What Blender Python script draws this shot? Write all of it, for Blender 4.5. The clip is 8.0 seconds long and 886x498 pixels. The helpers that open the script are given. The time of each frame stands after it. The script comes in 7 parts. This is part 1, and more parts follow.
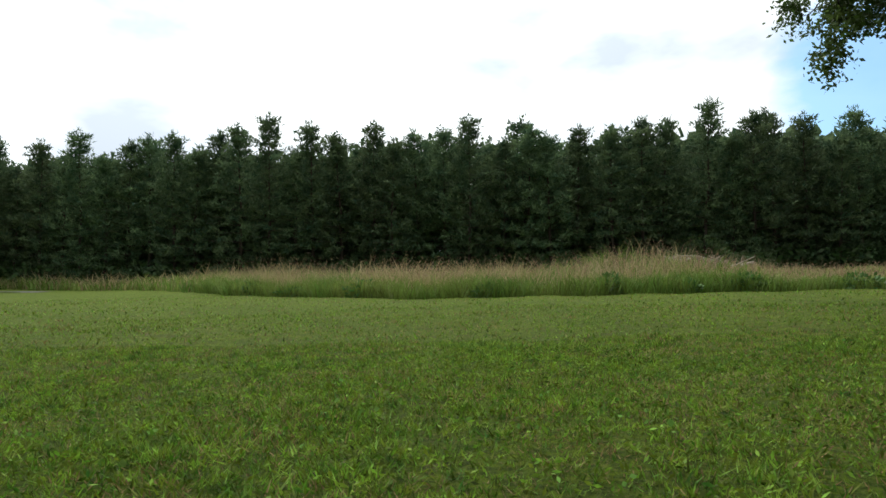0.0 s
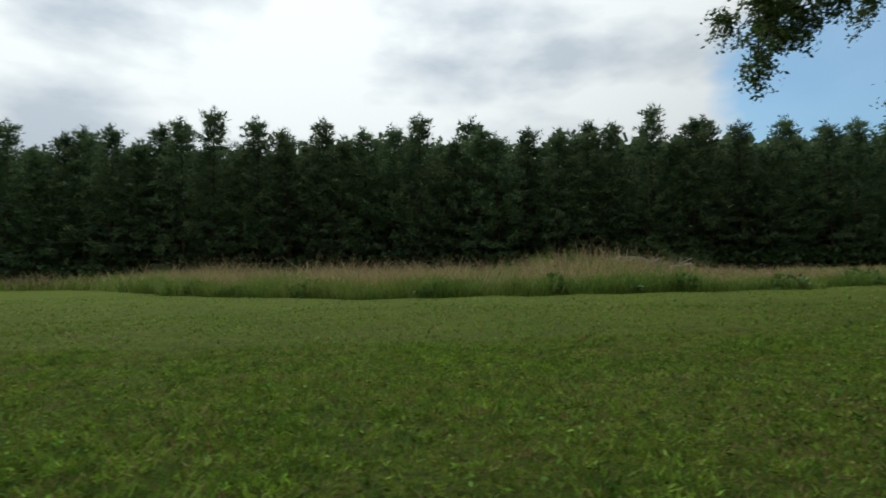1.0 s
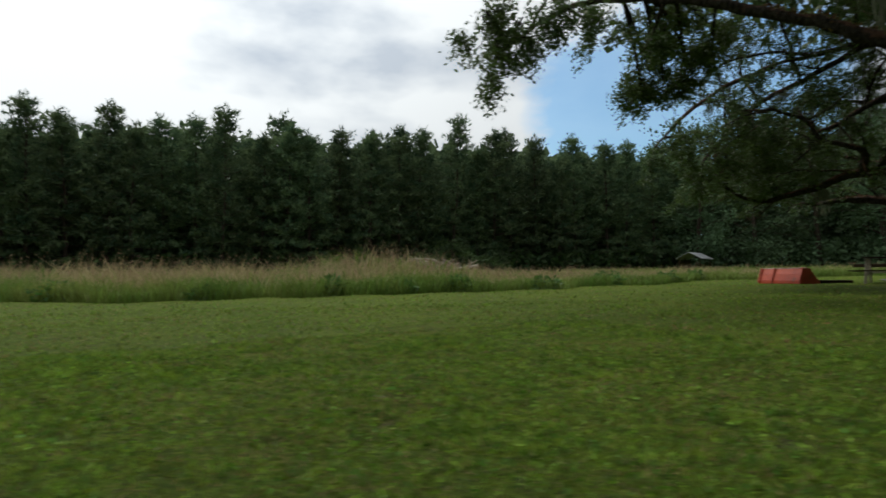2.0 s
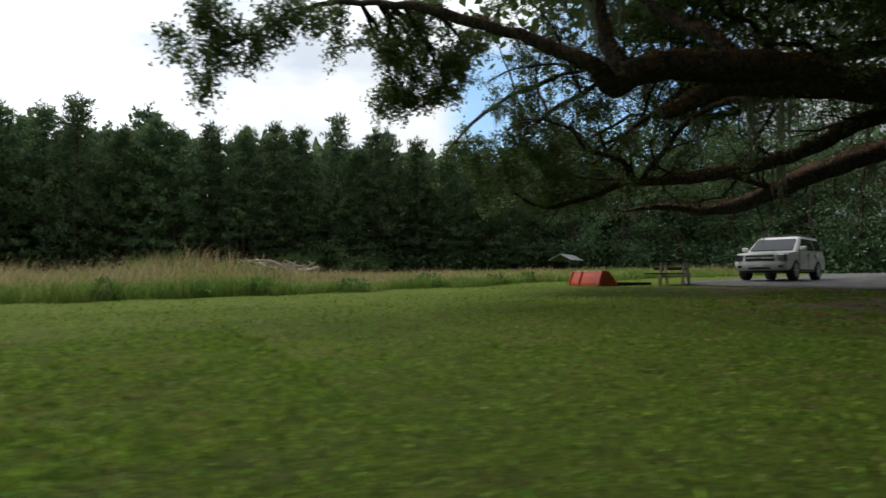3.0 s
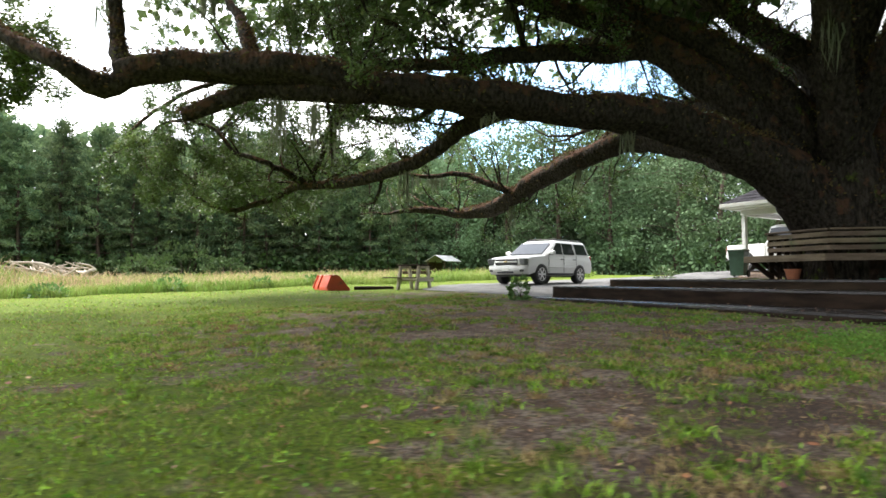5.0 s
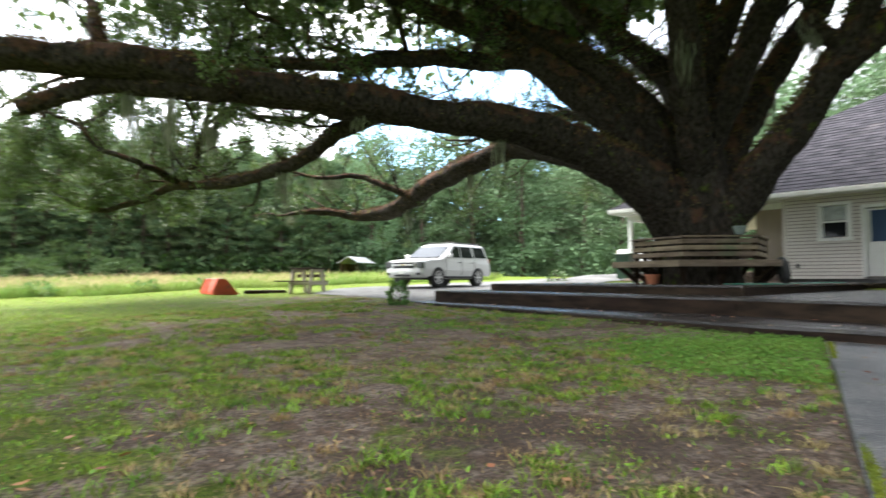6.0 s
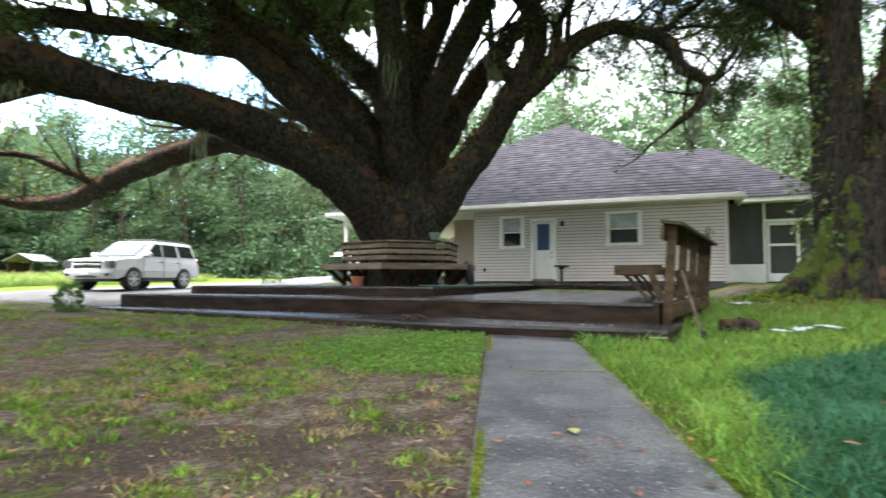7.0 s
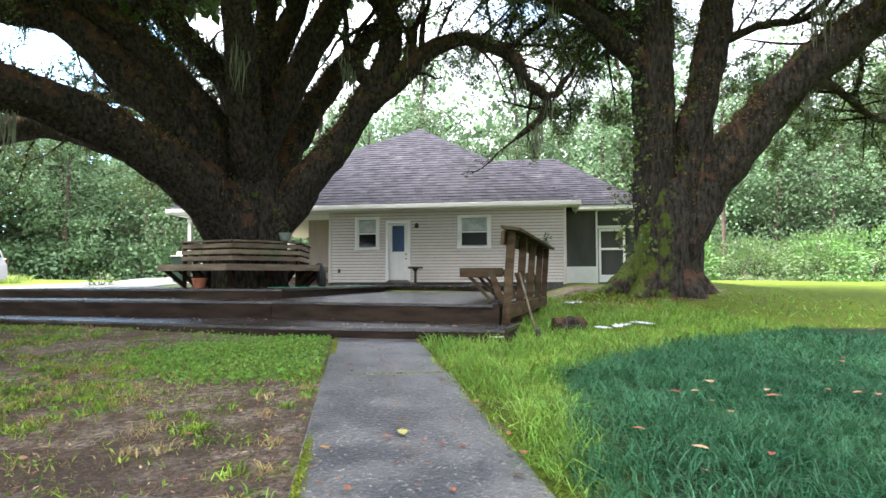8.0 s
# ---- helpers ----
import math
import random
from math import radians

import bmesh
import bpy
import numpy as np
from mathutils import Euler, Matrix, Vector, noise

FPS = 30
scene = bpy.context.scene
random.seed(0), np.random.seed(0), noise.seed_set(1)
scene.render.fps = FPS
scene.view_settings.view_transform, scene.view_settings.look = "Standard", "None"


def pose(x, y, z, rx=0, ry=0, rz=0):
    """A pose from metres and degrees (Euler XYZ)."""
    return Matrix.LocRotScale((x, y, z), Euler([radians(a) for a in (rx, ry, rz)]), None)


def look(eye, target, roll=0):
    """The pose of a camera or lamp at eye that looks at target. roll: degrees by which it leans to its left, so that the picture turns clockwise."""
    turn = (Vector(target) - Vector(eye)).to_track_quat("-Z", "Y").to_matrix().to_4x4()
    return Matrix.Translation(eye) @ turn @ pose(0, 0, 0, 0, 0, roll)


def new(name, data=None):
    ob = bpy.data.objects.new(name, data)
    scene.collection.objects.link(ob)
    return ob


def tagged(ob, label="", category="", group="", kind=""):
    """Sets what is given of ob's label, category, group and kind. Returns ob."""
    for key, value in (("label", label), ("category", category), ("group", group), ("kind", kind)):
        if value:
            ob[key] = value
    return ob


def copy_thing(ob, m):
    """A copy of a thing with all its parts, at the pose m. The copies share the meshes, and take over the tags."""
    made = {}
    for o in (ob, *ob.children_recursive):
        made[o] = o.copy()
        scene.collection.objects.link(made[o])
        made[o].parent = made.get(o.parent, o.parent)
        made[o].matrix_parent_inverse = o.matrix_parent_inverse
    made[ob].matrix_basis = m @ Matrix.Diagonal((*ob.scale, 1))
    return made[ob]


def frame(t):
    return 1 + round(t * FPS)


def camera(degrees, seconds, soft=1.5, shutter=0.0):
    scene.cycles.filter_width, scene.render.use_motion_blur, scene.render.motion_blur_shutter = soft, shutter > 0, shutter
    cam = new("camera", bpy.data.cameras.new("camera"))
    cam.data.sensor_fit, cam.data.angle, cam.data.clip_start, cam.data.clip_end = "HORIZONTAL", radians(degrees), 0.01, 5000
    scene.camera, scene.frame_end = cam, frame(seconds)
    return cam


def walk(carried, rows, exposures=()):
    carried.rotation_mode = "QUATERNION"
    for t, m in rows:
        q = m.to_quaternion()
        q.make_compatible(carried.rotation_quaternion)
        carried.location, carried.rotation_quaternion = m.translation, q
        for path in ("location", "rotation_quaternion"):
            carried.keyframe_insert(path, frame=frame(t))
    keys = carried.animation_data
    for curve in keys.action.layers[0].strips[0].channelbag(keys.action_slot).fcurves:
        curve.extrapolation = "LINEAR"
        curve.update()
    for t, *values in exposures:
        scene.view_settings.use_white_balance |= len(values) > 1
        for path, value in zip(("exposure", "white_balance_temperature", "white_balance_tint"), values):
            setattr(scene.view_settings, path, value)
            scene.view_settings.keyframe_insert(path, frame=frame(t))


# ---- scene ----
EXPOSURES = [(0.0, -0.15, 6500, 5), (0.5, -0.72, 6450, 4), (1.0, -0.78, 6450, 4), (2.0, -0.68, 6500, 6), (3.5, -0.05, 6550, 9), (4.0, 0.4, 6600, 10), (4.7, 1.5, 6650, 11), (6.0, 2.25, 6450, 10), (8.0, 2.75, 6300, 13)]
cam = camera(74.11, 8.0, shutter=0.3)
# seconds, x, y, z, yaw, pitch, roll
ROWS = [
    (0.0, 0.000, 0.000, 0.778, 0.00, 2.98, 0.09),
    (0.5, 0.015, -0.000, 0.782, -0.63, 2.94, 0.06),
    (1.0, 0.119, 0.001, 0.797, -4.79, 2.95, -0.02),
    (1.5, 0.627, -0.033, 0.821, -13.72, 2.93, -0.04),
    (2.0, 1.522, -0.370, 0.837, -21.57, 2.94, 0.01),
    (3.5, 7.041, -2.736, 1.014, -31.26, 2.89, 0.05),
    (4.0, 9.029, -3.812, 1.074, -32.10, 2.85, 0.03),
    (4.5, 10.960, -4.880, 1.082, -32.85, 2.87, 0.02),
    (4.7, 11.623, -5.322, 1.091, -33.38, 2.89, 0.01),
    (5.5, 13.000, -6.230, 1.180, -33.70, 2.82, 0.01),
    (5.8, 13.262, -6.375, 1.210, -35.30, 2.81, 0.01),
    (6.0, 13.246, -6.383, 1.215, -40.96, 2.90, 0.09),
    (6.5, 13.502, -6.446, 1.209, -54.55, 3.01, 0.08),
    (7.0, 13.631, -6.594, 1.203, -67.25, 3.10, -0.01),
    (7.5, 13.639, -6.742, 1.228, -77.27, 3.10, 0.02),
    (8.0, 13.643, -6.740, 1.228, -80.96, 3.14, 0.11),
]
walk(cam, [(t, pose(x, y, z, 90 + pitch, roll, yaw)) for t, x, y, z, yaw, pitch, roll in ROWS], EXPOSURES)

# ---- sky and sun: bright thin overcast with blue gaps, the sun high behind the pines ----
SUN_EL, SUN_AZ = 58.0, -20.0          # degrees; azimuth from +y towards +x
world = bpy.data.worlds.new("sky")
scene.world = world
world.use_nodes = True
wt = world.node_tree
wt.nodes.clear()


def wnode(kind, **sets):
    n = wt.nodes.new(kind)
    for key, value in sets.items():
        n.inputs[key].default_value = value
    return n


sky = wt.nodes.new("ShaderNodeTexSky")
sky.sky_type, sky.sun_disc = "NISHITA", False
sky.sun_elevation, sky.sun_rotation = radians(SUN_EL), radians(SUN_AZ)
sky.air_density, sky.dust_density = 1.0, 2.0
coord = wt.nodes.new("ShaderNodeTexCoord")
flat = wt.nodes.new("ShaderNodeMapping")
flat.inputs["Scale"].default_value = (1.0, 1.0, 2.2)
cloud = wnode("ShaderNodeTexNoise", Scale=1.9, Detail=7.0, Roughness=0.55, Distortion=0.4)
ramp = wt.nodes.new("ShaderNodeValToRGB")
ramp.color_ramp.elements[0].position, ramp.color_ramp.elements[1].position = 0.36, 0.50
ramp.color_ramp.elements[0].color = (0.2, 0.2, 0.2, 1)
shade = wnode("ShaderNodeTexNoise", Scale=3.4, Detail=5.0, Roughness=0.5)
tone = wt.nodes.new("ShaderNodeValToRGB")
tone.color_ramp.elements[0].position, tone.color_ramp.elements[1].position = 0.38, 0.56
tone.color_ramp.elements[0].color = (6.2, 6.8, 7.8, 1)
tone.color_ramp.elements[1].color = (10.4, 10.7, 11.1, 1)
# a clear gap low towards the north-east
clear = wt.nodes.new("ShaderNodeVectorMath")
clear.operation = "DOT_PRODUCT"
clear.inputs[1].default_value = Vector((math.sin(radians(43)), math.cos(radians(43)), 0.29)).normalized()
gap = wnode("ShaderNodeMapRange")
gap.inputs["From Min"].default_value, gap.inputs["From Max"].default_value = 0.962, 0.995
gap.inputs["To Min"].default_value, gap.inputs["To Max"].default_value = 0.09, -0.26
cover = wt.nodes.new("ShaderNodeMath")
cover.operation = "ADD"
# cloud is brightest towards the sun
glow = wt.nodes.new("ShaderNodeVectorMath")
glow.operation = "DOT_PRODUCT"
glow.inputs[1].default_value = (math.sin(radians(SUN_AZ)) * math.cos(radians(SUN_EL)), math.cos(radians(SUN_AZ)) * math.cos(radians(SUN_EL)), math.sin(radians(SUN_EL)))
rise = wnode("ShaderNodeMapRange")
rise.interpolation_type = "SMOOTHSTEP"
rise.inputs["From Min"].default_value, rise.inputs["From Max"].default_value = 0.05, 0.95
rise.inputs["To Min"].default_value, rise.inputs["To Max"].default_value = 0.70, 2.9
lit = wt.nodes.new("ShaderNodeVectorMath")
lit.operation = "SCALE"
blue = wt.nodes.new("ShaderNodeVectorMath")
blue.operation = "MULTIPLY"
blue.inputs[1].default_value = (2.3, 3.5, 4.0)
mixsky = wt.nodes.new("ShaderNodeMix")
mixsky.data_type = "RGBA"
back = wnode("ShaderNodeBackground", Strength=0.060)
outw = wt.nodes.new("ShaderNodeOutputWorld")
for a, b in ((coord.outputs["Generated"], flat.inputs["Vector"]), (flat.outputs[0], cloud.inputs["Vector"]),
             (flat.outputs[0], shade.inputs["Vector"]), (coord.outputs["Generated"], clear.inputs[0]), (clear.outputs["Value"], gap.inputs["Value"]), (gap.outputs[0], cover.inputs[0]), (cloud.outputs["Fac"], cover.inputs[1]), (cover.outputs[0], ramp.inputs[0]), (shade.outputs["Fac"], tone.inputs[0]),
             (ramp.outputs[0], mixsky.inputs["Factor"]), (coord.outputs["Generated"], glow.inputs[0]), (glow.outputs["Value"], rise.inputs["Value"]), (tone.outputs[0], lit.inputs[0]), (rise.outputs[0], lit.inputs["Scale"]), (sky.outputs[0], blue.inputs[0]), (blue.outputs[0], mixsky.inputs["A"]), (lit.outputs[0], mixsky.inputs["B"]),
             (mixsky.outputs["Result"], back.inputs["Color"]), (back.outputs[0], outw.inputs["Surface"])):
    wt.links.new(a, b)
sun = new("sun", bpy.data.lights.new("sun", "SUN"))
sun.data.energy, sun.data.angle, sun.data.color = 2.8, radians(30), (1.0, 0.96, 0.88)
sun.matrix_world = look((30 * math.sin(radians(SUN_AZ)), 30 * math.cos(radians(SUN_AZ)), 30 * math.tan(radians(SUN_EL))), (0, 0, 0))

# ---- tools ----
rng = np.random.default_rng(7)


def material(name, base, other=None, scale=4.0, rough=0.8, metal=0.0, bump=0.0, fine=40.0, spots=None, per_object=0.0,
             per_island=0.0, stretch=(1, 1, 1), spec=0.5, translucent=0.0, low=0.35, high=0.65):
    """A surface with two scales of variation: patches between base and other, and a fine grain that also gives relief."""
    m = bpy.data.materials.new(name)
    m.use_nodes = True
    t = m.node_tree
    p = t.nodes["Principled BSDF"]
    p.inputs["Roughness"].default_value, p.inputs["Metallic"].default_value = rough, metal
    p.inputs["Specular IOR Level"].default_value = spec
    other = other or tuple(c * 0.7 for c in base)
    co = t.nodes.new("ShaderNodeTexCoord")
    mp = t.nodes.new("ShaderNodeMapping")
    mp.inputs["Scale"].default_value = stretch
    t.links.new(co.outputs["Object"], mp.inputs[0])
    big = t.nodes.new("ShaderNodeTexNoise")
    big.inputs["Scale"].default_value, big.inputs["Detail"].default_value = scale, 4
    t.links.new(mp.outputs[0], big.inputs["Vector"])
    rp = t.nodes.new("ShaderNodeValToRGB")
    rp.color_ramp.elements[0].position, rp.color_ramp.elements[1].position = low, high
    rp.color_ramp.elements[0].color, rp.color_ramp.elements[1].color = (*base, 1), (*other, 1)
    t.links.new(big.outputs["Fac"], rp.inputs[0])
    small = t.nodes.new("ShaderNodeTexNoise")
    small.inputs["Scale"].default_value, small.inputs["Detail"].default_value = fine, 3
    t.links.new(mp.outputs[0], small.inputs["Vector"])
    mul = t.nodes.new("ShaderNodeMix")
    mul.data_type, mul.blend_type = "RGBA", "OVERLAY"
    mul.inputs["Factor"].default_value = 0.45
    t.links.new(rp.outputs[0], mul.inputs["A"])
    t.links.new(small.outputs["Fac"], mul.inputs["B"])
    colour = mul.outputs["Result"]
    if spots:
        n3 = t.nodes.new("ShaderNodeTexNoise")
        n3.inputs["Scale"].default_value, n3.inputs["Detail"].default_value = spots[1], 5
        t.links.new(co.outputs["Object"], n3.inputs["Vector"])
        r3 = t.nodes.new("ShaderNodeValToRGB")
        r3.color_ramp.elements[0].position, r3.color_ramp.elements[1].position = spots[2], spots[2] + 0.1
        t.links.new(n3.outputs["Fac"], r3.inputs[0])
        mx = t.nodes.new("ShaderNodeMix")
        mx.data_type = "RGBA"
        mx.inputs["B"].default_value = (*spots[0], 1)
        t.links.new(r3.outputs[0], mx.inputs["Factor"])
        t.links.new(colour, mx.inputs["A"])
        colour = mx.outputs["Result"]
    if per_object or per_island:
        if per_object:
            src = t.nodes.new("ShaderNodeObjectInfo").outputs["Random"]
        else:
            src = t.nodes.new("ShaderNodeNewGeometry").outputs["Random Per Island"]
        amount = per_object or per_island
        mr = t.nodes.new("ShaderNodeMapRange")
        mr.inputs["To Min"].default_value, mr.inputs["To Max"].default_value = 1 - amount, 1 + amount
        t.links.new(src, mr.inputs["Value"])
        hs = t.nodes.new("ShaderNodeHueSaturation")
        t.links.new(mr.outputs[0], hs.inputs["Value"])
        t.links.new(colour, hs.inputs["Color"])
        mh = t.nodes.new("ShaderNodeMapRange")
        mh.inputs["To Min"].default_value, mh.inputs["To Max"].default_value = 0.5 - amount * 0.05, 0.5 + amount * 0.05
        t.links.new(src, mh.inputs["Value"])
        t.links.new(mh.outputs[0], hs.inputs["Hue"])
        colour = hs.outputs["Color"]
    t.links.new(colour, p.inputs["Base Color"])
    if bump:
        b = t.nodes.new("ShaderNodeBump")
        b.inputs["Strength"].default_value, b.inputs["Distance"].default_value = min(1.0, bump), 0.02
        t.links.new(small.outputs["Fac"], b.inputs["Height"])
        t.links.new(b.outputs[0], p.inputs["Normal"])
    if translucent:
        tr = t.nodes.new("ShaderNodeBsdfTranslucent")
        t.links.new(colour, tr.inputs["Color"])
        ms = t.nodes.new("ShaderNodeMixShader")
        ms.inputs[0].default_value = translucent
        t.links.new(p.outputs[0], ms.inputs[1])
        t.links.new(tr.outputs[0], ms.inputs[2])
        t.links.new(ms.outputs[0], t.nodes["Material Output"].inputs["Surface"])
    return m


def raw_mesh(name, verts, faces, mat, smooth=False):
    """A mesh from arrays; faces is one array of equal-sided faces or a list of lists."""
    me = bpy.data.meshes.new(name)
    verts = np.asarray(verts, np.float32)
    if isinstance(faces, np.ndarray):
        n, k = faces.shape
        me.vertices.add(len(verts))
        me.vertices.foreach_set("co", verts.ravel())
        me.loops.add(n * k)
        me.loops.foreach_set("vertex_index", faces.astype(np.int32).ravel())
        me.polygons.add(n)
        me.polygons.foreach_set("loop_start", np.arange(0, n * k, k, dtype=np.int32))
        me.update(calc_edges=True)
    else:
        me.from_pydata(verts.tolist(), [], faces)
    if smooth:
        me.shade_smooth()
    me.materials.append(mat)
    return me


def part(name, bm, mat, parent=None, label=""):
    """Links a bmesh or a mesh as one mesh object under a thing or a part."""
    if isinstance(bm, bmesh.types.BMesh):
        me = bpy.data.meshes.new(name)
        bm.to_mesh(me)
        bm.free()
        me.materials.append(mat)
    else:
        me = bm
    ob = new(name, me)
    if parent is not None:
        ob.parent = parent
    if label:
        ob["label"] = label
    return ob


def empty(name, m, label, category, group="", kind=""):
    ob = new(name)
    ob.matrix_world = m
    return tagged(ob, label, category, group, kind)


def box(size, at=(0, 0, 0), turn=None, bevel=0.0, bm=None):
    """A box of that size centred at a place, with bevelled edges; adds to bm where one is given."""
    own = bmesh.new()
    bmesh.ops.create_cube(own, size=1.0)
    bmesh.ops.scale(own, vec=size, verts=own.verts)
    if bevel:
        bmesh.ops.bevel(own, geom=own.edges[:], offset=bevel, segments=1, affect="EDGES")
    m = Matrix.Translation(at) @ (turn.to_matrix().to_4x4() if turn else Matrix.Identity(4))
    bmesh.ops.transform(own, matrix=m, verts=own.verts)
    if bm is None:
        return own
    tmp = bpy.data.meshes.new("tmp")
    own.to_mesh(tmp)
    own.free()
    bm.from_mesh(tmp)
    bpy.data.meshes.remove(tmp)
    return bm


def beam(a, b, w, h, bevel=0.004, up=(0, 0, 1)):
    """A board from a to b, w wide across and h high along up."""
    a, b = Vector(a), Vector(b)
    d = (b - a)
    x = d.normalized()
    y = Vector(up).cross(x).normalized()
    z = x.cross(y)
    own = box((d.length, w, h), bevel=bevel)
    m = Matrix((x, y, z)).transposed().to_4x4()
    m.translation = (a + b) / 2
    bmesh.ops.transform(own, matrix=m, verts=own.verts)
    return own


def prism(outline, z0, z1, bevel=0.0):
    """A solid with the given plan outline between two heights."""
    bm = bmesh.new()
    base = [bm.verts.new((x, y, z0)) for x, y in outline]
    f = bm.faces.new(base)
    r = bmesh.ops.extrude_face_region(bm, geom=[f])
    bmesh.ops.translate(bm, vec=(0, 0, z1 - z0), verts=[v for v in r["geom"] if isinstance(v, bmesh.types.BMVert)])
    bmesh.ops.recalc_face_normals(bm, faces=bm.faces[:])
    if bevel:
        bmesh.ops.bevel(bm, geom=bm.edges[:], offset=bevel, segments=1, affect="EDGES")
    return bm


def lathe(profile, segs=24, bm=None):
    """A turned solid from (radius, height) pairs."""
    bm = bm or bmesh.new()
    rings = []
    for r, z in profile:
        rings.append([bm.verts.new((r * math.cos(2 * math.pi * k / segs), r * math.sin(2 * math.pi * k / segs), z)) for k in range(segs)])
    for a, b in zip(rings, rings[1:]):
        for k in range(segs):
            bm.faces.new((a[k], a[(k + 1) % segs], b[(k + 1) % segs], b[k]))
    bm.faces.new(rings[0][::-1])
    bm.faces.new(rings[-1])
    return bm


def smooth_line(points, radii, step):
    """A Catmull-Rom line through points, with radii, resampled at about that step."""
    p = np.asarray(points, float)
    r = np.asarray(radii, float)
    p = np.vstack([2 * p[0] - p[1], p, 2 * p[-1] - p[-2]])
    out, rad = [], []
    for i in range(1, len(p) - 2):
        n = max(2, int(np.linalg.norm(p[i + 1] - p[i]) / step))
        for u in np.arange(n) / n:
            a, b, c, d = p[i - 1], p[i], p[i + 1], p[i + 2]
            out.append(0.5 * (2 * b + (c - a) * u + (2 * a - 5 * b + 4 * c - d) * u * u + (3 * b - a - 3 * c + d) * u ** 3))
            rad.append(r[i - 1] + (r[min(i, len(r) - 1)] - r[i - 1]) * u)
    out.append(p[-2])
    rad.append(r[-1])
    return np.array(out), np.array(rad)


def tube(line, rad, segs=10, rough=0.0, seed=0, ridges=0.0):
    """Arrays of a tube along a line, its skin made uneven by rough (a share of the radius)."""
    n = len(line)
    tang = np.gradient(line, axis=0)
    tang /= np.linalg.norm(tang, axis=1)[:, None] + 1e-9
    ref = np.array([0.31, 0.17, 0.93]) if abs(tang[0, 2]) < 0.9 else np.array([1.0, 0.1, 0.0])
    u = np.cross(tang, ref)
    u /= np.linalg.norm(u, axis=1)[:, None] + 1e-9
    w = np.cross(tang, u)
    ang = np.arange(segs) * 2 * math.pi / segs
    g = np.random.default_rng(seed)
    rr = rad[:, None] * np.ones(segs)
    if rough:
        lumps = g.normal(0, 1, (n, segs))
        lumps = (lumps + np.roll(lumps, 1, 0) + np.roll(lumps, 1, 1) + np.roll(lumps, -1, 0)) / 2.0
        rr = rr * (1 + rough * lumps)
    if ridges:
        ph = g.uniform(0, 6.28)
        rr = rr * (1 + ridges * np.sin(ang * 5 + ph)[None, :] + ridges * 0.7 * np.sin(ang * 3 + 2 * ph)[None, :])
    v = line[:, None, :] + rr[:, :, None] * (np.cos(ang)[None, :, None] * u[:, None, :] + np.sin(ang)[None, :, None] * w[:, None, :])
    v = v.reshape(-1, 3)
    i, k = np.meshgrid(np.arange(n - 1), np.arange(segs), indexing="ij")
    f = np.stack([i * segs + k, i * segs + (k + 1) % segs, (i + 1) * segs + (k + 1) % segs, (i + 1) * segs + k], -1).reshape(-1, 4)
    cap = np.vstack([v, line[:1], line[-1:]])
    k = np.arange(segs)
    a, b = len(v), len(v) + 1
    ends = np.vstack([np.stack([np.full(segs, a), (k + 1) % segs, k, np.full(segs, a)], 1),
                      np.stack([np.full(segs, b), (n - 1) * segs + k, (n - 1) * segs + (k + 1) % segs, np.full(segs, b)], 1)])
    return cap, f, ends[:, :3]


def join_tubes(tubes):
    """Joins tubes into one triangle mesh's arrays."""
    vs, fs, o = [], [], 0
    for v, f, e in tubes:
        vs.append(v)
        fs += [f[:, [0, 1, 2]] + o, f[:, [0, 2, 3]] + o, e + o]
        o += len(v)
    return np.vstack(vs), np.vstack(fs)


def leaves(centres, size, aim=None, flat=0.0, narrow=0.5, seed=1, fold=0.0):
    """Arrays of small four-cornered leaves at those places."""
    g = np.random.default_rng(seed)
    n = len(centres)
    d = g.normal(0, 1, (n, 3))
    if aim is not None:
        d = d * 0.6 + aim
    d /= np.linalg.norm(d, axis=1)[:, None]
    o = g.normal(0, 1, (n, 3))
    o[:, 2] *= 1 - flat
    s = np.cross(d, o)
    s /= np.linalg.norm(s, axis=1)[:, None] + 1e-9
    ln = size * g.uniform(0.6, 1.3, (n, 1))
    c = np.asarray(centres)
    v = np.stack([c, c + d * ln * 0.5 + s * ln * narrow * 0.5, c + d * ln, c + d * ln * 0.5 - s * ln * narrow * 0.5], 1).reshape(-1, 3)
    f = np.arange(4 * n).reshape(n, 4)
    return v, f


def smoothstep(a, b, x):
    t = np.clip((x - a) / (b - a), 0, 1)
    return t * t * (3 - 2 * t)


def vnoise(x, y, size, seed):
    """Smooth value noise between 0 and 1 with patches about that size."""
    lattice = np.random.default_rng(seed).uniform(0, 1, (257, 257))
    u, v = np.asarray(x, float) / size + 1000.3, np.asarray(y, float) / size + 1000.7
    i, j = np.floor(u).astype(int), np.floor(v).astype(int)
    fu, fv = u - i, v - j
    fu, fv = fu * fu * (3 - 2 * fu), fv * fv * (3 - 2 * fv)
    i, j = i % 256, j % 256
    return (lattice[i, j] * (1 - fu) + lattice[i + 1, j] * fu) * (1 - fv) + (lattice[i, j + 1] * (1 - fu) + lattice[i + 1, j + 1] * fu) * fv


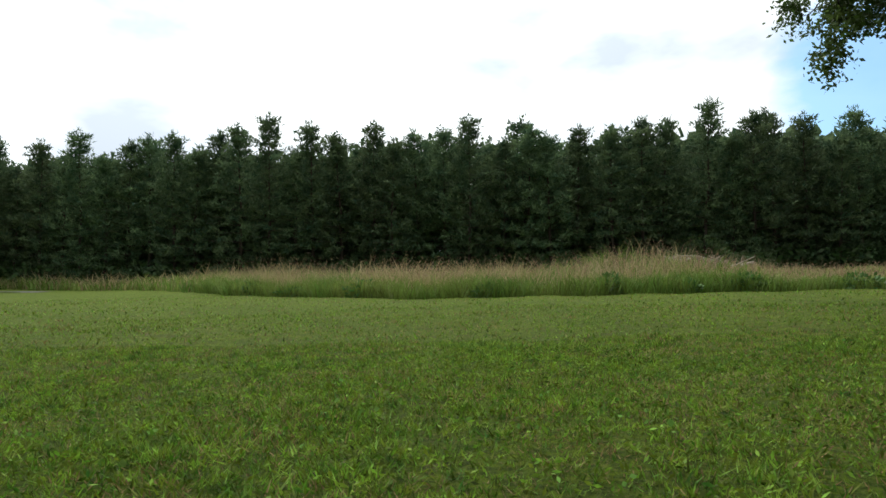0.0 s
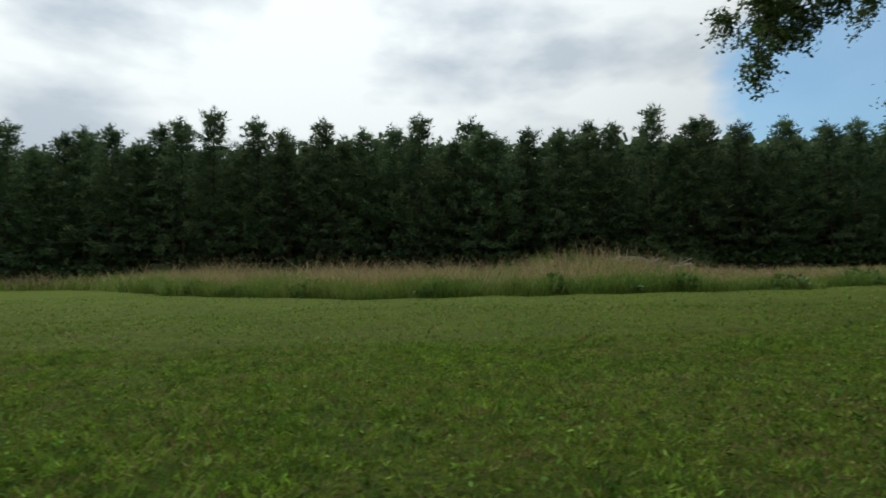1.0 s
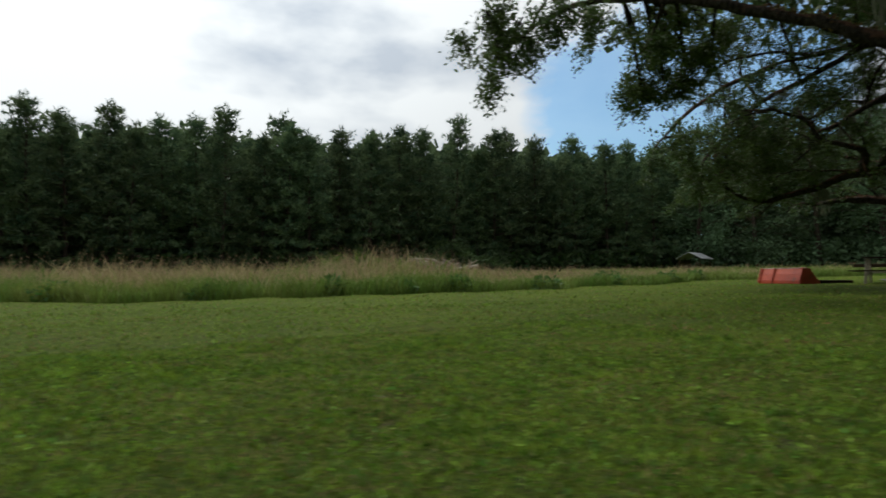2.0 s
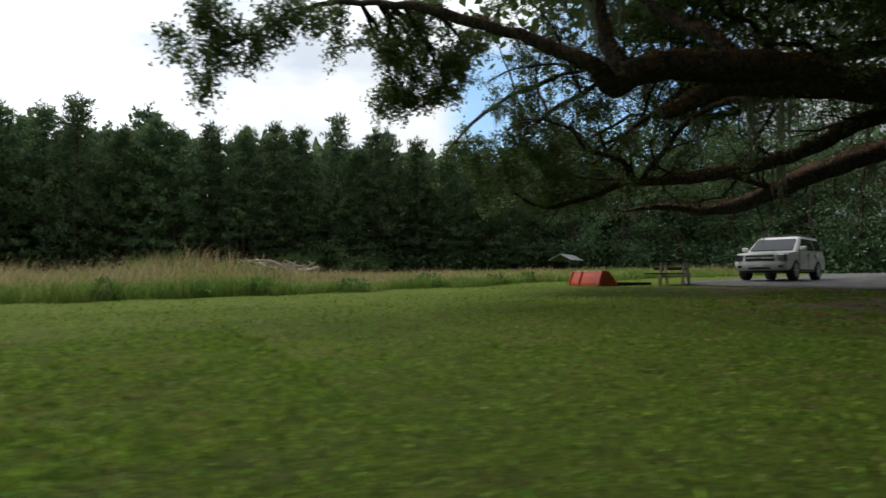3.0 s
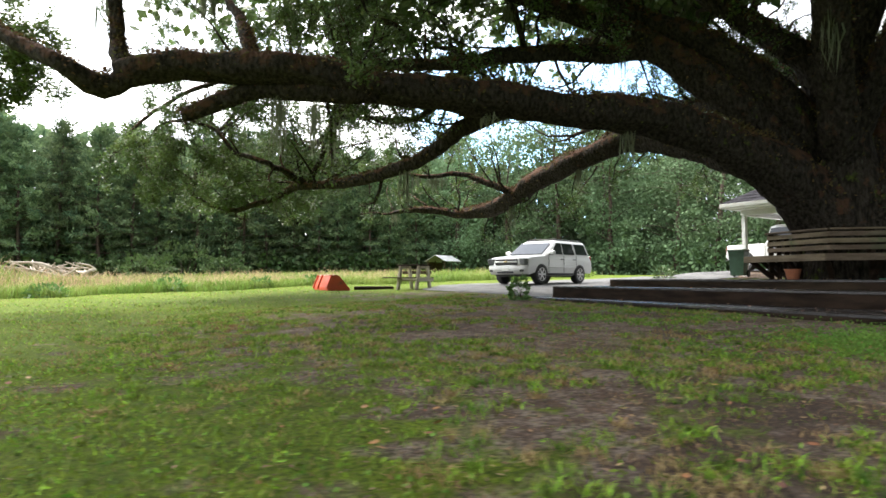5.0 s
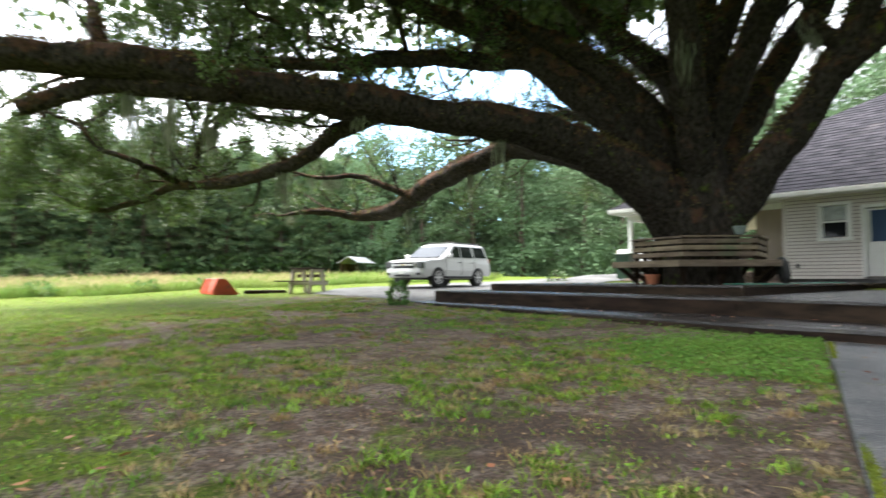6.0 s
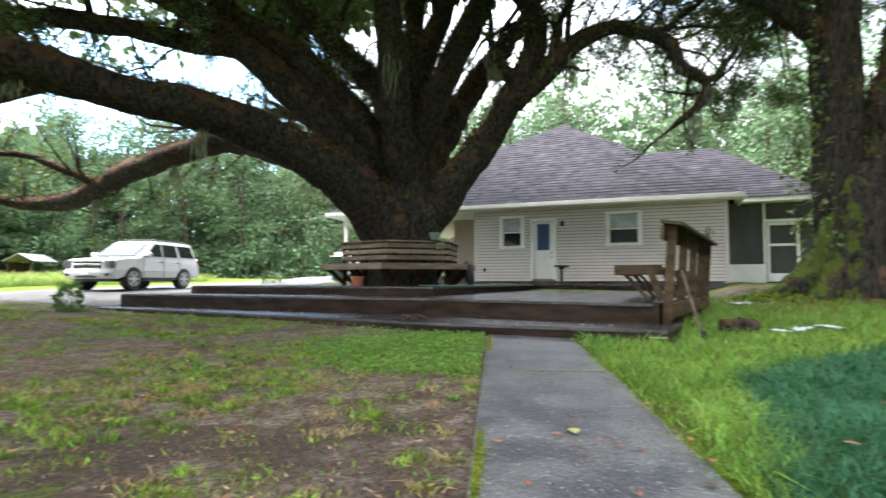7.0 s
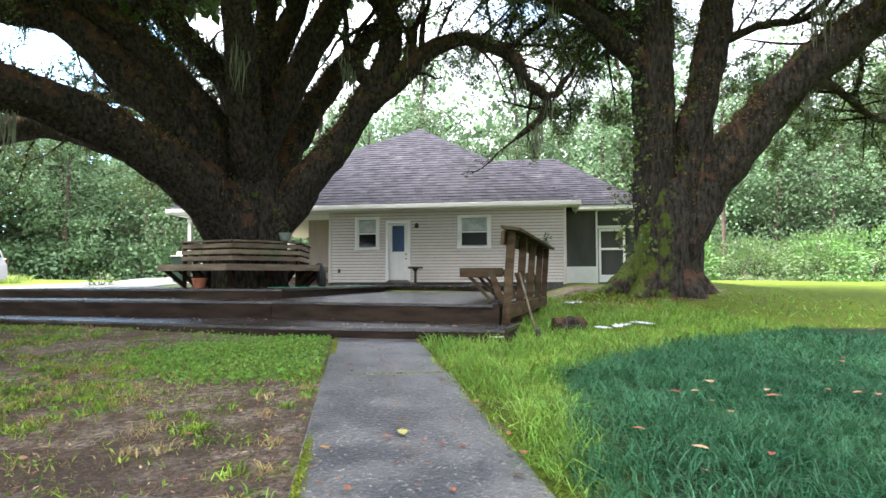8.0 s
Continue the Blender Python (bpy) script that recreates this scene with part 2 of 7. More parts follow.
def ground_z(x, y):
    """The height of the ground."""
    x, y = np.asarray(x, float), np.asarray(y, float)
    z = 0.04 + 0.023 * np.clip(x, -30, 45) + 0.010 * np.clip(y, -30, 60)
    z = z + 0.32 * smoothstep(23, 33, x) * smoothstep(-6.6, -8.2, y) * (1 - smoothstep(-40, -90, y))
    z = z + 0.20 * smoothstep(30.5, 34.0, x) * (1 - smoothstep(9, 13, y)) * smoothstep(-7, -5, y)    # rise to the carport
    z = z + 0.22 * smoothstep(34.6, 36.2, x) * (1 - smoothstep(9, 13, y)) * smoothstep(-7, -5, y)
    z = z + 0.30 * np.exp(-((x - 30.5) ** 2 + (y + 10.8) ** 2) / 5.0)          # root mound of the second oak
    z = z + 0.9 * np.exp(-((x - 8.6) ** 2 / 14.0 + (y - 23.5) ** 2 / 6.0))    # overgrown heap in the field
    z = z + 0.03 * np.sin(x * 0.7 + 1.3) * np.sin(y * 0.6) + 0.012 * np.sin(x * 2.1) * np.cos(y * 2.4 + 0.6)
    return z


def gz(x, y):
    return float(ground_z(x, y))

# ---- materials ----


def bark_material(name, green, fern, north=0.0, long=0.5):
    """Deeply furrowed live-oak bark with moss and brown fern on the upper side."""
    m = material(name, (0.016, 0.0125, 0.010), (0.062, 0.052, 0.042), scale=15.0, rough=0.95, fine=60, stretch=(1, 1, long), spec=0.15, low=0.36, high=0.66)
    t = m.node_tree
    p = t.nodes["Principled BSDF"]
    colour = p.inputs["Base Color"].links[0].from_socket
    geo, co = t.nodes.new("ShaderNodeNewGeometry"), t.nodes.new("ShaderNodeTexCoord")
    xyz = t.nodes.new("ShaderNodeSeparateXYZ")
    t.links.new(geo.outputs["Normal"], xyz.inputs[0])

    def layer(colour, tint, scale, at, up, side=0.0, squash=1.0):
        n = t.nodes.new("ShaderNodeTexNoise")
        n.inputs["Scale"].default_value, n.inputs["Detail"].default_value, n.inputs["Roughness"].default_value = scale, 7, 0.65
        mp = t.nodes.new("ShaderNodeMapping")
        mp.inputs["Scale"].default_value = (1, 1, squash)
        t.links.new(co.outputs["Object"], mp.inputs[0])
        t.links.new(mp.outputs[0], n.inputs["Vector"])
        mad = t.nodes.new("ShaderNodeMath")
        mad.operation = "MULTIPLY_ADD"
        mad.inputs[1].default_value = up
        t.links.new(xyz.outputs["Z"], mad.inputs[0])
        t.links.new(n.outputs["Fac"], mad.inputs[2])
        r = t.nodes.new("ShaderNodeMapRange")
        r.inputs["From Min"].default_value, r.inputs["From Max"].default_value = at, at + 0.09
        lean = t.nodes.new("ShaderNodeMath")
        lean.operation = "MULTIPLY_ADD"
        lean.inputs[1].default_value = side
        t.links.new(xyz.outputs["Y"], lean.inputs[0])
        t.links.new(mad.outputs[0], lean.inputs[2])
        t.links.new(lean.outputs[0], r.inputs["Value"])
        mx = t.nodes.new("ShaderNodeMix")
        mx.data_type = "RGBA"
        mx.inputs["B"].default_value = (*tint, 1)
        t.links.new(r.outputs[0], mx.inputs["Factor"])
        t.links.new(colour, mx.inputs["A"])
        return mx.outputs["Result"]
    colour = layer(colour, (0.098, 0.052, 0.033), 2.6, fern, 0.16)
    colour = layer(colour, (0.080, 0.105, 0.018), 3.2, green, 0.06, north, 0.7)
    colour = layer(colour, (0.120, 0.130, 0.098), 6.0, 0.64, 0.0, 0.0, long)
    t.links.new(colour, p.inputs["Base Color"])
    relief = t.nodes.new("ShaderNodeTexVoronoi")
    relief.inputs["Scale"].default_value = 13
    sq = t.nodes.new("ShaderNodeMapping")
    sq.inputs["Scale"].default_value = (1, 1, long * 0.7)
    warp = t.nodes.new("ShaderNodeTexNoise")
    warp.inputs["Scale"].default_value, warp.inputs["Detail"].default_value, warp.inputs["Roughness"].default_value = 14, 8, 0.7
    t.links.new(co.outputs["Object"], sq.inputs[0])
    t.links.new(sq.outputs[0], relief.inputs["Vector"])
    t.links.new(co.outputs["Object"], warp.inputs["Vector"])
    add = t.nodes.new("ShaderNodeMath")
    add.operation = "ADD"
    t.links.new(relief.outputs["Distance"], add.inputs[0])
    t.links.new(warp.outputs["Fac"], add.inputs[1])
    b = t.nodes.new("ShaderNodeBump")
    b.inputs["Strength"].default_value, b.inputs["Distance"].default_value = 1.0, 0.07
    t.links.new(add.outputs[0], b.inputs["Height"])
    t.links.new(b.outputs[0], p.inputs["Normal"])
    return m


BARK = bark_material("oak_bark", 0.62, 0.54)
TRUNK_BARK = bark_material("oak_trunk_bark", 0.60, 0.62, 0.0, 0.24)
MOSSY = bark_material("mossy_oak_bark", 0.66, 0.56, 0.12, 0.3)
MOSSY_TRUNK = bark_material("mossy_oak_trunk", 0.56, 0.60, 0.26, 0.3)
ROOT_MOSS = bark_material("mossy_roots_bark", 0.46, 0.62, 0.1, 0.5)
PINE_BARK = material("pine_bark", (0.10, 0.072, 0.055), (0.055, 0.042, 0.036), scale=5, rough=0.95, bump=0.6, spec=0.2)
NEEDLES = material("pine_needles", (0.050, 0.098, 0.055), (0.185, 0.250, 0.118), scale=0.85, rough=0.8, per_object=0.22, translucent=0.34, fine=9, spec=0.15)
OAK_LEAF = material("oak_leaves", (0.052, 0.092, 0.024), (0.105, 0.150, 0.042), scale=0.6, rough=0.42, per_island=0.35, translucent=0.34, fine=12, spec=0.3)
# leaf green shifted pale and bluish, so distant haze sits in the colour
WOOD_LEAF = material("hazed_hardwood_leaves", (0.088, 0.142, 0.072), (0.128, 0.190, 0.100), scale=0.5, rough=0.85, per_object=0.24, translucent=0.16, fine=6, spec=0.1)
MOSS = material("hanging_moss", (0.21, 0.225, 0.155), (0.14, 0.155, 0.10), scale=2, rough=1.0, translucent=0.3, spec=0.1)


def lawn_material():
    """Mown grass over soil: green patches, dry straw-coloured patches, and bare dirt under the oak."""
    m = bpy.data.materials.new("lawn_soil")
    m.use_nodes = True
    t = m.node_tree
    p = t.nodes["Principled BSDF"]
    p.inputs["Roughness"].default_value, p.inputs["Specular IOR Level"].default_value = 0.95, 0.15
    co = t.nodes.new("ShaderNodeTexCoord")

    def tex(scale, detail, lo, hi, rough=0.55):
        n = t.nodes.new("ShaderNodeTexNoise")
        n.inputs["Scale"].default_value, n.inputs["Detail"].default_value, n.inputs["Roughness"].default_value = scale, detail, rough
        t.links.new(co.outputs["Object"], n.inputs["Vector"])
        r = t.nodes.new("ShaderNodeMapRange")
        r.inputs["From Min"].default_value, r.inputs["From Max"].default_value = lo, hi
        t.links.new(n.outputs["Fac"], r.inputs["Value"])
        return r.outputs[0], n.outputs["Fac"]

    def mix(fac, a, b):
        n = t.nodes.new("ShaderNodeMix")
        n.data_type = "RGBA"
        for sock, val in (("Factor", fac), ("A", a), ("B", b)):
            if isinstance(val, tuple):
                n.inputs[sock].default_value = (*val, 1)
            elif isinstance(val, float):
                n.inputs[sock].default_value = val
            else:
                t.links.new(val, n.inputs[sock])
        return n.outputs["Result"]

    patch, _ = tex(0.35, 5, 0.40, 0.62)
    fine, raw = tex(26.0, 9, 0.40, 0.58, 0.8)
    dry, _ = tex(1.9, 7, 0.55, 0.68, 0.65)
    straw, _ = tex(48.0, 6, 0.56, 0.64, 0.7)
    clod, _ = tex(7.0, 7, 0.44, 0.60, 0.7)
    green = mix(patch, (0.130, 0.205, 0.009), (0.195, 0.265, 0.014))
    green = mix(dry, green, (0.105, 0.080, 0.036))
    green = mix(clod, green, (0.090, 0.140, 0.009))
    green = mix(fine, green, (0.042, 0.066, 0.006))
    green = mix(straw, green, (0.185, 0.165, 0.050))
    speck, _ = tex(4.0, 8, 0.42, 0.58, 0.7)
    soil = mix(speck, (0.135, 0.088, 0.062), (0.340, 0.270, 0.220))
    wet, _ = tex(0.9, 6, 0.50, 0.62)
    soil = mix(wet, soil, (0.092, 0.066, 0.050))
    soil = mix(fine, soil, (0.058, 0.042, 0.032))
    crumb, _ = tex(60.0, 4, 0.60, 0.66, 0.6)
    soil = mix(crumb, soil, (0.230, 0.140, 0.080))
    attr = t.nodes.new("ShaderNodeAttribute")
    attr.attribute_name = "bare"
    edge, _ = tex(2.2, 6, 0.30, 0.70)
    add = t.nodes.new("ShaderNodeMath")
    add.operation = "ADD"
    t.links.new(attr.outputs["Fac"], add.inputs[0])
    t.links.new(edge, add.inputs[1])
    sub = t.nodes.new("ShaderNodeMapRange")
    sub.inputs["From Min"].default_value, sub.inputs["From Max"].default_value = 0.85, 1.15
    t.links.new(add.outputs[0], sub.inputs["Value"])
    # a darker green for the ground under the blue-green grass
    teal_bed = t.nodes.new("ShaderNodeAttribute")
    teal_bed.attribute_name = "teal_bed"
    t.links.new(mix(teal_bed.outputs["Fac"], mix(sub.outputs[0], green, soil), mix(fine, (0.030, 0.060, 0.026), (0.008, 0.014, 0.008))), p.inputs["Base Color"])
    b = t.nodes.new("ShaderNodeBump")
    b.inputs["Strength"].default_value, b.inputs["Distance"].default_value = 1.0, 0.05
    t.links.new(raw, b.inputs["Height"])
    t.links.new(b.outputs[0], p.inputs["Normal"])
    return m


LAWN = lawn_material()


def bare(x, y):
    """How bare the ground is: most under the great oak, along the path and beside the drive."""
    d = np.hypot((np.asarray(x) - 20.5) / 1.25, np.asarray(y) - 0.5)
    b = 0.80 * (1 - smoothstep(3.0, 8.5, d))
    b = np.maximum(b, 0.88 * np.exp(-(((x - 16.2) ** 2 + (y + 4.2) ** 2) / 9.0) ** 2))
    b = np.maximum(b, 0.6 * np.exp(-((x - 22.0) ** 2 / 12 + (y - 9.0) ** 2 / 9)))
    b = np.maximum(b, 0.7 * np.exp(-((x - 29.0) ** 2 + (y + 9.5) ** 2) / 3.0))
    b = np.maximum(b, 0.85 * np.exp(-((x - 20.6) ** 2 / 3 + (y - 3.0) ** 2 / 10)))
    b = np.maximum(b, 0.80 * np.exp(-((x - 17.4) ** 2 / 9 + (y + 1.6) ** 2 / 12)))
    b = np.maximum(b, 0.95 * np.exp(-((x - 31.0) ** 2 / 14 + (y + 8.0) ** 2 / 2.0)))
    b = np.maximum(b, 0.95 * smoothstep(34.0, 35.0, x) * smoothstep(-8.5, -7.0, y) * (1 - smoothstep(7.5, 9.0, y)))
    side = (y + 6.0) - 0.316 * (x - 17.0)
    return b * (1 - smoothstep(0.0, -1.2, side) * (x < 26))


# ---- ground: one sheet to the horizon, fine round the walk ----
def axis(lo, hi, fine):
    out = list(np.arange(lo, hi, fine))
    a, s = out[0], fine
    left = []
    while a > -900:
        s *= 1.35
        a -= s
        left.append(a)
    b, s = out[-1], fine
    right = []
    while b < 900:
        s *= 1.35
        b += s
        right.append(b)
    return np.array(left[::-1] + out + right)


gx, gy = axis(-8, 38, 0.3), axis(-16, 32, 0.3)
X, Y = np.meshgrid(gx, gy, indexing="ij")
gv = np.stack([X.ravel(), Y.ravel(), ground_z(X, Y).ravel()], 1)
ii, jj = np.meshgrid(np.arange(len(gx) - 1), np.arange(len(gy) - 1), indexing="ij")
gf = np.stack([ii * len(gy) + jj, (ii + 1) * len(gy) + jj, (ii + 1) * len(gy) + jj + 1, ii * len(gy) + jj + 1], -1).reshape(-1, 4)
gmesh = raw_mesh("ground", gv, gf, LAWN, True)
layer = gmesh.attributes.new("bare", "FLOAT", "POINT")
layer.data.foreach_set("value", bare(X, Y).ravel().astype(np.float32))


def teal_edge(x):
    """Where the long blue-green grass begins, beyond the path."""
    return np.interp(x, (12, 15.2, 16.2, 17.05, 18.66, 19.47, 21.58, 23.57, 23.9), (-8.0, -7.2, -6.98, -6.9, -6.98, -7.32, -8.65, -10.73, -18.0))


# mask of the darker ground, bounded by the blue-green grass edge
layer = gmesh.attributes.new("teal_bed", "FLOAT", "POINT")
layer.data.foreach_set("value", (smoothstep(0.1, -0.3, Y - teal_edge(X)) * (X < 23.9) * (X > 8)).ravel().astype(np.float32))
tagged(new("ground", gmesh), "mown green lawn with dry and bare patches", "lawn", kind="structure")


def field_edge(x):
    """Where the mown lawn ends and the tall grass begins."""
    x = np.asarray(x, float)
    y = 17.2 + 0.4 * np.sin(x * 0.9) + 0.25 * np.sin(x * 2.3 + 1)
    y = y + np.where(x < 4, 0.055 * (4 - np.maximum(x, -14)) ** 2 * 0.9 + 1.35 * np.clip(-14 - x, 0, 9) + 0.55 * np.maximum(-23 - x, 0), 0)
    return y + 2.6 * smoothstep(13, 22, x)


# ---- trees of the woods ----
def needles(centres, size, aim, width, seed):
    """Arrays of thin pointed sprays."""
    g = np.random.default_rng(seed)
    n = len(centres)
    d = g.normal(0, 1, (n, 3)) * 0.75 + aim
    d /= np.linalg.norm(d, axis=1)[:, None]
    s = np.cross(d, g.normal(0, 1, (n, 3)))
    s *= width * g.uniform(0.6, 1.3, (n, 1)) / (np.linalg.norm(s, axis=1)[:, None] + 1e-9)
    v = np.stack([centres - s, centres + s, centres + d * size * g.uniform(0.6, 1.25, (n, 1))], 1).reshape(-1, 3)
    return v, np.arange(3 * n).reshape(n, 3)


def pine_mesh(seed, height, dense):
    g = np.random.default_rng(seed)
    z = np.linspace(0, height, 14)
    lean = np.cumsum(g.normal(0, 0.05, (14, 2)), 0)
    line = np.column_stack([lean, z])
    trunk = join_tubes([tube(line, np.linspace(0.19, 0.02, 14), 7, 0.06, seed)])
    tubes, tips, aims = [], [], []
    whorls = 19 if dense > 0.6 else 13
    for k in range(whorls * 5):
        tier = k // 5
        u = 0.10 + 0.87 * (max(0.0, tier + g.uniform(-0.18, 0.18)) / whorls) ** 0.86
        h = u * height
        base = np.array([np.interp(h, z, line[:, 0]), np.interp(h, z, line[:, 1]), h])
        a = k * 1.2566 + tier * 0.7 + g.uniform(-0.45, 0.45)
        reach = (3.1 * max(0.0, 1 - u ** 1.9) ** 0.80 + 0.22) * g.uniform(0.5, 1.15) * (0.78 if u < 0.2 else 1)
        rise = -0.12 + 0.75 * u + 1.6 * max(0.0, u - 0.75) + g.normal(0, 0.10)
        d = np.array([math.cos(a), math.sin(a), 0])
        pts = np.array([base, base + d * reach * 0.5 + [0, 0, reach * (rise * 0.35 - 0.06)], base + d * reach + [0, 0, reach * rise * 0.8]])
        if dense > 0.6:
            tubes.append(tube(pts[::2], np.array([0.045, 0.012]) * (1.3 - u), 3))
        m = max(4, int(reach * 2.0))
        for s in np.linspace(0.38, 1.0, m):
            q = pts[0] * (1 - s) ** 2 + 2 * s * (1 - s) * pts[1] + s * s * pts[2]
            side = np.array([-d[1], d[0], 0]) * g.normal(0, 0.30) * reach * s
            tips.append(q + side + [0, 0, g.uniform(0.0, 0.15)])
            aims.append(d * 0.5 + [0, 0, 0.55])
    for s in np.linspace(0.92, 1.0, 4):
        tips.append(np.array([*line[-1, :2], height * s + 0.05]))
        aims.append(np.array([0, 0, 1.1]))
    per = 14 if dense > 0.6 else 8
    c = np.repeat(np.array(tips), per, 0) + g.normal(0, 1, (len(tips) * per, 3)) * [0.20, 0.20, 0.13]
    leaf = needles(c, 0.42, np.repeat(np.array(aims), per, 0), 0.070 if dense > 0.6 else 0.17, seed)
    return trunk, join_tubes(tubes or [tube(line[:2], np.array([0.2, 0.2]), 7)]), leaf


def tri_mesh(name, vf, mat, smooth=True):
    return raw_mesh(name, vf[0], vf[1], mat, smooth)


def pine_thing(seed, height, dense):
    t = new("pine_tree")
    tr, br, lf = pine_mesh(seed, height, dense)
    part("trunk", tri_mesh("trunk", (np.vstack([tr[0], br[0]]), np.vstack([tr[1], br[1] + len(tr[0])])), PINE_BARK), None, t)
    part("crown", raw_mesh("crown", *lf, NEEDLES), None, t)
    return tagged(t, "tall slender dark green pine at the wood's edge", "pine tree", "pines along the field")


def hardwood_thing(seed, height, spread, count, label, size=0.19):
    g = np.random.default_rng(seed)
    t = new("broadleaf_tree")
    z = np.linspace(0, height * 0.8, 8)
    line = np.column_stack([np.cumsum(g.normal(0, 0.12, (8, 2)), 0), z])
    tubes = [tube(line, np.linspace(0.24, 0.05, 8), 7, 0.06, seed)]
    cents = []
    for k in range(34):
        u = g.uniform(0.04, 0.98)
        base = np.array([np.interp(u * z[-1], z, line[:, 0]), np.interp(u * z[-1], z, line[:, 1]), u * z[-1]])
        a = k * 2.4 + g.uniform(-0.4, 0.4)
        reach = spread * (0.55 + 0.75 * math.sin(math.pi * min(1, u * 0.9 + 0.12))) * g.uniform(0.6, 1.1)
        end = base + [math.cos(a) * reach, math.sin(a) * reach, g.uniform(0.05, 0.35) * height * 0.4]
        mid = (base + end) / 2 + [0, 0, 0.3]
        tubes.append(tube(np.array([base, mid, end]), np.array([0.04, 0.026, 0.010]), 3))
        for s in (0.25, 0.5, 0.75, 1.0):
            cents.append(base * (1 - s) + end * s + g.normal(0, 0.35, 3))
    cents = np.array(cents)
    per = max(8, count // len(cents))
    c = np.repeat(cents, per, 0) + g.normal(0, 0.50, (len(cents) * per, 3)) * [1, 1, 0.5]
    part("trunk", tri_mesh("trunk", join_tubes(tubes), PINE_BARK), None, t)
    part("crown", raw_mesh("crown", *leaves(c, size, flat=0.4, narrow=0.75, seed=seed), WOOD_LEAF), None, t)
    return tagged(t, label, "tree", "broadleaf trees round the clearing")


def plant(things, spots, g, low=0.90, high=1.08, fall=0.0):
    """Sets copies of things at those spots, each turned and sized by chance; the first ones are moved there themselves."""
    for k, (x, y) in enumerate(spots):
        src = things[k % len(things)]
        s = g.uniform(low, high) * (1 - fall * float(smoothstep(-5, 30, x)))
        m = pose(x, y, gz(x, y) - 0.05, g.uniform(-2, 2), g.uniform(-2, 2), g.uniform(0, 360))
        ob = src if k < len(things) else copy_thing(src, Matrix.Identity(4))
        ob.matrix_basis = m @ Matrix.Diagonal((s, s, s * g.uniform(0.93, 1.07), 1))


g = np.random.default_rng(11)
pines = [pine_thing(20 + k, h, 1.0) for k, h in enumerate((15.0, 14.2, 15.6, 13.6))]
back = [pine_thing(40 + k, h, 0.42) for k, h in enumerate((14.0, 13.4))]


def wood_front(x):
    return 55.5 - (0.12 * x if x < 0 else 0.10 * x)


spots = [(x + g.uniform(-0.5, 0.5), wood_front(x) + g.uniform(-1.0, 1.2)) for x in np.arange(-62, 52, 2.5)]
plant(pines, spots, g, 0.98, 1.10, 0.09)
spots = [(x + g.uniform(-0.8, 0.8), wood_front(x) + d + g.uniform(-1, 1)) for d in (4.0,) for x in np.arange(-66, 56, 3.4)]
plant(back, spots, g, 1.03, 1.12, 0.09)
woods = [hardwood_thing(60 + k, h, s, 6800, "leafy broadleaf tree at the edge of the clearing") for k, (h, s) in enumerate(((15, 3.2), (13, 3.6), (17, 3.4)))]
arc = []
ROW = 0
for d, step in ((0, 4.2), (5, 5.5), (11, 7.5)):
    line, _ = smooth_line([(50, 47, 0), (62, 36, 0), (66, 20, 0), (66, 4, 0), (64, -12, 0), (66, -30, 0), (60, -48, 0), (40, -66, 0)], [1] * 8, step)
    for q in line:
        out = np.array([q[0] - 30, q[1] - 0]) / np.hypot(q[0] - 30, q[1])
        ROW += d == 0
        arc.append((q[0] + out[0] * d + g.uniform(-1.2, 1.2), q[1] + out[1] * d + g.uniform(-1.2, 1.2)))
front_row = arc[:ROW]
plant(woods, front_row, g, 1.05, 1.45)
deeper = [hardwood_thing(80 + k, h, s, 1500, "leafy broadleaf tree deeper in the wood, also added unseen behind the walk", 0.36) for k, (h, s) in enumerate(((16, 3.4), (18, 3.6)))]
plant(deeper, arc[ROW:], g, 1.15, 1.6)
# unseen woods, added to close the place behind the walk and block sky light
behind = [(x + 1.5 * math.sin(3 * x), -23.0 - d + 1.5 * math.cos(5 * x)) for d in (0.0, 5.0) for x in np.arange(-27, 12, 3.9)] + [(-27.0 - d, y) for d in (0.0, 5.0) for y in np.arange(-19, 12, 4.1)]
plant([copy_thing(deeper[0], Matrix.Identity(4)), copy_thing(deeper[1], Matrix.Identity(4))], behind, g, 0.95, 1.2)
plant([copy_thing(deeper[0], Matrix.Identity(4)), copy_thing(deeper[1], Matrix.Identity(4))], [(50 + 3.4 * k, 53 - 1.6 * k + 4 * (k % 2)) for k in range(9)], g, 1.0, 1.2)
far = [(x, -62 - 10 * math.sin(x)) for x in range(-60, 36, 10)] + [(-72 + 5 * math.sin(y), y) for y in range(-56, 70, 11)]
plant([copy_thing(back[0], Matrix.Identity(4))], far, g)


def thicket(name, spots, low, high, count, size, mat, label, seed, wide=2.5):
    """Undergrowth and the depth of the woods: one mass of leaves round those spots."""
    g = np.random.default_rng(seed)
    sp = np.array(spots)
    c = sp[g.integers(len(sp), size=count)] + g.normal(0, wide, (count, 2))
    z = ground_z(c[:, 0], c[:, 1]) + low + (high - low) * g.uniform(0, 1, count) ** 1.15
    ob = new(name, raw_mesh(name, *leaves(np.column_stack([c, z]), size, flat=0.3, narrow=0.6, seed=seed), mat))
    return tagged(ob, label, "undergrowth", kind="stuff")


